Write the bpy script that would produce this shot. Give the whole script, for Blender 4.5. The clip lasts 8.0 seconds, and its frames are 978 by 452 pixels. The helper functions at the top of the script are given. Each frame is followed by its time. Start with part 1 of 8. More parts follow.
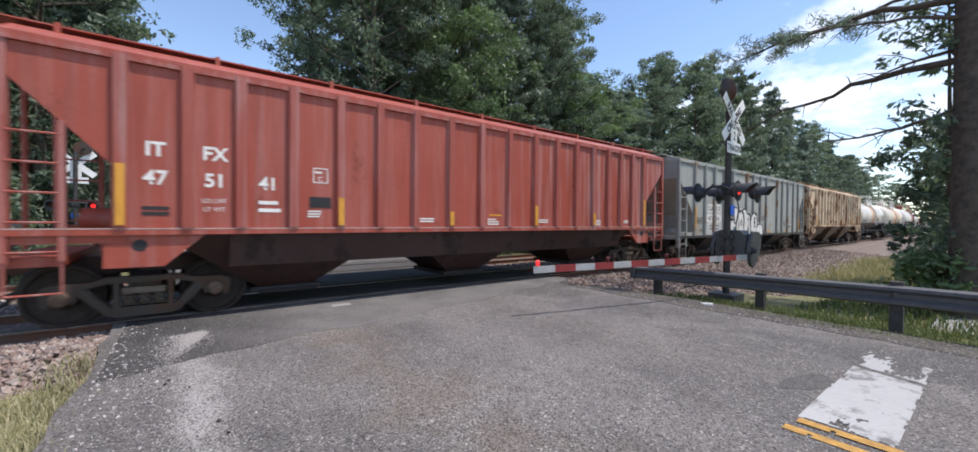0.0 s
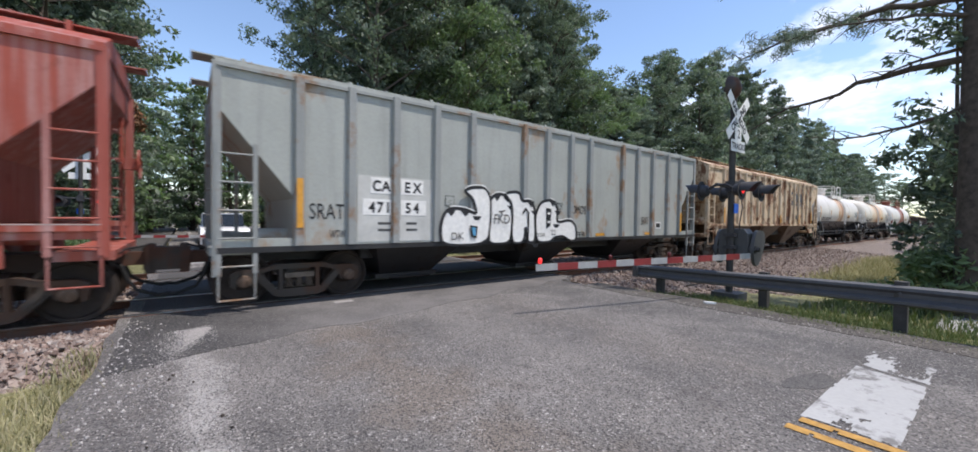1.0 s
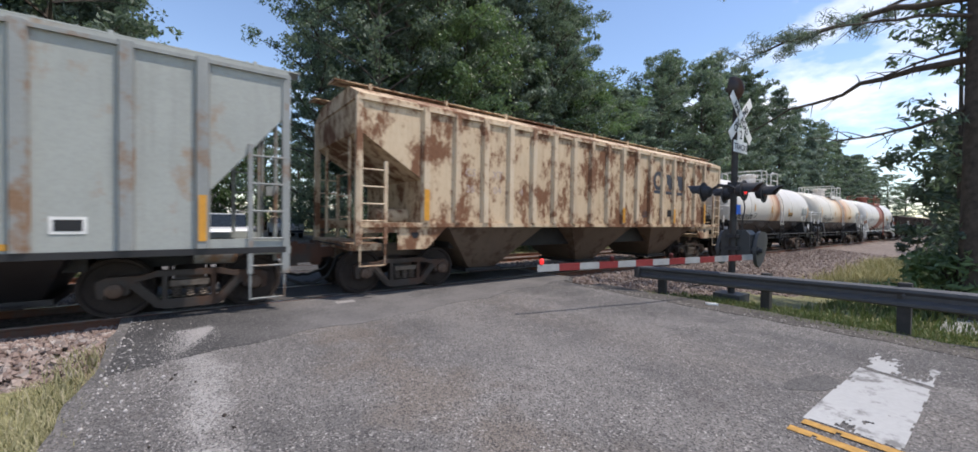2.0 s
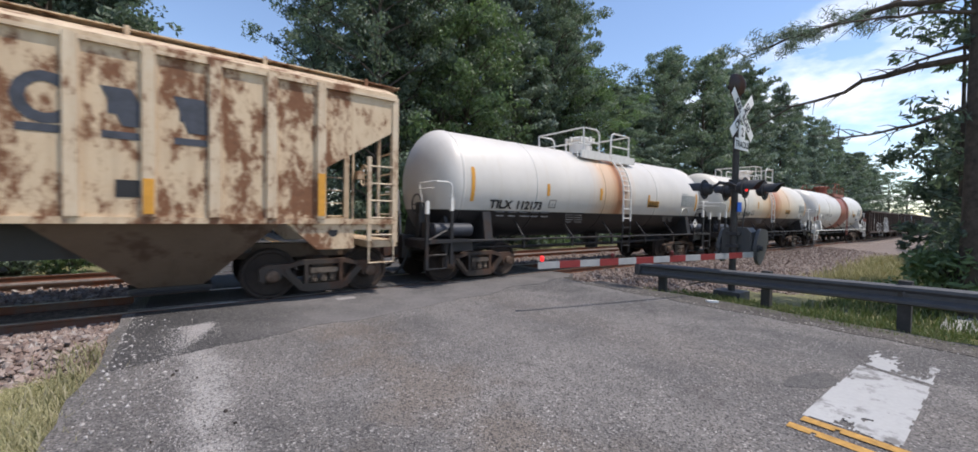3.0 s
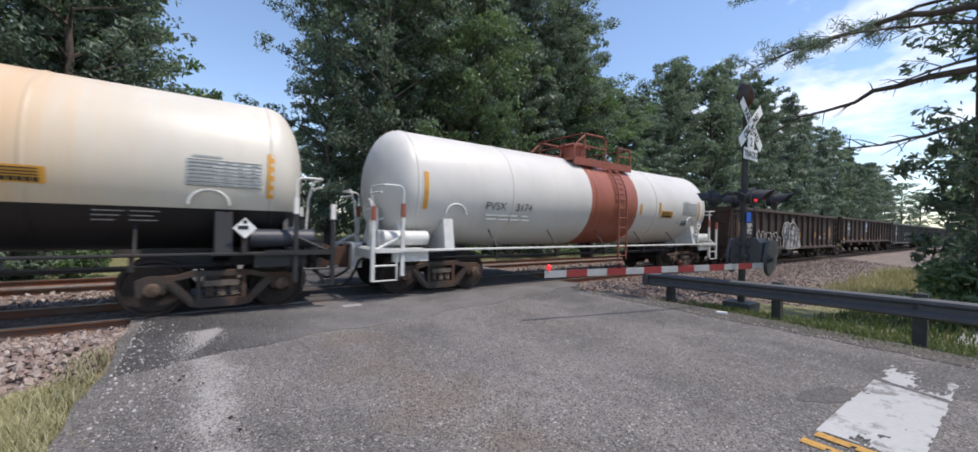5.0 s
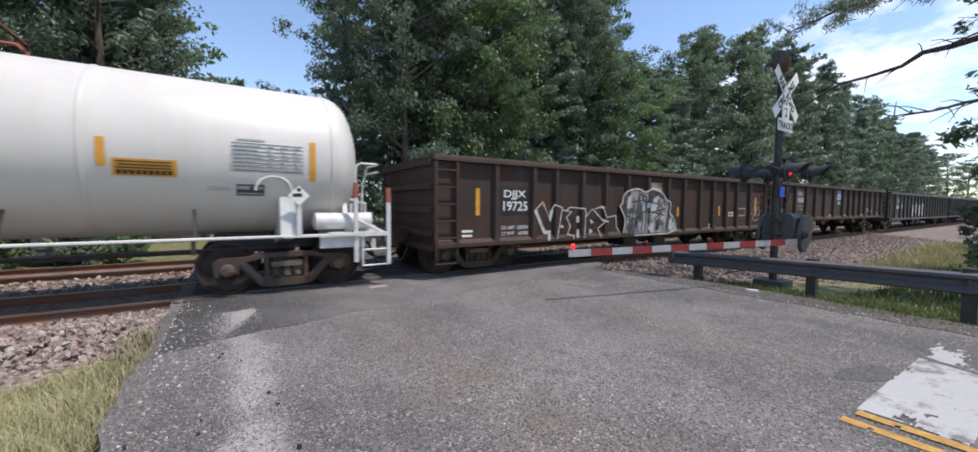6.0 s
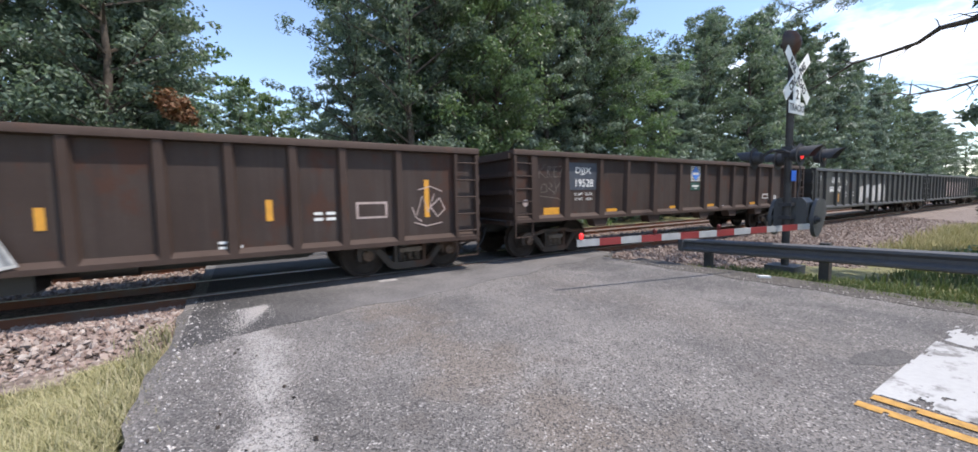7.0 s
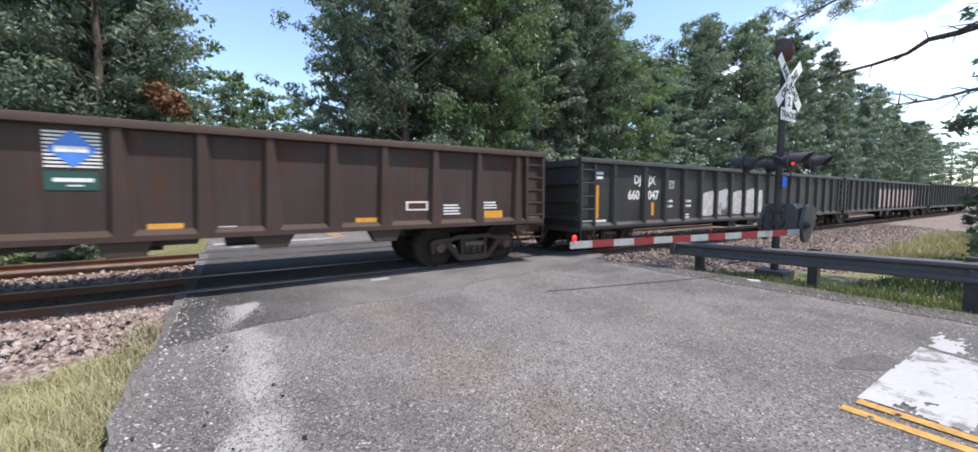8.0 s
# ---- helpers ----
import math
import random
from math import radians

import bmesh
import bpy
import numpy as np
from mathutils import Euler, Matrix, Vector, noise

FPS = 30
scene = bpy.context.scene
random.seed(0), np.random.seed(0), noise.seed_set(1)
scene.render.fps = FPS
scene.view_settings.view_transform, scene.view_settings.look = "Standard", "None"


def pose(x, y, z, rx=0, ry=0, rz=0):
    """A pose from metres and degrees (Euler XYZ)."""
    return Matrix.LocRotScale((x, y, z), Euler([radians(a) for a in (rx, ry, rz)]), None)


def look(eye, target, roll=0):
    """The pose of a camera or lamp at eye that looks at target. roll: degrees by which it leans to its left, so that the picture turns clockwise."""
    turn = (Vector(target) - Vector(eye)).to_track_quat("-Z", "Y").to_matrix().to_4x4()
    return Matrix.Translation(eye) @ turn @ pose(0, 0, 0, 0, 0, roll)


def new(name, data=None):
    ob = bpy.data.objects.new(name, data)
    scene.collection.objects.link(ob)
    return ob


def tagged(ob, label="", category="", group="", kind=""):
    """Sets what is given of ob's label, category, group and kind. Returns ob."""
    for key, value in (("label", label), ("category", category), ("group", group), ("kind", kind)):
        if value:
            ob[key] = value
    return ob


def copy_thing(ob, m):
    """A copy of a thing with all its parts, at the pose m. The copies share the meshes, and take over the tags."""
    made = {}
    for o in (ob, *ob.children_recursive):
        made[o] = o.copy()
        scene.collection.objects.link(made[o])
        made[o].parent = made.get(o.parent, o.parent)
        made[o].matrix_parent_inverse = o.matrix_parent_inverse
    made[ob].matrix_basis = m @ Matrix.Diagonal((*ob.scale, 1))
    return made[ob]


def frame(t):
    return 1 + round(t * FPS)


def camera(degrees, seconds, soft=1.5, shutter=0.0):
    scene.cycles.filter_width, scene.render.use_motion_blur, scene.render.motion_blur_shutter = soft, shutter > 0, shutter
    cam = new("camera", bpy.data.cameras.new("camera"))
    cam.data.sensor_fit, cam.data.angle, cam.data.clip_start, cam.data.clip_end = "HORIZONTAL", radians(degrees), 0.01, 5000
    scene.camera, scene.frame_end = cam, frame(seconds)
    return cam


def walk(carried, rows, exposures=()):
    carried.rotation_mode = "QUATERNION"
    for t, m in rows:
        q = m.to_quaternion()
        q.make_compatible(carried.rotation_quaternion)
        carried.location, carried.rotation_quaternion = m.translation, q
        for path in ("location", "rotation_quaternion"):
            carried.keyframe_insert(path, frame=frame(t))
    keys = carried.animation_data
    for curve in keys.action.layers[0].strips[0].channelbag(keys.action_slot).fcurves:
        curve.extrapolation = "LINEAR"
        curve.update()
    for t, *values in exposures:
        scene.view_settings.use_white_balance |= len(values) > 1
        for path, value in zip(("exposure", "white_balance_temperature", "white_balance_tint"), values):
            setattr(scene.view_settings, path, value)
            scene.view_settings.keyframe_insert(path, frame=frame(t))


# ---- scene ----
cam = camera(102.14, 8.0, soft=1.6, shutter=0.1)
# seconds, eye, pitch, roll, yaw
PATH = [
    (0.0, 0.000, -9.024, 1.614, 89.18, -0.56, -37.72),
    (0.5, 0.000, -9.024, 1.614, 88.74, -0.82, -37.43),
    (1.0, 0.000, -9.024, 1.614, 88.82, -0.82, -37.35),
    (1.5, 0.000, -9.024, 1.614, 89.05, -0.85, -37.19),
    (3.0, 0.000, -9.024, 1.614, 88.47, -1.02, -37.03),
    (3.5, 0.000, -9.024, 1.614, 89.62, -1.19, -37.65),
    (4.0, 0.000, -9.024, 1.614, 89.00, -1.42, -36.73),
    (4.5, 0.000, -9.024, 1.614, 89.21, -1.62, -37.52),
    (4.7, 0.000, -9.024, 1.614, 89.96, -1.52, -37.02),
    (6.0, -0.014, -8.960, 1.579, 86.98, -0.36, -33.22),
    (6.5, -0.014, -8.960, 1.579, 86.33, -0.43, -31.86),
    (7.0, -0.014, -8.960, 1.579, 85.81, 1.08, -32.20),
    (7.5, -0.014, -8.960, 1.579, 85.34, 0.21, -32.29),
    (8.0, -0.014, -8.960, 1.579, 85.86, 0.05, -33.05),
]
walk(cam, [(t, pose(*row)) for t, *row in PATH],
     [(0.0, 0.66, 6650, 14), (1.3, 0.58, 6650, 14), (3.0, 0.50, 6650, 14), (4.7, 0.50, 6650, 14), (6.0, 0.57, 6650, 14), (7.0, 0.98, 6650, 14), (8.0, 1.06, 6650, 14)])
# ---- sky, sun ----
SUN_TO = Vector((0.26, -0.30, 0.92)).normalized()
CLOUD_SEED = 0.7
world = bpy.data.worlds.new("sky")
scene.world = world
world.use_nodes = True
wn, wl = world.node_tree.nodes, world.node_tree.links
sky = wn.new("ShaderNodeTexSky")
sky.sky_type = "NISHITA"
sky.sun_disc = False
sky.sun_elevation = math.asin(SUN_TO.z)
sky.sun_rotation = math.atan2(SUN_TO.x, SUN_TO.y)
sky.air_density, sky.dust_density, sky.ozone_density = 1.0, 0.0, 2.2
wn["Background"].inputs["Strength"].default_value = 0.15
# broken fair-weather cloud over the whole sky
way = wn.new("ShaderNodeTexCoord").outputs["Generated"]
parts_xyz = wn.new("ShaderNodeSeparateXYZ")
wl.new(way, parts_xyz.inputs[0])
lift = wn.new("ShaderNodeMath")
lift.operation, lift.inputs[1].default_value = "ADD", 0.22
wl.new(parts_xyz.outputs[2], lift.inputs[0])
flat = wn.new("ShaderNodeVectorMath")
flat.operation = "DIVIDE"
up3 = wn.new("ShaderNodeCombineXYZ")
for k in range(3):
    wl.new(lift.outputs[0], up3.inputs[k])
wl.new(way, flat.inputs[0])
wl.new(up3.outputs[0], flat.inputs[1])
cloud = wn.new("ShaderNodeTexNoise")
cloud.noise_dimensions = "4D"
cloud.inputs["W"].default_value = CLOUD_SEED
cloud.inputs["Scale"].default_value, cloud.inputs["Detail"].default_value, cloud.inputs["Roughness"].default_value = 1.15, 7.0, 0.58
wl.new(flat.outputs[0], cloud.inputs["Vector"])
cover = wn.new("ShaderNodeValToRGB")
cover.color_ramp.elements[0].position, cover.color_ramp.elements[1].position = 0.53, 0.65
wl.new(cloud.outputs["Fac"], cover.inputs["Fac"])
over = wn.new("ShaderNodeMix")
over.data_type = "RGBA"
over.inputs[7].default_value = (6.6, 6.8, 7.2, 1)
wl.new(cover.outputs["Color"], over.inputs[0])
wl.new(sky.outputs[0], over.inputs[6])
wl.new(over.outputs[2], wn["Background"].inputs["Color"])
sun_data = bpy.data.lights.new("sun", "SUN")
sun_data.energy, sun_data.angle, sun_data.color = 3.2, radians(1.5), (1.0, 0.95, 0.87)
sun = new("sun", sun_data)
sun.matrix_world = look((0, 0, 60), tuple(Vector((0, 0, 60)) - SUN_TO))
scene.view_settings.exposure = 0.0
# ---- materials ----
def nodes_of(name):
    m = bpy.data.materials.new(name)
    m.use_nodes = True
    nt = m.node_tree
    return m, nt.nodes, nt.links, nt.nodes["Principled BSDF"]


def coords(n, l, scale=(1, 1, 1), kind="Object"):
    tc, mp = n.new("ShaderNodeTexCoord"), n.new("ShaderNodeMapping")
    mp.inputs["Scale"].default_value = scale
    l.new(tc.outputs[kind], mp.inputs["Vector"])
    return mp.outputs["Vector"]


def noise_tex(n, l, vec, scale, detail=4.0, rough=0.6):
    t = n.new("ShaderNodeTexNoise")
    t.inputs["Scale"].default_value, t.inputs["Detail"].default_value, t.inputs["Roughness"].default_value = scale, detail, rough
    l.new(vec, t.inputs["Vector"])
    return t.outputs["Fac"]


def ramp(n, l, fac, stops):
    r = n.new("ShaderNodeValToRGB")
    while len(r.color_ramp.elements) < len(stops):
        r.color_ramp.elements.new(0.5)
    for e, (p, c) in zip(r.color_ramp.elements, stops):
        e.position, e.color = p, (*c, 1) if len(c) == 3 else c
    l.new(fac, r.inputs["Fac"])
    return r.outputs["Color"]


def grey(v):
    return (v, v, v)


def mix(n, l, fac, a, b, mode="MIX"):
    m = n.new("ShaderNodeMix")
    m.data_type, m.blend_type = "RGBA", mode
    for key, val in ((0, fac), (6, a), (7, b)):
        if isinstance(val, (int, float)):
            m.inputs[key].default_value = val
        elif isinstance(val, tuple):
            m.inputs[key].default_value = (*val, 1)
        else:
            l.new(val, m.inputs[key])
    return m.outputs[2]


def bump(n, l, p, height, strength, dist=0.02):
    b = n.new("ShaderNodeBump")
    b.inputs["Strength"].default_value, b.inputs["Distance"].default_value = strength, dist
    l.new(height, b.inputs["Height"])
    l.new(b.outputs["Normal"], p.inputs["Normal"])


def plain(name, col, rough=0.6, metal=0.0, vary=0.25, scale=6.0):
    m, n, l, p = nodes_of(name)
    v = coords(n, l)
    f = noise_tex(n, l, v, scale, 6)
    dark, lite = tuple(c * (1 - vary) for c in col), tuple(min(1, c * (1 + vary)) for c in col)
    l.new(ramp(n, l, f, [(0.3, dark), (0.7, lite)]), p.inputs["Base Color"])
    p.inputs["Roughness"].default_value, p.inputs["Metallic"].default_value = rough, metal
    bump(n, l, p, noise_tex(n, l, v, scale * 8, 3), 0.15, 0.01)
    return m


def weathered(name, base, rust, cover, streak=0.5, chalk=0.0, rough=0.55, patch=1.3, faded=None):
    """Painted steel: sun-faded paint, rust blotches, vertical run-off streaks and grime."""
    m, n, l, p = nodes_of(name)
    v = coords(n, l)
    vs = coords(n, l, (3.0, 3.0, 0.22))
    vt = coords(n, l, (1, 1, 0.7))
    soft_f = noise_tex(n, l, v, 0.8, 5)
    fine = noise_tex(n, l, v, 22, 6)
    col = mix(n, l, ramp(n, l, soft_f, [(0.35, grey(0)), (0.7, grey(0.35))]), base, tuple(min(1, c * 1.3 + 0.03) for c in base))
    runs = ramp(n, l, noise_tex(n, l, vs, 1.6, 5), [(0.5, grey(0)), (0.75, grey(1))])
    k = n.new("ShaderNodeMath"); k.operation = "MULTIPLY"; k.inputs[1].default_value = streak
    l.new(runs, k.inputs[0])
    col = mix(n, l, k.outputs[0], col, tuple(c * 0.55 for c in base))
    if chalk:
        ch = ramp(n, l, noise_tex(n, l, coords(n, l, (7.0, 7.0, 0.3)), 0.9, 5), [(0.46, grey(0)), (0.7, grey(chalk))])
        if faded:
            sx, mr = n.new("ShaderNodeSeparateXYZ"), n.new("ShaderNodeMapRange")
            l.new(v, sx.inputs[0]); l.new(sx.outputs[0], mr.inputs[0])
            mr.inputs[1].default_value, mr.inputs[2].default_value, mr.inputs[3].default_value = faded[0], faded[1], 0.3
            ch = mix(n, l, 1.0, ch, mr.outputs[0], "MULTIPLY")
        col = mix(n, l, ch, col, tuple(min(1, c * 0.6 + 0.28) for c in base))
    spots = ramp(n, l, noise_tex(n, l, vt, patch, 9, 0.68), [(1 - cover - 0.06, grey(0)), (1 - cover + 0.03, grey(1))])
    rcol = mix(n, l, fine, tuple(c * 0.6 for c in rust), tuple(min(1, c * 1.35) for c in rust))
    col = mix(n, l, spots, col, rcol)
    col = mix(n, l, ramp(n, l, fine, [(0.4, grey(0)), (0.8, grey(0.25))]), col, tuple(c * 0.5 for c in base))
    l.new(col, p.inputs["Base Color"])
    l.new(ramp(n, l, spots, [(0, grey(rough)), (1, grey(0.85))]), p.inputs["Roughness"])
    bump(n, l, p, noise_tex(n, l, v, 2.3, 4), 0.25, 0.03)
    return m


def tank_paint(name, base, rusts, black_below=None, band=None):
    """Tank shell: white paint, rust run-off under the manway, a black lower belt or a brown belt."""
    m, n, l, p = nodes_of(name)
    v = coords(n, l)
    sep = n.new("ShaderNodeSeparateXYZ")
    l.new(v, sep.inputs[0])
    f = noise_tex(n, l, v, 0.7, 6)
    col = mix(n, l, ramp(n, l, f, [(0.35, grey(0)), (0.75, grey(1))]), base, tuple(c * 0.84 for c in base))
    vs = coords(n, l, (4, 1.2, 0.5))
    col = mix(n, l, ramp(n, l, noise_tex(n, l, vs, 1.2, 6), [(0.54, grey(0)), (0.8, grey(0.5))]), col, (0.5, 0.43, 0.33))

    def near(x0, w, edge):
        a = n.new("ShaderNodeMath"); a.operation = "SUBTRACT"; a.inputs[1].default_value = x0
        l.new(sep.outputs[0], a.inputs[0])
        b = n.new("ShaderNodeMath"); b.operation = "ABSOLUTE"
        l.new(a.outputs[0], b.inputs[0])
        wob = n.new("ShaderNodeMath"); wob.operation = "MULTIPLY_ADD"
        wob.inputs[1].default_value, wob.inputs[2].default_value = edge, -edge / 2
        l.new(noise_tex(n, l, coords(n, l, (6, 1, 0.35)), 1.0, 5), wob.inputs[0])
        c = n.new("ShaderNodeMath"); c.operation = "ADD"
        l.new(b.outputs[0], c.inputs[0]); l.new(wob.outputs[0], c.inputs[1])
        r = n.new("ShaderNodeMapRange"); r.inputs[1].default_value, r.inputs[2].default_value = w + 0.38 * edge, w - 0.38 * edge
        l.new(c.outputs[0], r.inputs[0])
        return r.outputs[0]
    if band:
        col = mix(n, l, near(band[0], band[1], 0.0001), col, mix(n, l, noise_tex(n, l, vs, 1.5, 5), (0.23, 0.06, 0.035), (0.36, 0.12, 0.075)))
    for x0, w, edge, c, amt in rusts:
        k = n.new("ShaderNodeMath"); k.operation = "MULTIPLY"; k.inputs[1].default_value = amt
        l.new(near(x0, w, edge), k.inputs[0])
        col = mix(n, l, k.outputs[0], col, c)
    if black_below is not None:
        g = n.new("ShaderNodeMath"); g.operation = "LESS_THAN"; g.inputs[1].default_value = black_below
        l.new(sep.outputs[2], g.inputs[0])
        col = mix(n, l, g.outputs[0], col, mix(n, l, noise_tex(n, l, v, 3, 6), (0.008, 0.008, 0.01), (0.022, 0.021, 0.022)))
    l.new(col, p.inputs["Base Color"])
    p.inputs["Roughness"].default_value = 0.42
    bump(n, l, p, noise_tex(n, l, v, 1.1, 3), 0.12, 0.03)
    return m


def ground_mat(name, lo, hi, speck, scale, patch_scale, spread=0.3, bumps=0.6, rough=0.9):
    """Loose or aggregate ground: fine specks over broad worn and stained areas."""
    m, n, l, p = nodes_of(name)
    v = coords(n, l)
    broad = noise_tex(n, l, v, patch_scale, 6, 0.65)
    col = ramp(n, l, broad, [(0.5 - spread / 2, lo), (0.5 + spread / 2, hi)])
    lanes = noise_tex(n, l, coords(n, l, (0.9, 0.12, 1)), 1.0, 4)
    col = mix(n, l, ramp(n, l, lanes, [(0.5, grey(0)), (0.68, grey(0.55))]), col, hi)
    vo = n.new("ShaderNodeTexVoronoi")
    vo.inputs["Scale"].default_value = scale
    l.new(v, vo.inputs["Vector"])
    bw = n.new("ShaderNodeSeparateColor")
    l.new(vo.outputs["Color"], bw.inputs[0])
    col = mix(n, l, ramp(n, l, bw.outputs[0], [(0.55, grey(0)), (0.95, grey(0.65))]), col, speck)
    col = mix(n, l, ramp(n, l, bw.outputs[1], [(0.6, grey(0)), (0.95, grey(0.8))]), col, tuple(c * 0.35 for c in lo))
    l.new(col, p.inputs["Base Color"])
    p.inputs["Roughness"].default_value = rough
    bump(n, l, p, vo.outputs["Distance"], bumps, 0.012)
    return m


def asphalt_mat(name):
    """Old chip-sealed asphalt: exposed warm aggregate, polished wheel paths, stains and pale dust."""
    m, n, l, p = nodes_of(name)
    v = coords(n, l)
    broad = noise_tex(n, l, v, 0.42, 7, 0.62)
    lanes = noise_tex(n, l, coords(n, l, (0.8, 0.16, 1)), 1.0, 5, 0.6)
    col = ramp(n, l, broad, [(0.34, (0.068, 0.064, 0.063)), (0.5, (0.122, 0.114, 0.110)), (0.66, (0.215, 0.20, 0.19))])
    col = mix(n, l, ramp(n, l, lanes, [(0.42, grey(0)), (0.64, grey(0.7))]), col, (0.205, 0.19, 0.178))
    stain = noise_tex(n, l, v, 1.7, 6, 0.7)
    col = mix(n, l, ramp(n, l, stain, [(0.55, grey(0)), (0.7, grey(0.5))]), col, (0.075, 0.058, 0.05))
    sep = n.new("ShaderNodeSeparateXYZ")
    l.new(v, sep.inputs[0])
    # pale dusty strip by the broken edge, brown dirt tracked off the crossing
    for x0, w, tone, amount, seed in ((0.08, 0.17, (0.36, 0.345, 0.33), 0.85, 1.2), (1.75, 0.5, (0.165, 0.132, 0.105), 0.6, 1.3), (4.9, 0.6, (0.15, 0.13, 0.115), 0.4, 1.0), (6.75, 0.85, (0.068, 0.065, 0.066), 0.75, 0.5)):
        off = n.new("ShaderNodeMath"); off.operation = "SUBTRACT"; off.inputs[1].default_value = x0
        l.new(sep.outputs[0], off.inputs[0])
        dist = n.new("ShaderNodeMath"); dist.operation = "ABSOLUTE"
        l.new(off.outputs[0], dist.inputs[0])
        wob = n.new("ShaderNodeMath"); wob.operation = "MULTIPLY_ADD"; wob.inputs[1].default_value, wob.inputs[2].default_value = 6.5 * w, -3.1 * w
        l.new(noise_tex(n, l, v, seed, 6, 0.65), wob.inputs[0])
        both = n.new("ShaderNodeMath"); both.operation = "ADD"
        l.new(dist.outputs[0], both.inputs[0]); l.new(wob.outputs[0], both.inputs[1])
        band = n.new("ShaderNodeMapRange"); band.inputs[1].default_value, band.inputs[2].default_value, band.inputs[4].default_value = w * 1.4, w * 0.2, amount
        l.new(both.outputs[0], band.inputs[0])
        col = mix(n, l, band.outputs[0], col, tone)
    vo = n.new("ShaderNodeTexVoronoi")
    vo.inputs["Scale"].default_value = 78
    l.new(v, vo.inputs["Vector"])
    cell = n.new("ShaderNodeSeparateColor")
    l.new(vo.outputs["Color"], cell.inputs[0])
    clus = ramp(n, l, noise_tex(n, l, v, 2.6, 5), [(0.38, grey(0.25)), (0.62, grey(1))])
    chips = mix(n, l, 1.0, ramp(n, l, cell.outputs[0], [(0.58, grey(0)), (0.9, grey(0.8))]), clus, "MULTIPLY")
    tone = ramp(n, l, cell.outputs[2], [(0.2, (0.17, 0.145, 0.13)), (0.6, (0.30, 0.28, 0.262)), (0.95, (0.56, 0.53, 0.50))])
    col = mix(n, l, chips, col, tone)
    col = mix(n, l, ramp(n, l, cell.outputs[1], [(0.55, grey(0)), (0.9, grey(0.85))]), col, (0.024, 0.022, 0.022))
    l.new(col, p.inputs["Base Color"])
    l.new(ramp(n, l, broad, [(0.35, grey(0.72)), (0.65, grey(0.95))]), p.inputs["Roughness"])
    bump(n, l, p, vo.outputs["Distance"], 0.8, 0.012)
    return m


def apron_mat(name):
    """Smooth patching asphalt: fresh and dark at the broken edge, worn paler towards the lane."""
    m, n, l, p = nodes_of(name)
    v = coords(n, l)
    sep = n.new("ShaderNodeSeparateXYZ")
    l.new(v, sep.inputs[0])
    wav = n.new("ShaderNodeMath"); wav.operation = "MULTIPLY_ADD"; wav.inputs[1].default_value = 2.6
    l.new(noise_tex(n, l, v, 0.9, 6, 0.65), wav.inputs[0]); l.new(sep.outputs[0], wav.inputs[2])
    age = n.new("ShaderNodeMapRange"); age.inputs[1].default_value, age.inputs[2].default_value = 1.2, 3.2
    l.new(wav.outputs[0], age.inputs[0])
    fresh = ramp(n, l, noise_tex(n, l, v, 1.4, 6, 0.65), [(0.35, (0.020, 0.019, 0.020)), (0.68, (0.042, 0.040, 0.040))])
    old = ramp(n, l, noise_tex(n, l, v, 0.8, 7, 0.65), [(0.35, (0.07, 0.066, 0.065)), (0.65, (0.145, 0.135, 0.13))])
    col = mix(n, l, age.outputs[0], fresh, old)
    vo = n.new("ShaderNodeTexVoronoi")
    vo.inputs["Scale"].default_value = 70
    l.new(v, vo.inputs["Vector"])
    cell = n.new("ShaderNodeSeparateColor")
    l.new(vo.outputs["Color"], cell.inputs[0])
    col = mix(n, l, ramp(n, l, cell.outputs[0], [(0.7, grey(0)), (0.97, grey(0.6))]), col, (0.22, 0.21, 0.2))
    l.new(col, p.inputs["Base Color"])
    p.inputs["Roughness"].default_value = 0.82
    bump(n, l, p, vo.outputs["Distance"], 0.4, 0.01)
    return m


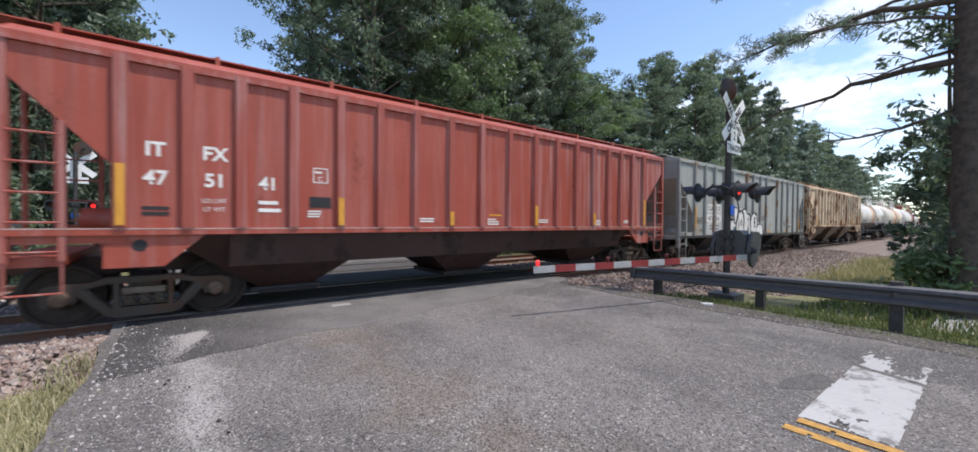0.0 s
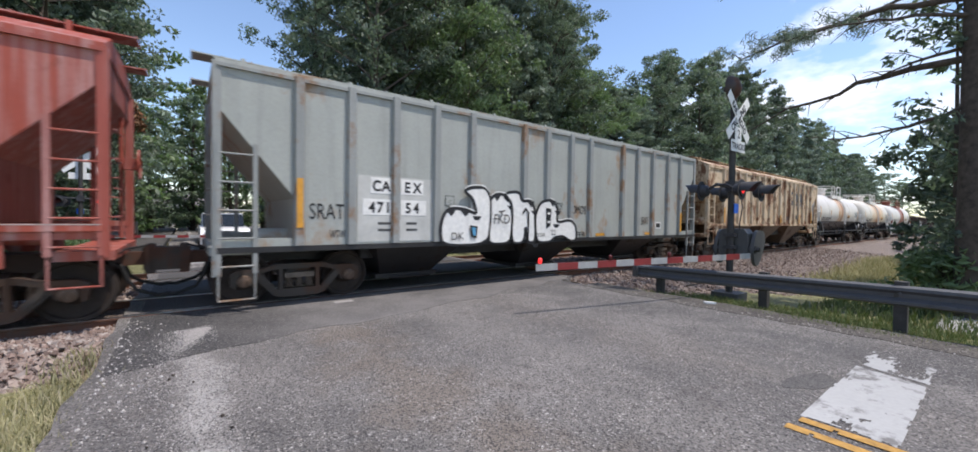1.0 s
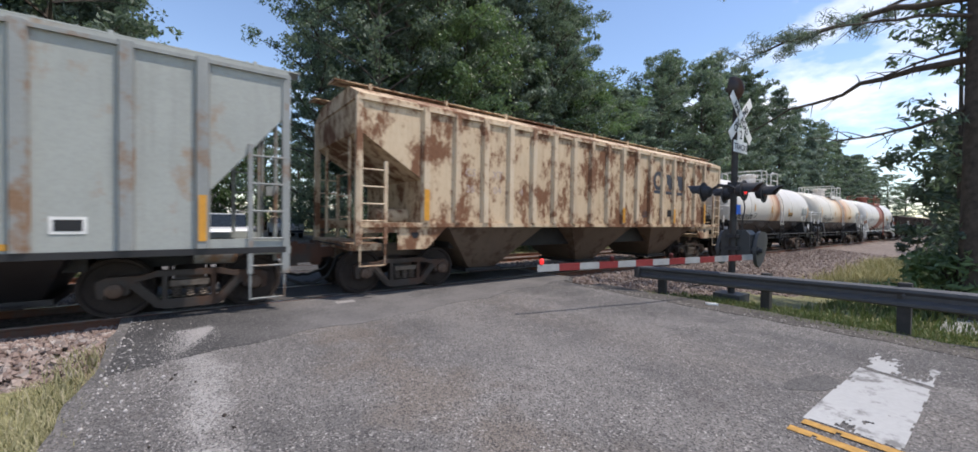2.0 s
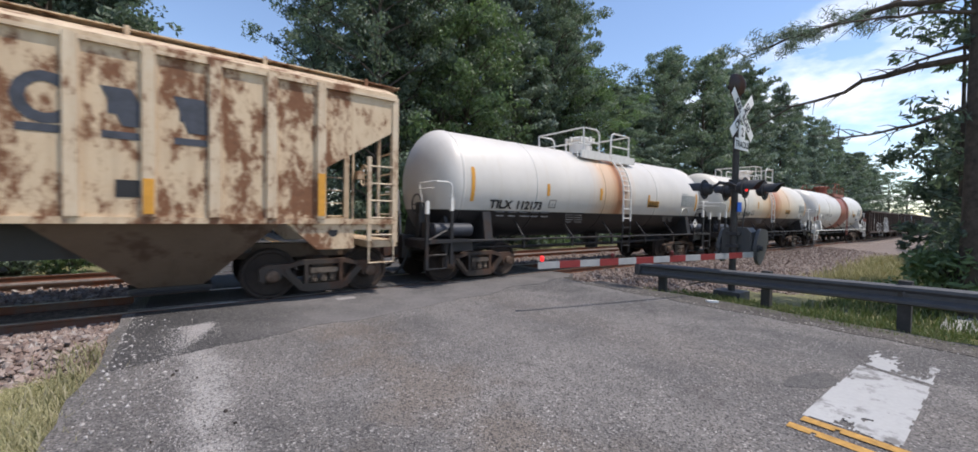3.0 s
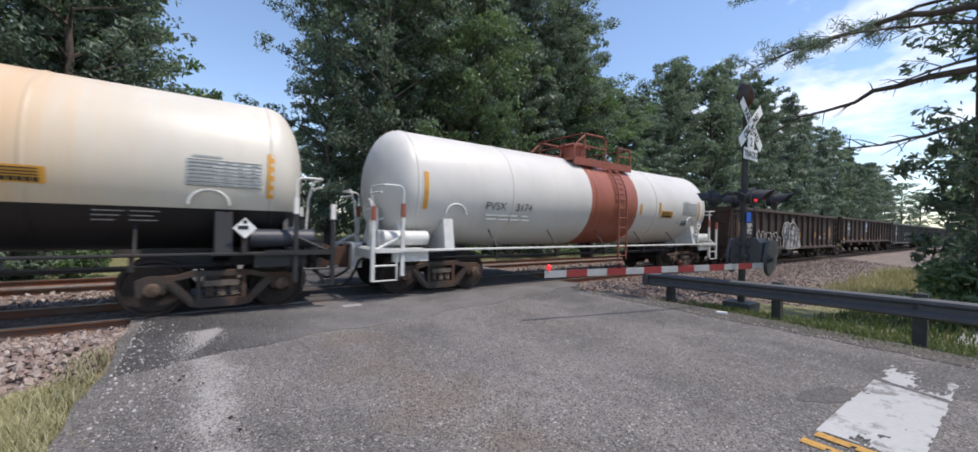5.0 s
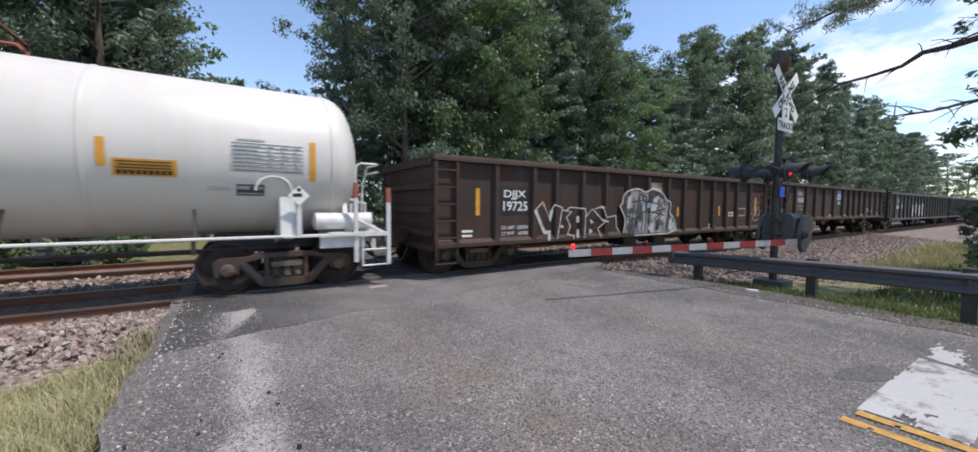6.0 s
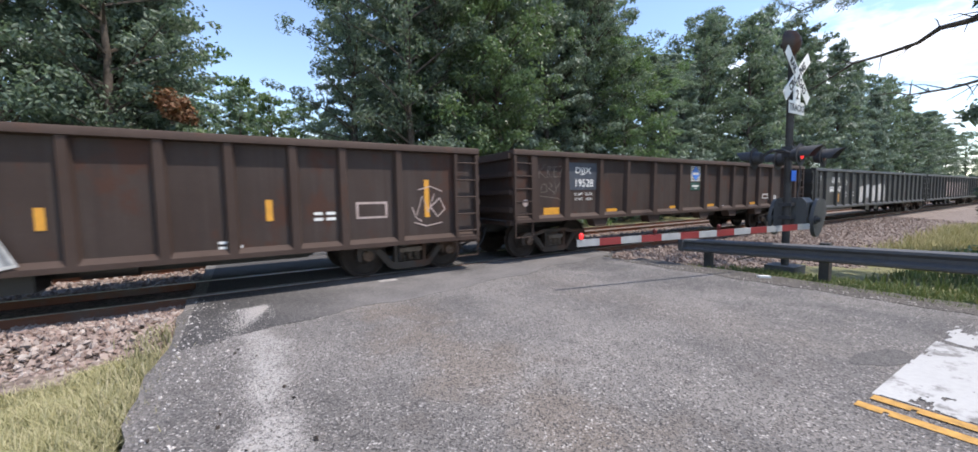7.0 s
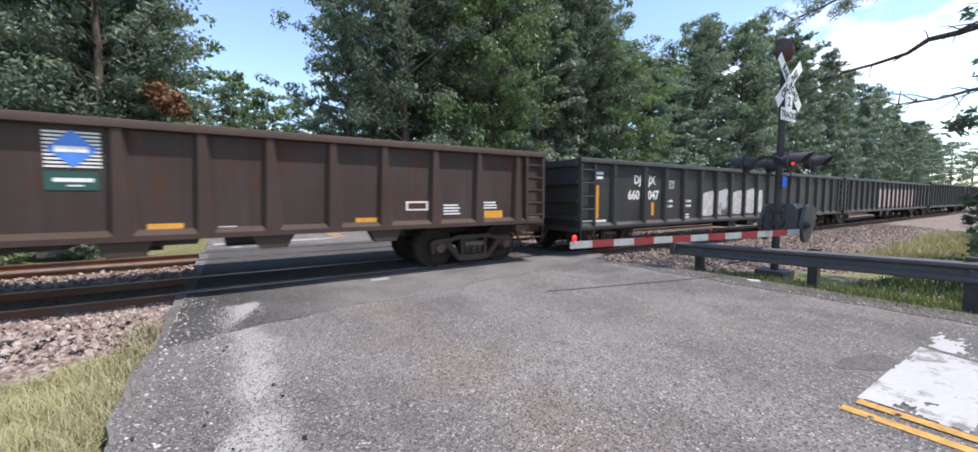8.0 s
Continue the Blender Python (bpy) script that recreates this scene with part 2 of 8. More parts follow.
def flaking(name, base, rust, amount=0.5):
    """Old cream paint: rust breaking through in ragged runs, thicker in some panels than others."""
    m, n, l, p = nodes_of(name)
    v = coords(n, l)
    where = ramp(n, l, noise_tex(n, l, coords(n, l, (0.75, 0.75, 0.6)), 1.0, 3), [(0.36, grey(0)), (0.66, grey(1))])
    rag = noise_tex(n, l, coords(n, l, (1.0, 1.0, 0.55)), 3.4, 12, 0.78)
    add = n.new("ShaderNodeMath"); add.operation = "MULTIPLY_ADD"; add.inputs[1].default_value = 0.16
    l.new(where, add.inputs[0]); l.new(rag, add.inputs[2])
    cut = 0.70 - 0.16 * amount
    mask = ramp(n, l, add.outputs[0], [(cut - 0.05, grey(0)), (cut + 0.03, grey(1))])
    veil = ramp(n, l, add.outputs[0], [(cut - 0.22, grey(0)), (cut, grey(0.5))])
    runs = ramp(n, l, noise_tex(n, l, coords(n, l, (5, 5, 0.3)), 1.4, 6), [(0.48, grey(0)), (0.72, grey(0.45))])
    col = mix(n, l, noise_tex(n, l, v, 1.1, 5), tuple(c * 0.82 for c in base), tuple(min(1, c * 1.16) for c in base))
    col = mix(n, l, veil, col, (0.50, 0.34, 0.20))
    col = mix(n, l, runs, col, (0.34, 0.22, 0.13))
    fine = noise_tex(n, l, v, 9, 8, 0.7)
    col = mix(n, l, mask, col, mix(n, l, fine, tuple(c * 0.55 for c in rust), tuple(min(1, c * 1.8) for c in rust)))
    l.new(col, p.inputs["Base Color"])
    l.new(ramp(n, l, mask, [(0, grey(0.6)), (1, grey(0.9))]), p.inputs["Roughness"])
    bump(n, l, p, rag, 0.2, 0.02)
    return m


def scatter_mat(name, cols, rough=0.8, trans=0.0, broad=None):
    """Small loose pieces, each with a tone of its own."""
    m, n, l, p = nodes_of(name)
    g = n.new("ShaderNodeNewGeometry")
    col = ramp(n, l, g.outputs["Random Per Island"], [(i / max(1, len(cols) - 1), c) for i, c in enumerate(cols)])
    oi = n.new("ShaderNodeObjectInfo")
    hs = n.new("ShaderNodeHueSaturation")
    mr = n.new("ShaderNodeMapRange")
    mr.inputs[3].default_value, mr.inputs[4].default_value = 0.75, 1.25
    l.new(oi.outputs["Random"], mr.inputs[0])
    l.new(mr.outputs[0], hs.inputs["Value"])
    l.new(col, hs.inputs["Color"])
    col = hs.outputs[0]
    l.new(col, p.inputs["Base Color"])
    p.inputs["Roughness"].default_value = rough
    if trans:
        tr, mx, out = n.new("ShaderNodeBsdfTranslucent"), n.new("ShaderNodeMixShader"), n["Material Output"]
        hv = n.new("ShaderNodeMix"); hv.data_type, hv.blend_type = "RGBA", "MULTIPLY"
        hv.inputs[0].default_value = 1.0
        l.new(col, hv.inputs[6]); hv.inputs[7].default_value = (1.05, 1.15, 0.85, 1)
        l.new(hv.outputs[2], tr.inputs["Color"])
        mx.inputs[0].default_value = trans
        l.new(p.outputs[0], mx.inputs[1]); l.new(tr.outputs[0], mx.inputs[2]); l.new(mx.outputs[0], out.inputs["Surface"])
    return m


def glow(name, col, strength):
    m, n, l, p = nodes_of(name)
    p.inputs["Base Color"].default_value = (*col, 1)
    p.inputs["Emission Color"].default_value = (*col, 1)
    p.inputs["Emission Strength"].default_value = strength
    return m


RUST = (0.16, 0.06, 0.03)
M_ASPHALT = asphalt_mat("old_asphalt")
M_DUST = plain("pale_gravel_dust", (0.27, 0.255, 0.245), 0.95, 0, 0.35, 30)
M_SHOULDER = ground_mat("dirt_shoulder", (0.045, 0.04, 0.036), (0.09, 0.08, 0.07), (0.2, 0.18, 0.16), 40, 1.2, 0.4, 0.8)
M_SPRAY = plain("faded_white_spray", (0.46, 0.45, 0.43), 0.7, 0, 0.35, 9)
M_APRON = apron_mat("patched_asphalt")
M_PATCH = ground_mat("dark_asphalt", (0.047, 0.045, 0.046), (0.084, 0.08, 0.08), (0.11, 0.105, 0.10), 90, 0.8, 0.35, 0.3)
M_OLDPATCH = ground_mat("old_repair_asphalt", (0.068, 0.064, 0.063), (0.11, 0.104, 0.1), (0.17, 0.16, 0.15), 80, 0.9, 0.35, 0.4)
M_GRAVELBED = ground_mat("ballast_bed", (0.11, 0.08, 0.066), (0.19, 0.148, 0.122), (0.33, 0.275, 0.24), 22, 0.7, 0.4, 1.0)
M_SOIL = ground_mat("grassy_ground", (0.10, 0.105, 0.04), (0.19, 0.18, 0.075), (0.27, 0.24, 0.13), 18, 0.35, 0.4, 1.0)
M_SAND = ground_mat("pale_gravel", (0.16, 0.16, 0.14), (0.30, 0.30, 0.28), (0.5, 0.5, 0.48), 25, 0.9, 0.4, 0.8)
M_STONE = scatter_mat("ballast_stone", [(0.10, 0.066, 0.053), (0.22, 0.155, 0.13), (0.31, 0.245, 0.21), (0.17, 0.125, 0.108), (0.38, 0.33, 0.295)])
M_PEBBLE = scatter_mat("loose_pebble", [(0.2, 0.185, 0.17), (0.42, 0.39, 0.37), (0.3, 0.28, 0.265)])
M_GRASS = scatter_mat("grass_blade", [(0.224, 0.218, 0.103), (0.370, 0.336, 0.184), (0.291, 0.280, 0.144), (0.515, 0.448, 0.299)], 0.7, 0.25)
M_GRASS2 = scatter_mat("lush_grass_blade", [(0.055, 0.085, 0.025), (0.102, 0.132, 0.043), (0.072, 0.102, 0.034), (0.204, 0.187, 0.085)], 0.7, 0.25)
M_STRAW = scatter_mat("dry_grass_blade", [(0.36, 0.31, 0.15), (0.46, 0.40, 0.22), (0.24, 0.25, 0.10)], 0.8, 0.2)
# Broad leaves and needles lifted and greyed: distant haze is put into their colour.
M_LEAF = scatter_mat("broad_leaf", [(0.080, 0.118, 0.089), (0.140, 0.188, 0.132), (0.186, 0.244, 0.168), (0.109, 0.150, 0.117)], 0.52, 0.45)
M_LEAF2 = scatter_mat("light_leaf", [(0.078, 0.124, 0.053), (0.137, 0.209, 0.086), (0.182, 0.265, 0.125), (0.104, 0.156, 0.081)], 0.45, 0.42)
M_NEEDLE = scatter_mat("pine_needle", [(0.117, 0.160, 0.139), (0.181, 0.238, 0.187), (0.233, 0.294, 0.226), (0.150, 0.197, 0.169)], 0.4, 0.25)
M_DEADLEAF = scatter_mat("dry_leaf", [(0.12, 0.05, 0.025), (0.2, 0.09, 0.04), (0.09, 0.06, 0.03)], 0.7, 0.2)
M_BARK = plain("bark", (0.075, 0.06, 0.048), 0.9, 0, 0.5, 9)
M_RAIL = weathered("rusty_rail", (0.10, 0.055, 0.035), RUST, 0.5, 0.3)
M_RAILTOP = plain("polished_rail_head", (0.5, 0.5, 0.52), 0.28, 1.0, 0.15, 3)
M_TIE = plain("creosoted_tie", (0.04, 0.03, 0.024), 0.9, 0, 0.4, 6)
M_GALV = weathered("galvanised_steel", (0.078, 0.081, 0.088), (0.07, 0.066, 0.066), 0.33, 0.5, 0, 0.7)
M_POST = plain("grey_post", (0.05, 0.047, 0.045), 0.7, 0.3, 0.35, 5)
M_SIGNAL = plain("signal_black", (0.03, 0.03, 0.034), 0.6, 0.0, 0.4, 8)
M_MECH = weathered("mechanism_grey", (0.062, 0.064, 0.066), RUST, 0.33, 0.5)
M_WHITE = plain("white_sheeting", (0.78, 0.78, 0.75), 0.5, 0, 0.06, 4)
M_ARM = plain("gate_white", (0.32, 0.32, 0.315), 0.5, 0, 0.15, 5)
M_BLACKINK = plain("black_lettering", (0.012, 0.012, 0.014), 0.6, 0, 0.2, 5)
M_REDSHEET = plain("red_sheeting", (0.22, 0.024, 0.024), 0.45, 0, 0.12, 5)
M_LAMPRED = glow("red_lamp", (0.9, 0.03, 0.03), 0.7)
M_LENSRED = plain("unlit_red_lens", (0.10, 0.012, 0.012), 0.3, 0, 0.1)
M_BLUE = plain("blue_tag", (0.03, 0.14, 0.6), 0.5, 0, 0.1)
M_STRIPE = weathered("road_white", (0.35, 0.35, 0.345), (0.16, 0.155, 0.15), 0.42, 0.1, 0, 0.7, 3.0)
M_YELLINE = plain("road_yellow", (0.4, 0.22, 0.05), 0.7, 0, 0.3, 14)
M_LETTER = plain("white_stencil", (0.72, 0.71, 0.68), 0.6, 0, 0.12, 9)
M_FADED = plain("faded_stencil", (0.42, 0.33, 0.3), 0.7, 0, 0.25, 9)
M_REFLECT = plain("yellow_reflector", (0.60, 0.28, 0.03), 0.45, 0, 0.15, 7)
M_RED = weathered("oxide_red_paint", (0.31, 0.054, 0.030), (0.19, 0.045, 0.026), 0.34, 0.5, 0.7, faded=(0.0, 3.2))
M_REDRIB = weathered("oxide_red_rib", (0.295, 0.06, 0.04), (0.2, 0.05, 0.03), 0.32, 0.3, 0.5)
M_GREY = weathered("grey_green_paint", (0.325, 0.338, 0.312), (0.32, 0.2, 0.115), 0.37, 0.35, 0.1, 0.55, 0.7)
M_GREYRIB = weathered("grey_rib", (0.25, 0.26, 0.25), (0.24, 0.14, 0.08), 0.42, 0.3)
M_TAN = flaking("rusty_cream_paint", (0.60, 0.475, 0.325), (0.15, 0.068, 0.034), 0.62)
M_TANRIB = flaking("cream_rib", (0.62, 0.51, 0.37), (0.16, 0.075, 0.04), 0.4)
M_BROWN = weathered("brown_gondola_paint", (0.029, 0.015, 0.0102), (0.055, 0.022, 0.013), 0.41, 0.55, 0.04, 0.75, 1.7)
M_BROWNRIB = weathered("brown_gondola_rib", (0.037, 0.019, 0.0125), (0.062, 0.027, 0.0155), 0.36, 0.3, 0, 0.8)
M_BLACKG = weathered("black_gondola_paint", (0.028, 0.027, 0.026), (0.09, 0.05, 0.035), 0.33, 0.5)
M_UNDER = weathered("underframe_black", (0.012, 0.011, 0.012), (0.034, 0.02, 0.014), 0.36, 0.4)
M_DRAFT = weathered("rusty_coupler_steel", (0.03, 0.018, 0.013), (0.08, 0.035, 0.02), 0.5, 0.5)
M_TANKAIR = plain("slate_reservoir_paint", (0.035, 0.038, 0.048), 0.5, 0, 0.3, 6)
M_CYAN = plain("cyan_spray", (0.08, 0.30, 0.50), 0.6, 0, 0.2)
M_SPRAYGREY = weathered("grey_white_spray", (0.42, 0.43, 0.44), (0.09, 0.08, 0.075), 0.48, 0.2, 0, 0.6, 2.2)
M_TRUCK = weathered("cast_truck_steel", (0.030, 0.021, 0.016), (0.075, 0.040, 0.025), 0.45, 0.4)
M_WHEEL = plain("wheel_steel", (0.030, 0.021, 0.017), 0.75, 0.2, 0.4, 7)
M_SPRING = plain("worn_spring_steel", (0.13, 0.105, 0.085), 0.55, 0.4, 0.3, 9)
# Red paint of the chutes and belly, with the underside's shade in its colour.
M_REDSHADED = weathered("shaded_red_chute", (0.034, 0.011, 0.008), (0.022, 0.010, 0.007), 0.4, 0.4)
M_CAP = plain("bearing_cap", (0.12, 0.08, 0.058), 0.6, 0.4, 0.3, 12)
M_RUBBER = plain("black_rubber", (0.012, 0.012, 0.012), 0.7, 0, 0.2)
M_PIPEW = weathered("white_pipe_paint", (0.68, 0.66, 0.62), (0.3, 0.16, 0.08), 0.33, 0.4)
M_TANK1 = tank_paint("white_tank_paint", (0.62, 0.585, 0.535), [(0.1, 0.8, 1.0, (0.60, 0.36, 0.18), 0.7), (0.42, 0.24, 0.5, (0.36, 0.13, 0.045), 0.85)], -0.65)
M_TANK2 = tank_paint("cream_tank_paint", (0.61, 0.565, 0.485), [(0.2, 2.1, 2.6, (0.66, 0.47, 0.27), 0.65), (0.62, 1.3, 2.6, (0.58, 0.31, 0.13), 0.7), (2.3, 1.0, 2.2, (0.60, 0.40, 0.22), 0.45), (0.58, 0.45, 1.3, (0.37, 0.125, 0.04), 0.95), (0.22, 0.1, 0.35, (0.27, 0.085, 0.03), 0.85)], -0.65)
M_TANK3 = tank_paint("white_tank_brown_belt", (0.60, 0.575, 0.535), [], None, (0.58, 1.15))
M_BROWNPIPE = weathered("brown_belt_steel", (0.27, 0.075, 0.045), RUST, 0.35, 0.4)
M_TANKEND = plain("tank_end_white", (0.55, 0.545, 0.52), 0.5, 0, 0.12)
M_GLASS = plain("dark_car_glass", (0.015, 0.018, 0.02), 0.08, 0.0, 0.1)
M_CARWHITE = plain("white_car_paint", (0.7, 0.7, 0.7), 0.3, 0, 0.05)
M_CARGREY = plain("dark_car_paint", (0.05, 0.06, 0.08), 0.3, 0, 0.1)
M_CARBLUE = plain("silver_car_paint", (0.35, 0.37, 0.4), 0.3, 0.3, 0.05)
M_WALL = plain("pale_siding", (0.6, 0.58, 0.54), 0.8, 0, 0.1)
M_ROOF = plain("grey_shingles", (0.14, 0.13, 0.13), 0.9, 0, 0.3, 12)
M_GRAFBLUE = plain("blue_spray", (0.22, 0.30, 0.42), 0.6, 0, 0.3)
M_LOGOBLUE = plain("blue_logo", (0.06, 0.2, 0.6), 0.5, 0, 0.1)
M_LOGOGREEN = plain("green_panel", (0.012, 0.065, 0.052), 0.5, 0, 0.15)
M_DARKBLUE = plain("dark_logo_blue", (0.045, 0.05, 0.065), 0.6, 0, 0.35, 6)
M_FAINT = plain("faint_stencil", (0.09, 0.09, 0.092), 0.7, 0, 0.4, 12)
M_PALEPATCH = plain("pale_grey_patch", (0.47, 0.47, 0.445), 0.6, 0, 0.15, 3)
M_GREYPATCH = plain("grey_patch_paint", (0.34, 0.36, 0.35), 0.6, 0, 0.1)
M_NAVY = plain("navy_panel", (0.05, 0.058, 0.075), 0.6, 0, 0.2)
# ---- geometry helpers ----
class Geo:
    """Collects boxes, prisms, tubes and lathed forms for one mesh."""

    def __init__(self):
        self.v, self.f = [], []

    def add(self, verts, faces):
        k = len(self.v)
        self.v += [tuple(p) for p in verts]
        self.f += [tuple(i + k for i in f) for f in faces]
        return self

    def box(self, x0, x1, y0, y1, z0, z1):
        p = [(x, y, z) for x in (x0, x1) for y in (y0, y1) for z in (z0, z1)]
        return self.add(p, [(0, 1, 3, 2), (4, 6, 7, 5), (0, 4, 5, 1), (2, 3, 7, 6), (0, 2, 6, 4), (1, 5, 7, 3)])

    def prism(self, poly, a, b, axis="y"):
        """A polygon of (x, z), (y, z) or (x, y) pairs, drawn out along y, x or z from a to b."""
        put = {"y": lambda p, s: (p[0], s, p[1]), "x": lambda p, s: (s, p[0], p[1]), "z": lambda p, s: (p[0], p[1], s)}[axis]
        n = len(poly)
        faces = [tuple(range(n)), tuple(range(2 * n - 1, n - 1, -1))]
        faces += [(i, i + n, (i + 1) % n + n, (i + 1) % n) for i in range(n)]
        return self.add([put(p, a) for p in poly] + [put(p, b) for p in poly], faces)

    def tube(self, path, r, n=8, r2=None):
        path = [Vector(p) for p in path]
        verts, faces, m = [], [], len(path)
        side = None
        for i, p in enumerate(path):
            d = (path[min(i + 1, m - 1)] - path[max(i - 1, 0)]).normalized()
            if side is None or abs(side.dot(d)) > 0.95:
                side = d.orthogonal().normalized()
            side = (side - d * side.dot(d)).normalized()
            up = d.cross(side)
            rr = r if r2 is None else r + (r2 - r) * i / (m - 1)
            verts += [p + rr * (math.cos(a) * side + math.sin(a) * up) for a in (2 * math.pi * j / n for j in range(n))]
        for i in range(m - 1):
            faces += [(i * n + j, i * n + (j + 1) % n, (i + 1) * n + (j + 1) % n, (i + 1) * n + j) for j in range(n)]
        faces += [tuple(range(n - 1, -1, -1)), tuple(range((m - 1) * n, m * n))]
        return self.add(verts, faces)

    def lathe(self, prof, origin=(0, 0, 0), axis="y", n=28):
        """Profile of (along, radius) pairs turned round an axis through origin."""
        o = Vector(origin)
        verts, faces, m = [], [], len(prof)
        for s, r in prof:
            for j in range(n):
                a = 2 * math.pi * j / n
                c, d = r * math.cos(a), r * math.sin(a)
                verts.append(o + Vector({"y": (c, s, d), "x": (s, c, d), "z": (c, d, s)}[axis]))
        for i in range(m - 1):
            faces += [(i * n + j, i * n + (j + 1) % n, (i + 1) * n + (j + 1) % n, (i + 1) * n + j) for j in range(n)]
        if prof[0][1] > 1e-4:
            faces.append(tuple(range(n - 1, -1, -1)))
        if prof[-1][1] > 1e-4:
            faces.append(tuple(range((m - 1) * n, m * n)))
        return self.add(verts, faces)

    def mesh(self, name, mat, smooth=35):
        me = bpy.data.meshes.new(name)
        me.from_pydata(self.v, [], self.f)
        bm = bmesh.new()
        bm.from_mesh(me)
        bmesh.ops.recalc_face_normals(bm, faces=bm.faces)
        bm.to_mesh(me)
        bm.free()
        me.materials.append(mat)
        if smooth:
            me.polygons.foreach_set("use_smooth", [True] * len(me.polygons))
            me.set_sharp_from_angle(angle=radians(smooth))
        return me


def part(name, geo, mat, parent=None, label="", smooth=35):
    """One mesh object, under a thing or a part."""
    me = geo.mesh(name, mat, smooth) if isinstance(geo, Geo) else geo
    ob = new(name, me)
    if parent is not None:
        ob.parent = parent
    return tagged(ob, label)


def put(name, me, parent, m, label=""):
    ob = new(name, me)
    ob.parent = parent
    ob.matrix_basis = m
    return tagged(ob, label)


def thing(name, label, category, m=None, group="", kind=""):
    ob = new(name)
    if m is not None:
        ob.matrix_basis = m
    return tagged(ob, label, category, group, kind)


def letters(parent, string, x, z, size, mat, y=-1.62, wide=1.0, bold=0.0, name="lettering", m=None, align="CENTER"):
    """Flat lettering that faces -y, centred on x, its foot at z."""
    cu = bpy.data.curves.new(name, "FONT")
    cu.body, cu.size, cu.align_x, cu.offset, cu.resolution_u = string, size / 0.73, align, bold, 3
    tmp = bpy.data.objects.new(name, cu)
    scene.collection.objects.link(tmp)
    me = bpy.data.meshes.new_from_object(tmp.evaluated_get(bpy.context.evaluated_depsgraph_get()))
    bpy.data.objects.remove(tmp)
    me.materials.clear()
    me.materials.append(mat)
    ob = new(name, me)
    ob.parent = parent
    ob.matrix_basis = (m or pose(x, y, z, 90)) @ Matrix.Diagonal((wide, 1, 1, 1))
    return ob


def bars(geo, x, z, w, rows=2, h=0.05, gap=0.045, y=-1.62, parts=2, seed=1):
    """Writing too small to read: plain bars."""
    rnd = random.Random(seed)
    for r in range(rows):
        x0 = x
        for k in range(parts):
            ww = w / parts * rnd.uniform(0.6, 0.92)
            geo.box(x0, x0 + ww, y, y + 0.004, z - r * (h + gap), z - r * (h + gap) + h)
            x0 += w / parts
    return geo


def soft(pts, times=2):
    """A closed outline with its corners rounded."""
    for _ in range(times):
        out = []
        for (a, b), (c, d) in zip(pts, pts[1:] + pts[:1]):
            out += [(a * 0.8 + c * 0.2, b * 0.8 + d * 0.2), (a * 0.2 + c * 0.8, b * 0.2 + d * 0.8)]
        pts = out
    return pts


def ribbon(geo, pts, w, y):
    """A sprayed stroke in the plane of a car's side: one strip with mitred bends."""
    p = [Vector(q) for q in pts]
    p = [a for k, a in enumerate(p) if k == 0 or (a - p[k - 1]).length > 1e-5]
    if len(p) < 2:
        return geo
    closed = (p[0] - p[-1]).length < 1e-5
    ways = [(b - a).normalized() for a, b in zip(p, p[1:])]
    n, v = len(p), []
    for k, q in enumerate(p):
        before = ways[k - 1] if k else (ways[-1] if closed else ways[0])
        after = ways[k] if k < n - 1 else (ways[0] if closed else ways[-1])
        nb, na = Vector((-before.y, before.x)), Vector((-after.y, after.x))
        m = nb + na
        m = na if m.length < 0.3 else m.normalized()
        m = m * (w / 2) / max(0.55, m.dot(na))
        if not closed and k in (0, n - 1):
            q = q + (after if k else -after) * w * 0.3
        for s, yy in ((1, y), (-1, y), (-1, y + 0.003), (1, y + 0.003)):
            v.append((q.x + s * m.x, yy, q.y + s * m.y))
    f = [(4 * k + a, 4 * k + (a + 1) % 4, 4 * k + 4 + (a + 1) % 4, 4 * k + 4 + a) for k in range(n - 1) for a in range(4)]
    return geo.add(v, f + [(0, 1, 2, 3), (4 * n - 1, 4 * n - 2, 4 * n - 3, 4 * n - 4)])


# ---- ground, road, tracks ----
def sheet(name, x0, x1, y0, y1, nx, ny, height, mat, label="", keep=None):
    """A subdivided ground sheet whose height is a function of x and y."""
    xs, ys = np.linspace(x0, x1, nx), np.linspace(y0, y1, ny)
    v = [(x, y, height(x, y)) for y in ys for x in xs]
    f = []
    for j in range(ny - 1):
        for i in range(nx - 1):
            if keep is None or keep((xs[i] + xs[i + 1]) / 2, (ys[j] + ys[j + 1]) / 2):
                f.append((j * nx + i, j * nx + i + 1, (j + 1) * nx + i + 1, (j + 1) * nx + i))
    me = bpy.data.meshes.new(name)
    me.from_pydata(v, [], f)
    me.materials.append(mat)
    me.polygons.foreach_set("use_smooth", [True] * len(me.polygons))
    return tagged(new(name, me), label, kind="structure")


def wob(x, y, s=1.0, k=0.0):
    return noise.noise(Vector((x * s + k, y * s, 3.7 + k)))


ROAD_L, ROAD_R = -0.8, 7.85


def land(x, y):
    """Height of the open ground: level by the road, a little lower past the verges."""
    d = max(0.0, ROAD_L - x, x - ROAD_R)
    z = -0.10 - 0.05 * min(d, 6) + 0.05 * wob(x, y, 0.5)
    if -4.2 < y < 8.2:
        z -= 0.12
    return z - (0.15 if d == 0 else 0)


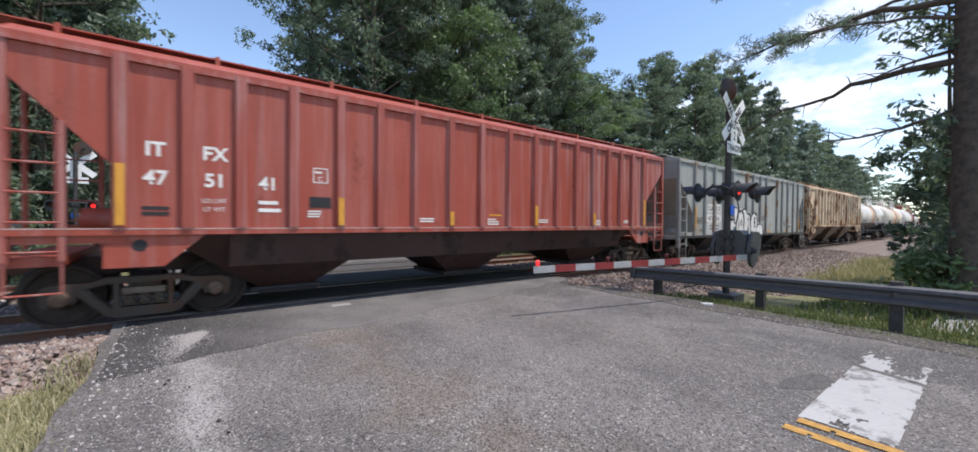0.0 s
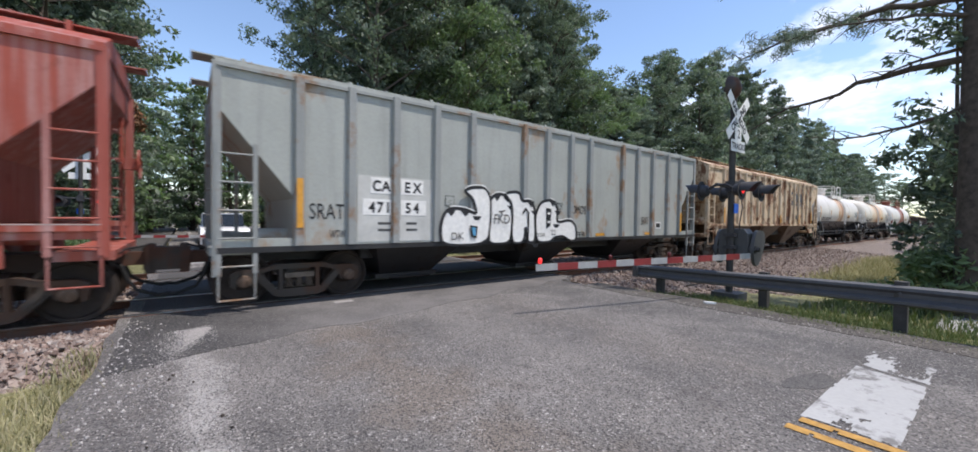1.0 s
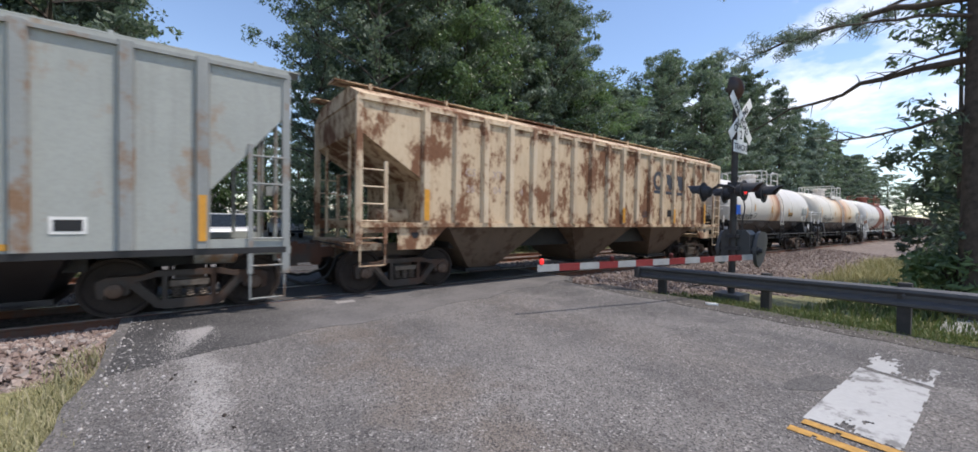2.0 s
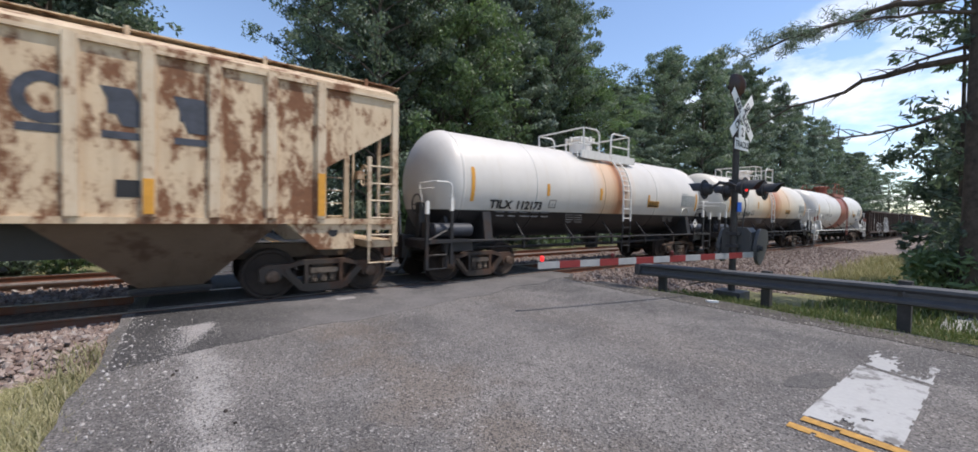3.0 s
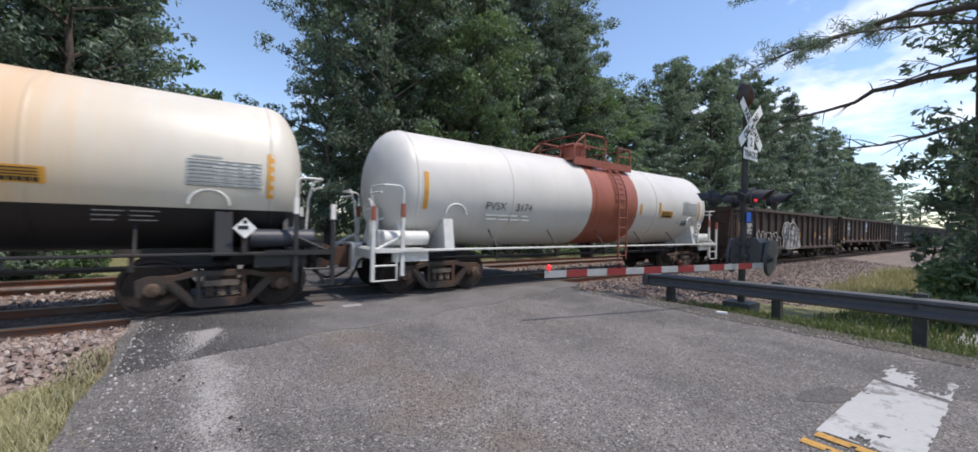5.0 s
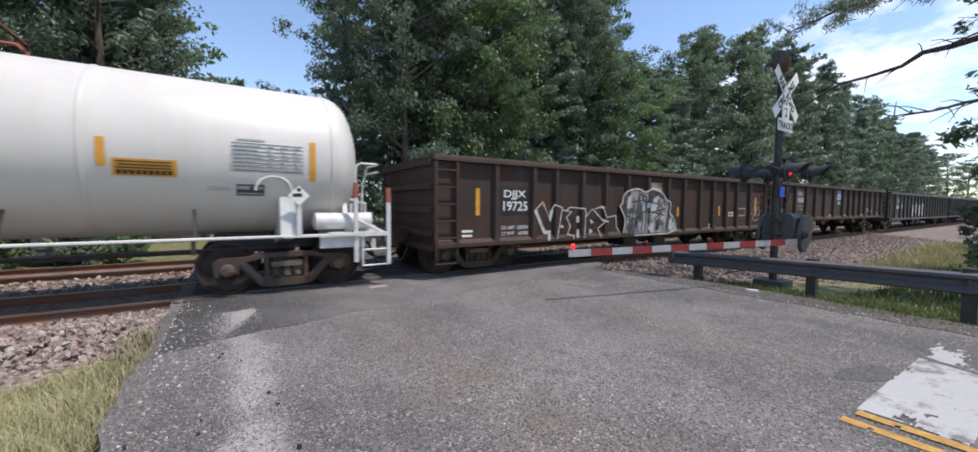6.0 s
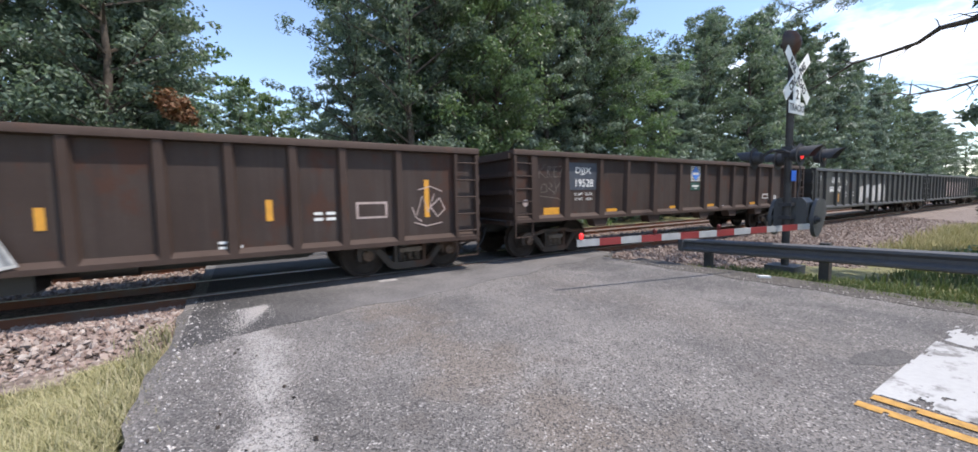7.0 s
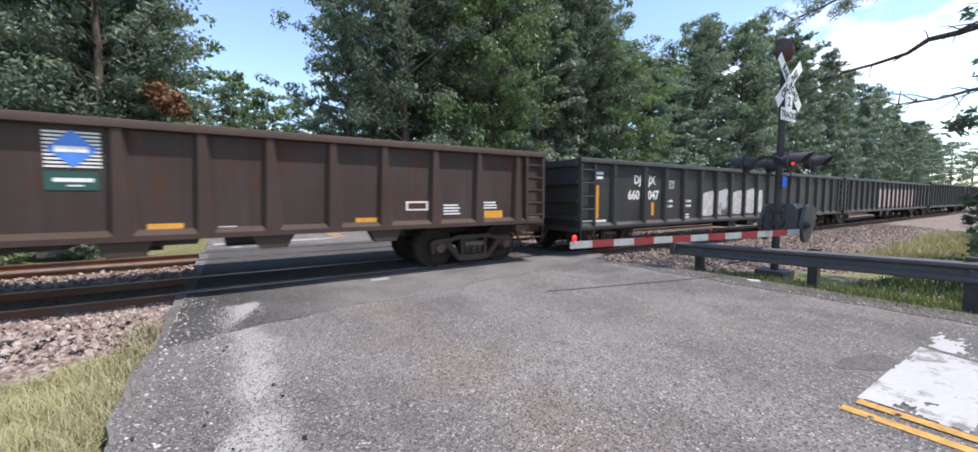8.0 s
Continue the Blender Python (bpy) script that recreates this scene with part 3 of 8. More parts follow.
sheet("ground", -160, 460, -120, 300, 156, 106, lambda x, y: land(x, y) - 0.06, M_SOIL, "grassy ground beside road and tracks")
sheet("ground_near", -9, 30, -24, -1.5, 118, 68, lambda x, y: land(x, y) + (0.05 if ROAD_R + 0.2 < x < 9.6 else 0) + 0.03 * wob(x, y, 2.0), M_SOIL, "grassy verge with bare patches")


def road_sheet():
    """Worn asphalt roadway with crumbling edges, cut out where the rails run."""
    g = Geo()
    spans = [(-40.0, -0.86), (-0.62, 0.62), (0.86, 3.24), (3.48, 4.72), (4.96, 70.0)]
    for a, b in spans:
        n = max(2, int((b - a) / 0.25)) if a > -20 and b < 8 else (160 if a < 0 else 60)
        pts_l, pts_r = [], []
        for i in range(n + 1):
            y = a + (b - a) * i / n
            pts_l.append((ROAD_L + 0.10 * wob(0, y, 1.7) + 0.05 * wob(5, y, 6.0), y))
            pts_r.append((ROAD_R + 0.12 * wob(9, y, 1.3) + 0.06 * wob(2, y, 5.0) + (0.75 if y > -1.8 and y < 6 else 0.0), y))
        for i in range(n):
            q = [pts_l[i], pts_r[i], pts_r[i + 1], pts_l[i + 1]]
            g.prism(q, -0.16, 0.0, "z")
    return g


part("road", road_sheet(), M_ASPHALT, None, "worn grey asphalt road with pale aggregate", 0)
tagged(bpy.data.objects["road"], kind="structure")


def patch(name, pts, mat, z, label):
    ob = part(name, Geo().prism(pts, 0.0005, z, "z"), mat, None, label, 0)
    return tagged(ob, kind="structure")


edge = []
for i in range(60):
    t = i / 59
    x = ROAD_L + 0.12 + t * 8.9
    edge.append((x, -3.72 + 0.5 * min(1.0, t / 0.15) + 1.7 * max(0, t - 0.2) + 0.28 * wob(x, 0, 1.1) + 0.05 * wob(x, 1, 6)))
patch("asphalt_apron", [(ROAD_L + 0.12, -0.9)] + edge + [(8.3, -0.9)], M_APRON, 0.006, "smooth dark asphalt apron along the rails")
edge = [(ROAD_L + 0.1 + 8.6 * i / 39, 5.6 + 0.1 * wob(i, 3, 0.4)) for i in range(40)]
patch("asphalt_apron_far", [(8.3, 4.98)] + edge[::-1] + [(ROAD_L + 0.1, 4.98)], M_PATCH, 0.006, "dark asphalt apron past the second track")
for k, (a, b) in enumerate(((-0.6, 0.6), (0.88, 3.22), (3.5, 4.7))):
    patch("crossing_panel", [(ROAD_L + 0.2, a), (8.3, a), (8.3, b), (ROAD_L + 0.2, b)], M_PATCH, 0.005, "dark asphalt between the rails")
ring = [(5.01 + 0.36 * math.cos(a) * (1 + 0.15 * math.sin(3 * a)), -7.86 + 0.15 * math.sin(a) - 0.08 * math.cos(a)) for a in (k * math.pi / 10 for k in range(20))]
patch("road_repair", ring, M_OLDPATCH, 0.005, "oval dark repair in the road")


def worn_marking(name, x0, x1, y0, y1, mat, wear, label, cell=0.035, z=0.006, seam=False):
    """Road paint worn through to the asphalt in flakes."""
    nx, ny = max(2, int((x1 - x0) / cell)), max(2, int((y1 - y0) / cell))

    def keep(x, y):
        w = 0.5 + 0.5 * noise.fractal(Vector((x * 0.9, y * 3.2, 1.3)), 1.0, 2.0, 5) + 0.26 * noise.noise(Vector((x * 9, y * 30, 4.1)))
        edge_d = min(x - x0, x1 - x, y - y0, y1 - y)
        lim = wear * (1.16 if x > x0 + (x1 - x0) * 0.62 and x1 - x0 > 1 else 0.62) + (0.2 if edge_d < 0.02 and x1 - x0 > 1 else 0)
        if seam and abs((x - 5.95) - (y + 8.3) * 0.35 + 0.03 * wob(x, y, 8)) < 0.05:
            return False
        return w > lim + (0.35 if x1 - x0 > 3 and y < y0 + 0.9 * (x - x1 + 0.62) else 0)
    return sheet(name, x0, x1, y0, y1, nx, ny, lambda x, y: z, mat, label, keep)


worn_marking("stop_line", 4.05, 7.2, -8.60, -8.02, M_STRIPE, 0.50, "worn white stop line flaking off the asphalt", 0.013, seam=True)
worn_marking("yellow_line_1", 3.73, 3.83, -11.5, -8.0, M_YELLINE, 0.2, "yellow centre line", 0.03)
worn_marking("yellow_line_2", 3.93, 4.03, -11.5, -8.04, M_YELLINE, 0.2, "yellow centre line", 0.03, 0.010)
worn_marking("stop_line_far", -0.6, 3.4, 6.9, 7.5, M_STRIPE, 0.25, "white stop line past the tracks", 0.1)
worn_marking("yellow_line_3", 3.45, 3.57, 7.5, 40, M_YELLINE, 0.1, "yellow centre line past the tracks", 0.06)
worn_marking("yellow_line_4", 3.7, 3.82, 7.5, 40, M_YELLINE, 0.1, "yellow centre line past the tracks", 0.06)

worn_marking("gravel_dust_mark", 2.15, 2.5, -1.62, -1.42, M_DUST, 0.55, "pale scrape mark by the rail", 0.02, 0.010)
side = [(7.62 + 0.12 * wob(k * 0.4, 1, 1.1) + 0.05 * wob(k, 3, 2.3), -14 + 0.25 * k) for k in range(46)]
out = [(8.32 + 0.12 * wob(k * 0.5, 7, 1.3), y) for k, (x, y) in enumerate(side)]
patch("dirt_shoulder", side + out[::-1], M_SHOULDER, 0.007, "dark gritty shoulder at the road edge")


def track(yc, k):
    bed = [(yc - 3.0, -0.55), (yc - 1.9, -0.14), (yc + 1.9, -0.14), (yc + 3.0, -0.55)]
    for a, b in ((-120, ROAD_L + 0.05), (8.6, 420)):
        tagged(part("ballast_bed", Geo().prism(bed, a, b, "x"), M_GRAVELBED, None, "stone ballast bed under the track", 0), kind="structure")
    for s in (-1, 1):
        y = yc + s * 0.755
        web = [(y - 0.07, -0.17), (y - 0.07, -0.155), (y - 0.012, -0.13), (y - 0.012, -0.045), (y - 0.036, -0.03), (y - 0.036, -0.004), (y + 0.036, -0.004), (y + 0.036, -0.03), (y + 0.012, -0.045), (y + 0.012, -0.13), (y + 0.07, -0.155), (y + 0.07, -0.17)]
        r = part("rail", Geo().prism(web, -120, 420, "x"), M_RAIL, None, "rust-brown steel rail", 0)
        tagged(r, kind="structure")
        part("rail_head", Geo().box(-120, 420, y - 0.03, y + 0.03, -0.004, 0.002), M_RAILTOP, r, "bright worn running surface", 0)
    me = Geo().box(-0.115, 0.115, yc - 1.3, yc + 1.3, -0.33, -0.165).mesh("tie", M_TIE, 0)
    holder = thing("ties", "dark creosoted wooden ties in the ballast", "railway tie", kind="structure")
    for i in range(50):
        x = ROAD_L - 0.5 - i * 0.5 if i < 20 else 8.9 + (i - 20) * 0.5
        put("tie", me, holder, pose(x, 0, 0, 0, 0, random.uniform(-1, 1)))


track(0.0, 0)
track(4.1, 1)


def stones(name, n, place, size, mat, label, seed):
    """Loose crushed stones, joined."""
    rnd = np.random.default_rng(seed)
    base = np.array([(1, 0, 0), (-1, 0, 0), (0, 1, 0), (0, -1, 0), (0, 0, 1), (0, 0, -1)], float)
    tri = np.array([(0, 2, 4), (2, 1, 4), (1, 3, 4), (3, 0, 4), (2, 0, 5), (1, 2, 5), (3, 1, 5), (0, 3, 5)])
    v, f = [], []
    for i in range(n):
        x, y, z = place(rnd)
        q = Euler(rnd.uniform(0, 6.28, 3)).to_matrix()
        s = size * rnd.uniform(0.6, 1.5) * rnd.uniform(0.55, 1.1, 3)
        p = (base * s * rnd.uniform(0.75, 1.2, (6, 1))) @ np.array(q).T + (x, y, z)
        v.append(p)
        f.append(tri + 6 * i)
    me = bpy.data.meshes.new(name)
    me.from_pydata(np.concatenate(v).tolist(), [], np.concatenate(f).tolist())
    me.materials.append(mat)
    return tagged(new(name, me), label, "gravel", kind="stuff")


def bed_left(r):
    y = r.uniform(-3.5, -1.0)
    x = ROAD_L - 0.05 - r.uniform(0, 1) ** 1.3 * 5.5
    z = -0.14 if y > -1.9 else -0.14 - (-1.9 - y) * 0.16
    return x, y, z + r.uniform(0.0, 0.05) + 0.10 * math.exp(-((y + 2.1) / 0.6) ** 2)


def bed_right(r):
    x = 8.7 + r.uniform(0, 1) ** 1.6 * 26
    y = r.uniform(-6.1, -0.95)
    z = -0.14 if y > -1.9 else -0.14 - (-1.9 - y) * 0.08
    return x, y, z + r.uniform(-0.02, 0.04)


def bed_mid(r):
    x = ROAD_L - r.uniform(0, 6) if r.uniform() < 0.5 else 8.6 + r.uniform(0, 14)
    return x, r.uniform(0.9, 3.2), -0.13 + r.uniform(-0.03, 0.04)


stones("ballast_stones", 7000, bed_left, 0.043, M_STONE, "pinkish crushed stone ballast heaped by the road edge", 1)
stones("ballast_stones", 15000, bed_right, 0.042, M_STONE, "pinkish crushed stone ballast along the track", 2)
stones("ballast_stones", 3000, bed_mid, 0.045, M_STONE, "crushed stone ballast between the tracks", 3)
sheet("ballast_slope", 8.7, 140, -6.3, -2.4, 60, 10, lambda x, y: -0.19 + (y + 2.4) * 0.07 + 0.03 * wob(x, y, 1.5), M_GRAVELBED, "stone ballast shoulder")
sheet("ballast_slope", -30, ROAD_L - 0.02, -3.3, -1.6, 40, 8, lambda x, y: -0.17 + (y + 1.6) * 0.05 + 0.02 * wob(x, y, 2.5), M_GRAVELBED, "stone ballast shoulder")


def pebble_patch(r):
    a = r.normal(0, 0.33, 2)
    if r.uniform() < 0.6:
        x, y = 0.22 - abs(a[0]) * 0.9 + 0.1, -2.65 + 0.9 * a[1] - 0.3 * abs(a[0])
    else:
        x, y = -0.3 + 0.3 * r.normal(), r.uniform(-6.6, -3.2)
    return x, y, 0.006


stones("loose_pebbles", 520, pebble_patch, 0.0062, M_PEBBLE, "pale loose pebbles scattered on the road", 4)
stones("gravel_dust", 5200, lambda r: (lambda a, b: (0.22 - 0.26 * b - a + 0.04 * r.normal(), -2.22 - b + 0.06 * r.normal(), 0.006))(r.exponential(0.10), r.exponential(0.36)), 0.0065, M_PEBBLE, "pale crushed gravel spilt on the asphalt", 15)
stones("gravel_dust", 4200, lambda r: (0.06 + 0.17 * r.normal(), r.uniform(-7.6, -3.2), 0.002), 0.0055, M_PEBBLE, "pale grit strewn in a streak along the road", 16)
stones("loose_pebbles", 260, lambda r: (ROAD_L + 0.1 + r.exponential(0.2), r.uniform(-6.5, -1.2), 0.006), 0.014, M_PEBBLE, "pale loose stones at the road edge", 5)
stones("loose_pebbles", 300, lambda r: (ROAD_R - r.exponential(0.15), r.uniform(-9.5, -2.5), 0.006), 0.012, M_PEBBLE, "pale loose stones at the road edge", 6)
stones("dark_clods", 12, lambda r: (r.normal(-0.1, 0.6), r.uniform(-6.3, -3.3), 0.012), 0.02, M_TIE, "dark clods of dirt on the road", 8)
sheet("pale_gravel", 10.4, 18, -11.5, -8.3, 24, 14, lambda x, y: -0.22 + 0.03 * wob(x, y, 1.2), M_SAND, "pale bare gravel behind the guardrail")


def blades(name, n, place, height, mat, label, seed, width=0.008, lean=0.5):
    """Grass blades, joined: each a bent pair of triangles."""
    r = np.random.default_rng(seed)
    v = np.empty((n, 5, 3))
    for i in range(n):
        x, y, z = place(r)
        a, h = r.uniform(0, 6.28), height * r.uniform(0.4, 1.25)
        d, s = np.array((math.cos(a), math.sin(a), 0)), np.array((-math.sin(a), math.cos(a), 0)) * width * r.uniform(0.7, 1.4)
        b, k = np.array((x, y, z)), lean * h * r.uniform(0.1, 1.2)
        m = b + d * k * 0.35 + (0, 0, h * 0.6)
        v[i] = (b - s, b + s, m + s * 0.7, m - s * 0.7, b + d * k + (0, 0, h))
    f = []
    for i in range(n):
        f += [(5 * i, 5 * i + 1, 5 * i + 2, 5 * i + 3), (5 * i + 3, 5 * i + 2, 5 * i + 4)]
    me = bpy.data.meshes.new(name)
    me.from_pydata(v.reshape(-1, 3).tolist(), [], f)
    me.materials.append(mat)
    return tagged(new(name, me), label, "grass", kind="stuff")


def left_verge(r):
    while True:
        x, y = ROAD_L - 0.02 - abs(r.normal(0, 2.0)), r.uniform(-8.6, -2.9)
        if y < -3.35 - 0.25 * wob(x, 0, 1.5) + 0.5 * max(0, 1.0 + x + 0.8) or r.uniform() < 0.02:
            return x, y, land(x, y) + 0.01


def right_verge(r):
    x, y = r.uniform(ROAD_R + 0.12, 9.7), r.uniform(-13, -3.2)
    if y > -4.6 and r.uniform() < 0.5:
        y -= 4
    return x, y, land(x, y) + 0.03


def right_slope(r):
    x = 14.5 + r.uniform(0, 1) * 14
    y = -6.3 + r.normal(0, 0.5) + 0.04 * (x - 14.5)
    return x, y, land(x, y) - 0.02


blades("verge_grass", 46000, left_verge, 0.10, M_GRASS, "sunlit yellow-green grass on the verge", 11, 0.0022, 1.5)
blades("verge_weeds", 1500, lambda r: (lambda y: (ROAD_L - 0.12 + 0.16 * r.normal(), y, -0.1))(r.uniform(-7.5, -2.3)), 0.13, M_GRASS, "green weeds creeping over the road edge", 17, 0.005, 1.1)
blades("verge_grass", 17000, right_verge, 0.11, M_GRASS2, "short green grass under the guardrail", 12, 0.007, 0.6)
blades("dry_grass", 9000, right_slope, 0.42, M_STRAW, "tall straw-coloured grass on the bank", 13, 0.012, 0.5)
blades("bank_grass", 9000, lambda r: (lambda x, y: (x, y, land(x, y)))(9.8 + 18 * r.uniform(), r.uniform(-9.0, -6.4)), 0.18, M_GRASS2, "rough green grass below the ballast", 14, 0.012, 0.5)
# ---- the freight train: rail level z = 0, track 1 along x, cars move towards -x ----
SPEED, WHEEL_R = 14.5, 0.457


def fitted(parent, string, x0, x1, z0, z1, mat, y, bold=0.0, name="graffiti"):
    """Lettering stretched to fill a field of the car's side."""
    ob = letters(parent, string, 0, 0, 1.0, mat, 0, 1.0, bold, name)
    co = [v.co for v in ob.data.vertices]
    a, b = min(c.x for c in co), max(c.x for c in co)
    c, d = min(c.y for c in co), max(c.y for c in co)
    for v in co:
        v.x, v.y = x0 + (v.x - a) * (x1 - x0) / (b - a), z0 + (v.y - c) * (z1 - z0) / (d - c)
    ob.matrix_basis = pose(0, y, 0, 90)
    return ob


def wheelset_mesh():
    g = Geo()
    for s in (-1, 1):
        prof = [(0.685, 0.08), (0.685, 0.14), (0.70, 0.16), (0.715, 0.36), (0.685, 0.40), (0.675, 0.482), (0.70, 0.484), (0.712, WHEEL_R + 0.004),
                (0.81, WHEEL_R - 0.004), (0.81, 0.405), (0.775, 0.385), (0.765, 0.2), (0.81, 0.15), (0.83, 0.13), (0.83, 0.07)]
        g.lathe([(s * a, r) for a, r in prof], n=28)
    return g.lathe([(-1.12, 0.075), (1.12, 0.075)], n=12).mesh("wheelset", M_WHEEL)


def cap_mesh(s):
    g = Geo()
    if s:
        g.lathe([(s * 1.06, 0.105), (s * 1.14, 0.105), (s * 1.15, 0.09), (s * 1.15, 0.0)], n=18)
        for k in range(3):
            a = k * 2.094
            g.lathe([(s * 1.145, 0.02), (s * 1.17, 0.02), (s * 1.17, 0.0)], (0.055 * math.cos(a), 0, 0.055 * math.sin(a)), n=6)
    return g.mesh("bearing_cap", M_CAP)


def side_frame_mesh(s):
    g = Geo()
    a, b = (s * 0.93, s * 1.07)
    top = [(-1.1, 0.52), (-1.09, 0.6), (-0.98, 0.655), (-0.6, 0.66), (-0.42, 0.72), (0.42, 0.72), (0.6, 0.66), (0.98, 0.655), (1.09, 0.6), (1.1, 0.52), (0.74, 0.52), (0.62, 0.575), (0.4, 0.63), (-0.4, 0.63), (-0.62, 0.575), (-0.74, 0.52)]
    g.prism(top, a, b)
    for k in (-1, 1):
        g.prism([(k * 0.64, 0.6), (k * 0.77, 0.53), (k * 0.42, 0.15), (k * 0.31, 0.2)], a, b)
        g.prism([(k * 0.66, 0.585), (k * 0.72, 0.55), (k * 0.4, 0.19), (k * 0.35, 0.21)], *sorted((s * 1.07, s * 1.095)))
        g.box(*sorted((k * 0.28, k * 0.345)), *sorted((a, b)), 0.24, 0.64)
        g.prism([(k * 0.72, 0.55), (k * 1.1, 0.55), (k * 1.08, 0.36), (k * 1.0, 0.33), (k * 0.99, 0.5), (k * 0.79, 0.5), (k * 0.78, 0.36), (k * 0.73, 0.4)], a, b)
    g.prism([(-0.44, 0.16), (-0.36, 0.27), (0.36, 0.27), (0.44, 0.16), (0.3, 0.12), (-0.3, 0.12)], a, b)
    return g.mesh("side_frame", M_TRUCK)


def springs_mesh(s):
    g = Geo()
    for x in (-0.17, 0.0, 0.17):
        path = []
        for i in range(28):
            t = i / 27
            path.append((x + 0.065 * math.cos(t * 10 * math.pi), s * 1.0 + 0.065 * math.sin(t * 10 * math.pi), 0.28 + 0.19 * t))
        g.tube(path, 0.017, 4)
    return g.box(-0.25, 0.25, s * 1.0 - 0.09, s * 1.0 + 0.09, 0.47, 0.56).mesh("spring_nest", M_SPRING)


def bolster_mesh():
    g = Geo()
    g.prism([(-0.95, 0.5), (-0.95, 0.62), (-0.35, 0.72), (0.35, 0.72), (0.95, 0.62), (0.95, 0.5), (0.3, 0.4), (-0.3, 0.4)], -0.2, 0.2, "x")
    g.lathe([(0.70, 0.2), (0.82, 0.2)], axis="z", n=16)
    for k in (-1, 1):
        g.box(k * 0.5 - 0.04, k * 0.5 + 0.04, -0.75, 0.75, 0.36, 0.46)
    return g.mesh("truck", M_TRUCK)


WHEELSET, CAPS, BOLSTER = wheelset_mesh(), (cap_mesh(-1), cap_mesh(1)), bolster_mesh()
FRAMES, SPRINGS = (side_frame_mesh(-1), side_frame_mesh(1)), (springs_mesh(-1), springs_mesh(1))
AXLES = []


def trucks(car, offset, spread=0.89):
    for s in (-1, 1):
        tr = put("truck", BOLSTER, car, pose(s * offset, 0, 0), "grimy cast steel four-wheel truck")
        for k in (0, 1):
            put("side_frame", FRAMES[k], tr, Matrix())
            put("spring_nest", SPRINGS[k], tr, Matrix())
        for k in (-1, 1):
            w = put("wheelset", WHEELSET, tr, pose(k * spread, 0, WHEEL_R), "rust-brown steel wheels on an axle")
            w.data = WHEELSET
            AXLES.append((w, k * spread))
            for cap in CAPS:
                c = put("bearing_cap", cap, tr, pose(k * spread, 0, WHEEL_R))
                AXLES.append((c, k * spread))


def coupler(car, xe, reach, zc=0.84):
    for s in (-1, 1):
        g = Geo()
        g.box(*sorted((s * (xe - 0.5), s * (reach - 0.22))), -0.11, 0.11, zc - 0.11, zc + 0.11)
        g.prism([(s * (reach - 0.32), -0.14), (s * (reach - 0.1), -0.22), (s * (reach + 0.08), -0.2), (s * (reach + 0.08), -0.06), (s * (reach - 0.05), 0.0), (s * (reach + 0.04), 0.16), (s * (reach - 0.24), 0.2)], zc - 0.2, zc + 0.19, "z")
        g.box(*sorted((s * (reach - 0.3), s * (reach - 0.16))), -0.17, 0.17, zc - 0.26, zc + 0.24)
        c = part("coupler", g, M_DRAFT, car, "rusty knuckle coupler")
        part("uncoupling_lever", Geo().tube([(s * (xe + 0.06), -1.35, zc + 0.02), (s * (xe + 0.08), -1.3, zc + 0.16), (s * (xe + 0.1), -0.4, zc + 0.18), (s * (reach - 0.2), -0.1, zc + 0.24)], 0.02, 6), M_UNDER, car)
        for y, r, drop in ((-0.34, 0.032, 0.62), (0.1, 0.03, 0.5)):
            hose = [(s * (xe - 0.1), y, zc - 0.02), (s * (xe + 0.06), y - 0.02, zc - 0.10), (s * (xe + 0.13), y - 0.02, zc - 0.3), (s * (xe + 0.24), y, zc - drop * 0.8), (s * (reach - 0.1), y + 0.05, zc - drop), (s * (reach + 0.04), y + 0.07, zc - drop * 0.96)]
            part("air_hose", Geo().tube(hose, r, 7), M_RUBBER, c, "black rubber brake hose")


def ladder(car, x0, x1, z0, z1, y, mat, rungs=5, name="ladder", step=True):
    g = Geo()
    for x in (x0, x1):
        g.box(x - 0.035, x + 0.035, y - 0.03, y + 0.03, z0, z1)
    part_ob = part(name, g, mat, car)
    for i in range(rungs):
        z = z0 + 0.12 + (z1 - z0 - 0.3) * i / max(1, rungs - 1)
        part("rung", Geo().tube([(x0, y - 0.02, z), (x1, y - 0.02, z)], 0.016, 6), mat, part_ob)
    if step:
        part("step", Geo().tube([(x0, y, z0 + 0.05), (x0, y, z0 - 0.42), (x1, y, z0 - 0.42), (x1, y, z0 + 0.05)], 0.02, 6), mat, part_ob)
    return part_ob


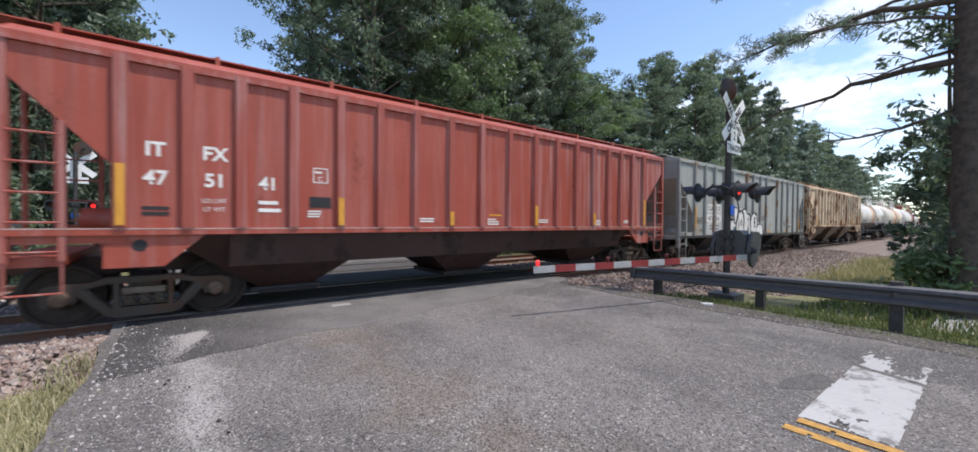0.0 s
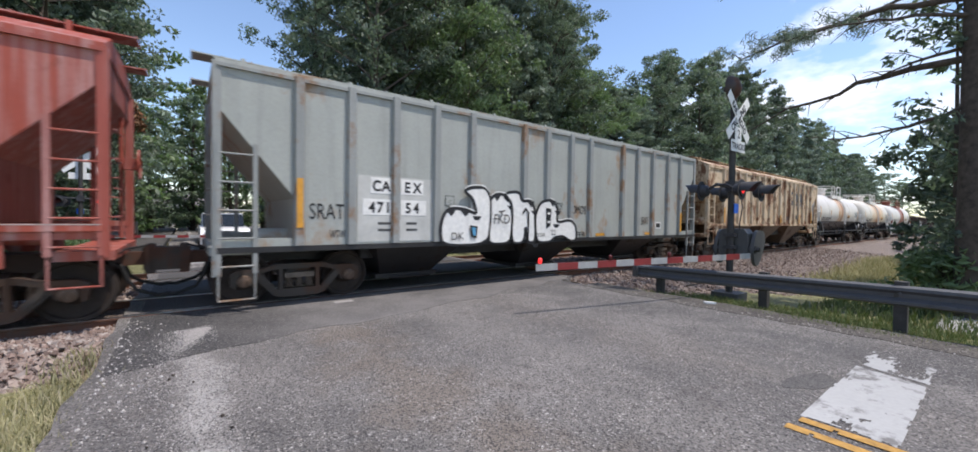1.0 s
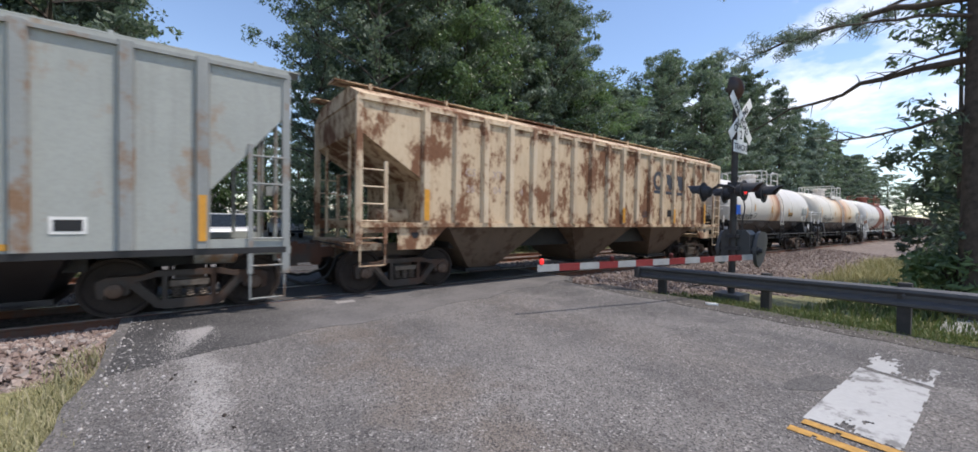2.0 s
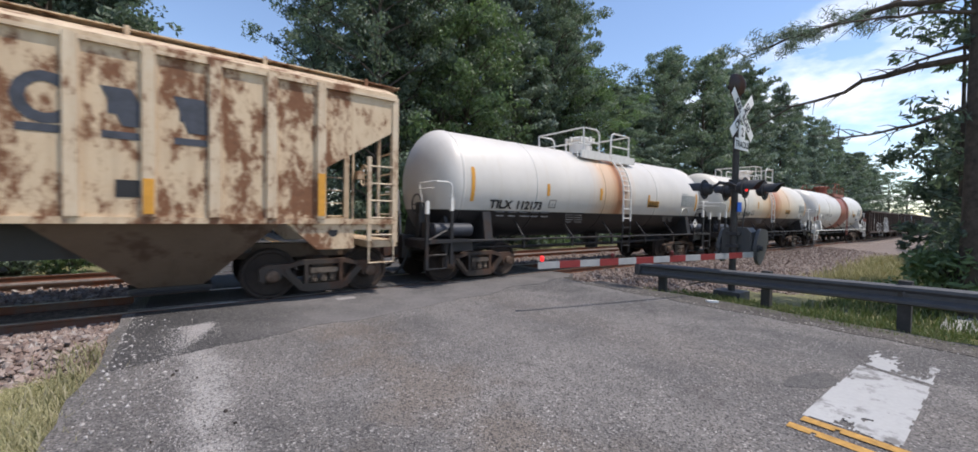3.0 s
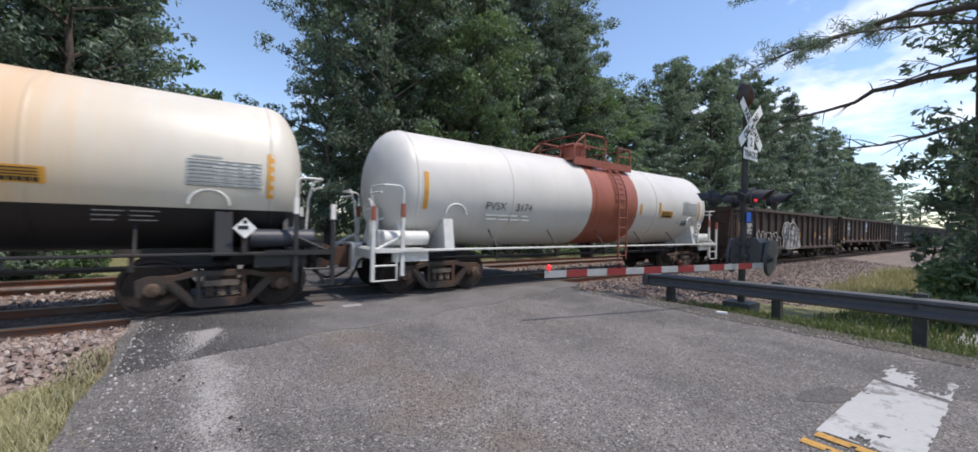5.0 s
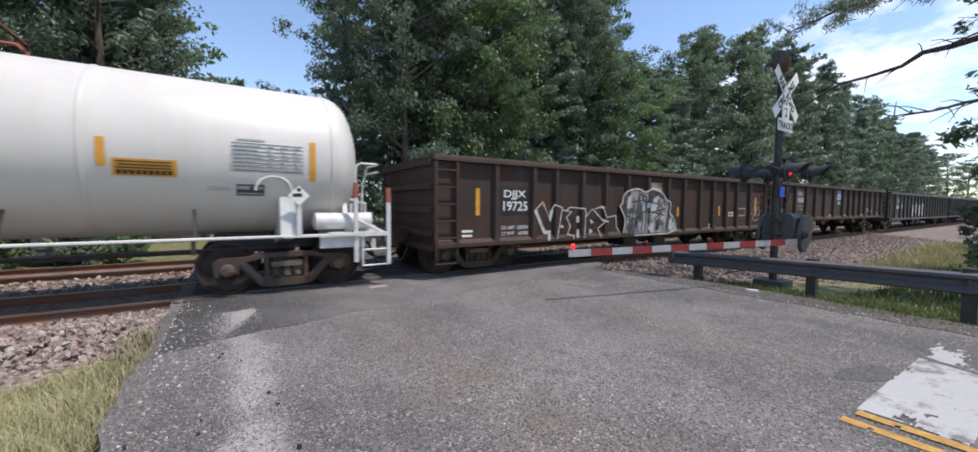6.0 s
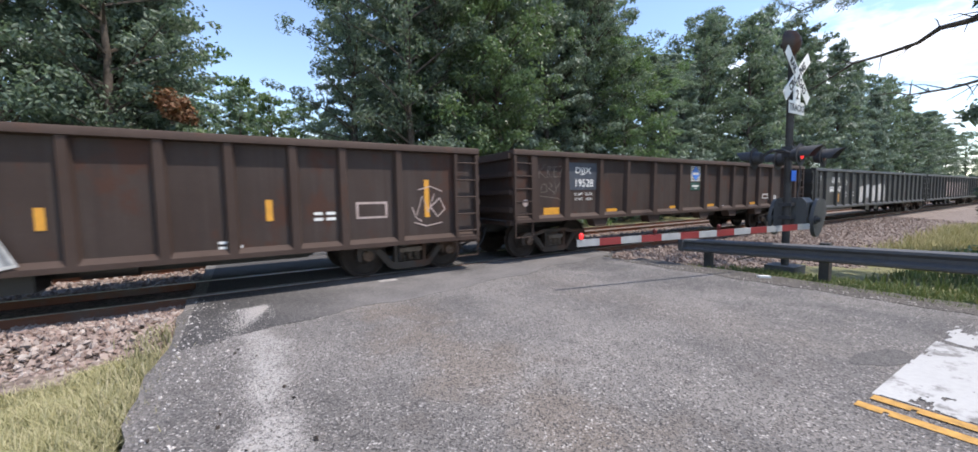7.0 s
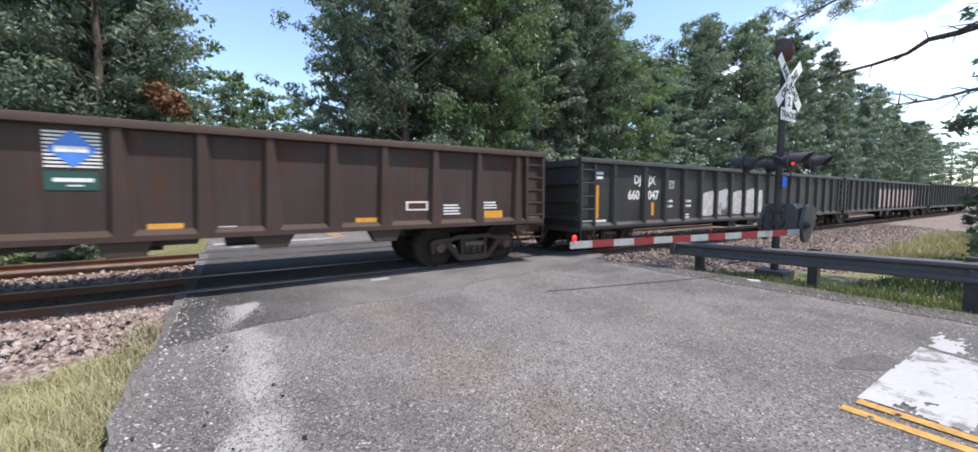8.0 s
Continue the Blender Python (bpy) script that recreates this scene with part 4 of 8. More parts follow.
def hopper(label, x, xe, ribs, zs, z1, z2, ze, mat, rib_mat, under_mat, roof_h=0.36, chutes=(-4.1, 0.0, 4.1), flare=1.7, foot=0.5, belly=None):
    """Covered hopper with outside posts, sloping ends, chutes, roof hatches and running boards."""
    car = thing("covered_hopper", label, "hopper car", pose(x, 0, 0), "freight cars of the train")
    xr, hw = -ribs[0], 1.56
    side = [(-xr - 0.06, zs), (-xr - 0.06, z1), (-xe, z2), (-xe, ze), (xe, ze), (xe, z2), (xr + 0.06, z1), (xr + 0.06, zs)]
    part("body", Geo().prism(side, -hw, hw), mat, car)
    roof = [(-hw - 0.03, ze - 0.03), (-hw - 0.03, ze + 0.03), (-1.0, ze + roof_h * 0.8), (1.0, ze + roof_h * 0.8), (hw + 0.03, ze + 0.03), (hw + 0.03, ze - 0.03)]
    part("roof", Geo().prism(roof, -xe - 0.03, xe + 0.03, "x"), mat, car)
    for k in range(-4, 5):
        part("hatch_cover", Geo().box(k * 1.6 - 0.72, k * 1.6 + 0.72, -0.3, 0.3, ze + roof_h * 0.8, ze + roof_h * 1.05), mat, car)
    for s in (-1, 1):
        g = Geo().box(-xe - 0.3, xe + 0.3, *sorted((s * 0.62, s * 1.02)), ze + roof_h, ze + roof_h + 0.02)
        for i in range(40):
            xx = -xe - 0.3 + i * (2 * xe + 0.6) / 39
            g.box(xx - 0.012, xx + 0.012, *sorted((s * 0.6, s * 1.04)), ze + roof_h - 0.01, ze + roof_h + 0.03)
        rb = part("running_board", g, mat, car, "grated roof walkway")
        for i in range(9):
            xx = -xe + 0.4 + i * (2 * xe - 0.8) / 8
            part("bracket", Geo().box(xx - 0.03, xx + 0.03, *sorted((s * 0.98, s * 1.05)), ze + 0.12, ze + roof_h + 0.05), mat, rb)
    for s in (-1, 1):
        for r in ribs:
            a, b = s * (hw - 0.004), s * (hw + 0.085)
            poly = [(r - 0.10, a), (r - 0.065, b), (r + 0.065, b), (r + 0.10, a)]
            part("rib", Geo().prism(poly, zs + 0.01, ze - 0.02, "z"), rib_mat, car)
        # On the low-sided body the sill's dark shading is put in as black.
        part("side_sill", Geo().box(-xe, xe, *sorted((s * (hw - 0.1), s * (hw + 0.055))), zs - 0.09, zs + 0.005), mat if zs > 1.3 else M_UNDER, car)
        part("eave_angle", Geo().box(-xe, xe, *sorted((s * (hw + 0.002), s * (hw + 0.05))), ze - 0.09, ze - 0.035), rib_mat, car)
    for s in (-1, 1):
        for y in (-hw + 0.03, hw - 0.03):
            part("corner_post", Geo().box(s * xe - 0.06, s * xe + 0.06, y - 0.06, y + 0.06, zs - 0.45, ze - 0.02), rib_mat, car)
            ladder(car, s * (xe - 0.02), s * (xe - 0.52), zs - 0.42, z2 - 0.55, y - 0.05 if y < 0 else y + 0.05, rib_mat)
            part("end_brace", Geo().tube([(s * (xe - 0.05), y * 0.55, zs - 0.3), (s * (xe - 0.05), y * 0.55, ze - 0.2)], 0.035, 6), rib_mat, car)
            part("end_sill_channel", Geo().box(*sorted((s * xr, s * xe)), y - 0.04, y + 0.04, zs - 0.2 if zs > 1.3 else zs - 0.02, zs if zs > 1.3 else zs + 0.14), mat, car)
            if zs > 1.3:
                pl = [(s * (6.4 - 0.75), zs - 0.08), (s * (6.4 + 0.4), zs - 0.08), (s * (6.4 + 0.4), zs - 0.55), (s * (6.4 - 0.25), zs - 0.55)]
                bp = part("bolster_plate", Geo().prism(pl, y - 0.03, y + 0.03), mat, car)
                part("jacking_hole", Geo().lathe([(y - 0.034, 0.0), (y - 0.034, 0.085), (y + 0.034, 0.085), (y + 0.034, 0.0)], (s * 6.42, 0, zs - 0.24)), M_BLACKINK, bp)
        part("end_platform", Geo().box(*sorted((s * (xe - 0.5), s * (xe + 0.1))), -1.45, 1.45, 0.95, 1.08), mat, car)
        part("draft_sill", Geo().box(*sorted((s * 5.0, s * (xe + 0.05))), -0.25, 0.25, 0.7, 0.98), under_mat, car)
        for k in range(4):
            part("end_rung", Geo().tube([(s * (xe + 0.08), -1.2, zs + 0.1 + k * 0.42), (s * (xe + 0.08), -0.55, zs + 0.1 + k * 0.42)], 0.016, 6), rib_mat, car)
    wheel = [(xe + 0.2, 0.75 + 0.26 * math.cos(a), zs + 1.05 + 0.26 * math.sin(a)) for a in (k * math.pi / 9 for k in range(19))]
    part("brake_wheel", Geo().tube(wheel, 0.02, 6).tube([(xe + 0.2, 0.5, zs + 1.05), (xe + 0.2, 1.0, zs + 1.05)], 0.015, 5).tube([(xe + 0.2, 0.75, zs + 0.8), (xe + 0.2, 0.75, zs + 1.3)], 0.015, 5).box(xe, xe + 0.18, 0.65, 0.85, zs + 0.95, zs + 1.15), rib_mat, car)
    part("brake_cylinder", Geo().lathe([(-0.3, 0.0), (-0.3, 0.14), (0.25, 0.16), (0.3, 0.1), (0.3, 0.0)], (xe - 0.95, -0.9, zs - 0.15), "x", 14), rib_mat, car)
    part("air_reservoir", Geo().lathe([(-0.4, 0.0), (-0.36, 0.17), (0.36, 0.17), (0.4, 0.0)], (-xe + 0.95, -0.8, zs + 0.12), "x", 16), mat, car)
    for c in chutes:
        n, w = flare, foot
        v = [(c - n, -1.5, zs - 0.06), (c + n, -1.5, zs - 0.06), (c + n, 1.5, zs - 0.06), (c - n, 1.5, zs - 0.06), (c - w, -0.75, 0.36), (c + w, -0.75, 0.36), (c + w, 0.75, 0.36), (c - w, 0.75, 0.36)]
        g = Geo().add(v, [(3, 2, 1, 0), (4, 5, 6, 7), (0, 1, 5, 4), (1, 2, 6, 5), (2, 3, 7, 6), (3, 0, 4, 7)])
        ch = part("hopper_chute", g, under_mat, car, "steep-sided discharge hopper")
        part("outlet_gate", Geo().box(c - w - 0.12, c + w + 0.12, -0.8, 0.8, 0.27, 0.36).tube([(c - 0.5, -0.95, 0.3), (c + 0.5, -0.95, 0.3)], 0.03, 6), M_UNDER, ch)
    part("center_sill", Geo().box(-5.2, 5.2, -0.9, 0.9, max(0.74, zs - 0.62), zs - 0.02), M_UNDER, car)
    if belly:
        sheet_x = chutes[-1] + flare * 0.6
        # Sheet takes the chutes' material, whose colour holds the shade below the sill.
        part("slope_sheet", Geo().prism([(-1.5, zs - 0.07), (-1.36, belly), (1.36, belly), (1.5, zs - 0.07)], -sheet_x, sheet_x, "x"), under_mat, car, "sheet between the discharge hoppers, dark with painted-in shade")
    trucks(car, 6.4)
    coupler(car, xe, xe + 0.63)
    return car


def reflector(car, x, z0, z1, y=-1.655, w=0.1):
    part("reflector", Geo().box(x - w / 2, x + w / 2, y - 0.003, y + 0.003, z0, z1), M_REFLECT, car, "yellow reflective strip")


# red hopper
RED_RIBS = [-6.62, -5.88, -5.2, -4.43, -3.64, -2.88, -2.1, -1.25, -0.4, 0.46, 1.34, 2.17, 2.97, 3.74, 4.47, 5.12, 5.77, 6.42]
red = hopper("oxide-red covered hopper, chalky paint, white stencils", 5.93, 7.7, RED_RIBS, 1.45, 2.3, 3.4, 3.87, M_RED, M_REDRIB, M_REDSHADED, 0.36, (-4.38, -0.35, 4.2), 1.9, 0.47, 0.82)
for s, x, z in (("IT", -6.25, 2.50), ("FX", -5.54, 2.50), ("47", -6.25, 2.09), ("51", -5.54, 2.09), ("41", -4.81, 2.09)):
    letters(red, s, x, z, 0.21, M_LETTER, -1.566, 0.95, 0.008)
letters(red, "LD LMT", -5.55, 1.84, 0.07, M_LETTER, -1.566)
letters(red, "LT WT", -5.55, 1.71, 0.07, M_LETTER, -1.566)
letters(red, "C", -3.99, 2.28, 0.09, M_LETTER, -1.566)
g = bars(Geo(), -4.95, 1.84, 0.42, 2, 0.06, 0.065, -1.567, 1, 3)
bars(g, -4.08, 2.42, 0.17, 1, 0.035, 0.03, -1.567, 1, 4)
for x0, x1, z0, z1 in ((-4.11, -3.86, 2.5, 2.515), (-4.11, -3.86, 2.25, 2.265), (-4.11, -4.095, 2.25, 2.515), (-3.875, -3.86, 2.25, 2.515)):
    g.box(x0, x1, -1.567, -1.563, z0, z1)
for k, x in enumerate((-2.0, -0.2, 1.5, 3.85, 5.35)):
    bars(g, x, 1.62, 0.4, 2 + k % 2, 0.03, 0.025, -1.567, 1, k)
bars(g, -4.2, 1.73, 0.3, 3, 0.025, 0.02, -1.567, 1, 9)
part("stencils", g, M_LETTER, red)
part("stencil_plate", Geo().box(-4.17, -3.8, -1.57, -1.564, 1.81, 2.0), M_BLACKINK, red, "black painted data plate")
part("reflector", Geo().box(-0.14, 0.22, -1.567, -1.562, 1.72, 1.76), M_REFLECT, red)
# Bright line where the sill catches light, put in as a pale strip.
for y in (-1.618, 1.614):
    part("sill_edge", Geo().box(-7.68, 7.68, y, y + 0.004, 1.44, 1.456), M_FADED, red, "thin pale highlight painted along the side sill")
part("red_scar_boxes", bars(Geo(), -6.4, 1.72, 0.34, 2, 0.05, 0.03, -1.567, 1, 2), M_UNDER, red)
for x, a, b in ((-6.62, 1.5, 2.35), (-3.64, 1.5, 2.0), (-1.25, 1.5, 1.8), (1.34, 1.5, 2.0), (3.74, 1.5, 1.85), (6.42, 1.5, 2.35)):
    reflector(red, x, a, b)

# grey hopper
GREY_RIBS = [-6.52, -5.62, -4.74, -3.81, -2.88, -1.27, -0.44, 0.5, 1.33, 2.94, 3.78, 4.7, 5.69, 6.55]
grey_car = hopper("grey-green covered hopper with white sprayed graffiti, rust stains", 22.6, 7.7, GREY_RIBS, 1.08, 1.9, 3.3, 4.0, M_GREY, M_GREYRIB, M_UNDER, 0.22, (-4.1, -0.1, 4.1), 1.0, 0.62)
part("patch_panel", Geo().box(-5.5, -3.9, -1.566, -1.562, 1.12, 2.4), M_PALEPATCH, grey_car, "paler grey repainted panel")
g = Geo()
for x0, x1, z0 in ((-5.25, -4.82, 2.06), (-4.62, -4.12, 2.06), (-5.4, -4.82, 1.64), (-4.62, -4.05, 1.64)):
    g.box(x0, x1, -1.572, -1.567, z0, z0 + 0.31)
part("number_panel", g, M_LETTER, grey_car, "white number panels")
for s, x, z in (("C", -5.13, 2.11), ("A", -4.94, 2.11), ("E", -4.48, 2.11), ("X", -4.26, 2.11), ("4", -5.22, 1.69), ("7", -5.06, 1.69), ("1", -4.9, 1.69), ("5", -4.46, 1.69), ("4", -4.28, 1.69)):
    letters(grey_car, s, x, z, 0.21, M_BLACKINK, -1.575, 0.9, 0.009)
part("stencils", bars(bars(Geo(), -5.1, 1.45, 0.3, 2, 0.05, 0.08, -1.569, 1, 2), -4.5, 1.45, 0.3, 2, 0.05, 0.08, -1.569, 1, 5), M_MECH, grey_car)
BUBBLES = (
    [(-2.42, 1.0), (-2.44, 1.3), (-2.42, 2.05), (-2.2, 2.2), (-1.87, 2.16), (-1.74, 1.95), (-1.72, 1.35), (-1.8, 1.0)],
    [(-3.7, 1.0), (-3.76, 1.38), (-3.66, 1.7), (-3.48, 1.82), (-3.1, 1.8), (-2.78, 1.68), (-2.9, 2.05), (-3.15, 2.2), (-2.96, 2.3), (-2.56, 2.32), (-2.4, 2.1), (-2.38, 1.65), (-2.46, 1.0)],
    [(-2.0, 2.22), (-1.5, 2.28), (-1.42, 2.03), (-1.1, 2.08), (-0.96, 1.84), (-0.92, 1.0), (-1.22, 1.0), (-1.28, 1.45), (-1.34, 1.0), (-1.75, 1.0), (-1.7, 1.95)],
    [(-0.9, 1.0), (-0.97, 1.7), (-0.75, 2.06), (-0.31, 2.12), (-0.11, 1.86), (-0.16, 1.5), (0.4, 1.6), (0.64, 1.42), (0.66, 1.02), (0.42, 1.0), (0.1, 1.16), (-0.24, 1.12), (-0.4, 1.0)])
for i, pts in enumerate(BUBBLES):
    y = -1.652 - 0.006 * i
    loop = soft(pts)
    part("graffiti", Geo().prism(loop, y, y + 0.003), M_LETTER, grey_car, "white bubble-letter graffiti fill")
    g = ribbon(Geo(), loop + loop[:1], 0.055, y - 0.0035)
    ribbon(g, loop[:len(loop) * 2 // 3], 0.075, y - 0.0038)
    for k in range(1, 4):
        x, z = pts[min(k + 2, len(pts) - 1)]
        g.prism([(x - 0.14, z - 0.03), (x + 0.12, z - 0.03), (x + 0.07, z - 0.11), (x, z - 0.22 + 0.03 * k), (x - 0.06, z - 0.12)], y - 0.004, y - 0.0012)
    part("graffiti", g, M_BLACKINK, grey_car, "black dripping outline of bubble-letter graffiti")
    part("graffiti", ribbon(Geo(), [(p[0], p[1] + 0.05) for p in loop[len(loop) // 5:len(loop) * 3 // 4]], 0.03, y + 0.0031), M_LETTER, grey_car, "white halo round the graffiti")
FRONT = -1.684
part("graffiti", Geo().prism([(-3.0, 1.44), (-2.78, 1.42), (-2.8, 1.14), (-2.96, 1.18)], FRONT, FRONT + 0.003), M_BLACKINK, grey_car)
part("graffiti", Geo().prism([(-2.94, 1.4), (-2.83, 1.38), (-2.84, 1.2), (-2.91, 1.22)], FRONT - 0.004, FRONT - 0.001).box(-3.83, -3.68, -1.57, -1.566, 1.0, 1.34), M_CYAN, grey_car, "cyan graffiti accents")
part("graffiti", Geo().prism([(-0.57, 1.9), (-0.37, 1.87), (-0.41, 1.42), (-0.55, 1.36)], FRONT, FRONT + 0.003), M_BLACKINK, grey_car)
part("graffiti", Geo().box(-0.51, -0.42, FRONT - 0.003, FRONT - 0.001, 1.5, 1.56).box(-0.51, -0.42, FRONT - 0.003, FRONT - 0.001, 1.72, 1.78), M_LETTER, grey_car)
part("graffiti", ribbon(Geo(), [(-1.38, 1.75), (-1.3, 1.86), (-1.2, 1.75), (-1.2, 1.0)], 0.05, FRONT), M_BLACKINK, grey_car)
part("data_box", Geo().box(-3.58, -3.35, -1.571, -1.567, 1.86, 2.09), M_BLACKINK, grey_car)
part("data_box", Geo().box(-3.565, -3.365, -1.575, -1.571, 1.875, 2.075), M_GREY, grey_car)
letters(grey_car, "C", -3.46, 1.9, 0.09, M_BLACKINK, -1.578)
fitted(grey_car, "DK", -3.48, -3.15, 1.12, 1.28, M_BLACKINK, FRONT)
fitted(grey_car, "SRAT", -6.35, -5.75, 1.55, 1.83, M_BLACKINK, -1.568)
fitted(grey_car, "WTW", -6.0, -5.72, 1.2, 1.35, M_BLACKINK, -1.568)
fitted(grey_car, "FKD", -2.3, -1.82, 1.48, 1.7, M_BLACKINK, FRONT)
part("graffiti", ribbon(ribbon(Geo(), [(-2.15, 1.76), (-1.98, 1.79)], 0.03, FRONT), [(-2.07, 1.78), (-2.07, 1.68)], 0.03, FRONT), M_BLACKINK, grey_car)
fitted(grey_car, "TOY", -0.07, 0.2, 1.84, 2.06, M_BLACKINK, -1.568)
fitted(grey_car, "DMOS", 0.6, 1.18, 1.76, 2.0, M_BLACKINK, -1.568)
fitted(grey_car, "EFER", 0.68, 1.16, 1.08, 1.25, M_BLACKINK, -1.568)
fitted(grey_car, "SRAT", 4.05, 4.5, 1.45, 1.72, M_BLACKINK, -1.568)
fitted(grey_car, "DONA", -0.88, -0.6, 1.14, 1.24, M_BLACKINK, FRONT)
fitted(grey_car, "22", -0.37, -0.2, 1.18, 1.32, M_BLACKINK, FRONT)
part("data_box", Geo().box(4.95, 5.3, -1.57, -1.564, 1.32, 1.55), M_LETTER, grey_car)
part("data_box", Geo().box(4.99, 5.26, -1.574, -1.57, 1.36, 1.51), M_BLACKINK, grey_car)
for x, a, b in ((-6.52, 1.4, 2.25), (6.55, 1.2, 1.9)):
    reflector(grey_car, x, a, b)
for x in (1.65, 4.3):
    part("reflector", Geo().box(x, x + 0.45, -1.57, -1.564, 1.12, 1.2), M_REFLECT, grey_car)
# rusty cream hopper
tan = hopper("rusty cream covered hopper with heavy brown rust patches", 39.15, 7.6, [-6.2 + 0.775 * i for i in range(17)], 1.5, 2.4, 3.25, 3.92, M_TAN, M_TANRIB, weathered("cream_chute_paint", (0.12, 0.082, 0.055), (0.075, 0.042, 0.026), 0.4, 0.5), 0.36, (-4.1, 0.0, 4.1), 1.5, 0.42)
g, cx = Geo(), 2.87
for k in range(3):
    x = cx + k * 0.775
    ring = [(x + 0.24 * math.cos(a), 3.02 + 0.27 * math.sin(a)) for a in (0.7 + i * 0.49 for i in range(11))]
    if k == 0:
        ribbon(g, ring, 0.13, -1.567)
    else:
        g.box(x - 0.2, x + 0.2, -1.567, -1.563, 2.92, 3.12)
        g.prism([(x - 0.27, 3.28), (x + 0.05 * k, 3.28), (x + 0.27, 2.76), (x - 0.05 * k, 2.76)], -1.568, -1.564)
    g.box(x - 0.26, x + 0.26, -1.567, -1.563, 2.58, 2.68)
part("logo", g, M_DARKBLUE, tan, "dark blue block emblem with underlines")
for s, x, z in (("CS", -5.05, 2.57), ("XT", -4.27, 2.57), ("26", -5.05, 2.2), ("04", -4.27, 2.2), ("4", -3.5, 2.2)):
    letters(tan, s, x, z, 0.18, M_FADED, -1.566)
part("data_panel", Geo().box(3.52, 3.83, -1.568, -1.563, 1.78, 2.02), M_UNDER, tan)
for x, a, b in ((0.775, 1.55, 2.0), (3.875, 1.55, 2.05), (6.2, 1.55, 2.3), (-6.2, 1.55, 2.2)):
    reflector(tan, x, a, b, -1.65, 0.12)
g = Geo()
for k in range(5):
    x = 1.95 + 0.09 * k
    ribbon(g, [(x, 1.8), (x + 0.04, 1.95 + 0.05 * (k % 2)), (x + 0.1, 1.82), (x + 0.03, 1.74), (x, 1.8)], 0.02, -1.567)
part("graffiti", g, M_DARKBLUE, tan, "small dark scribbled tag")

# ---- tank cars ----
TANK_Z, TANK_R = 2.39, 1.37


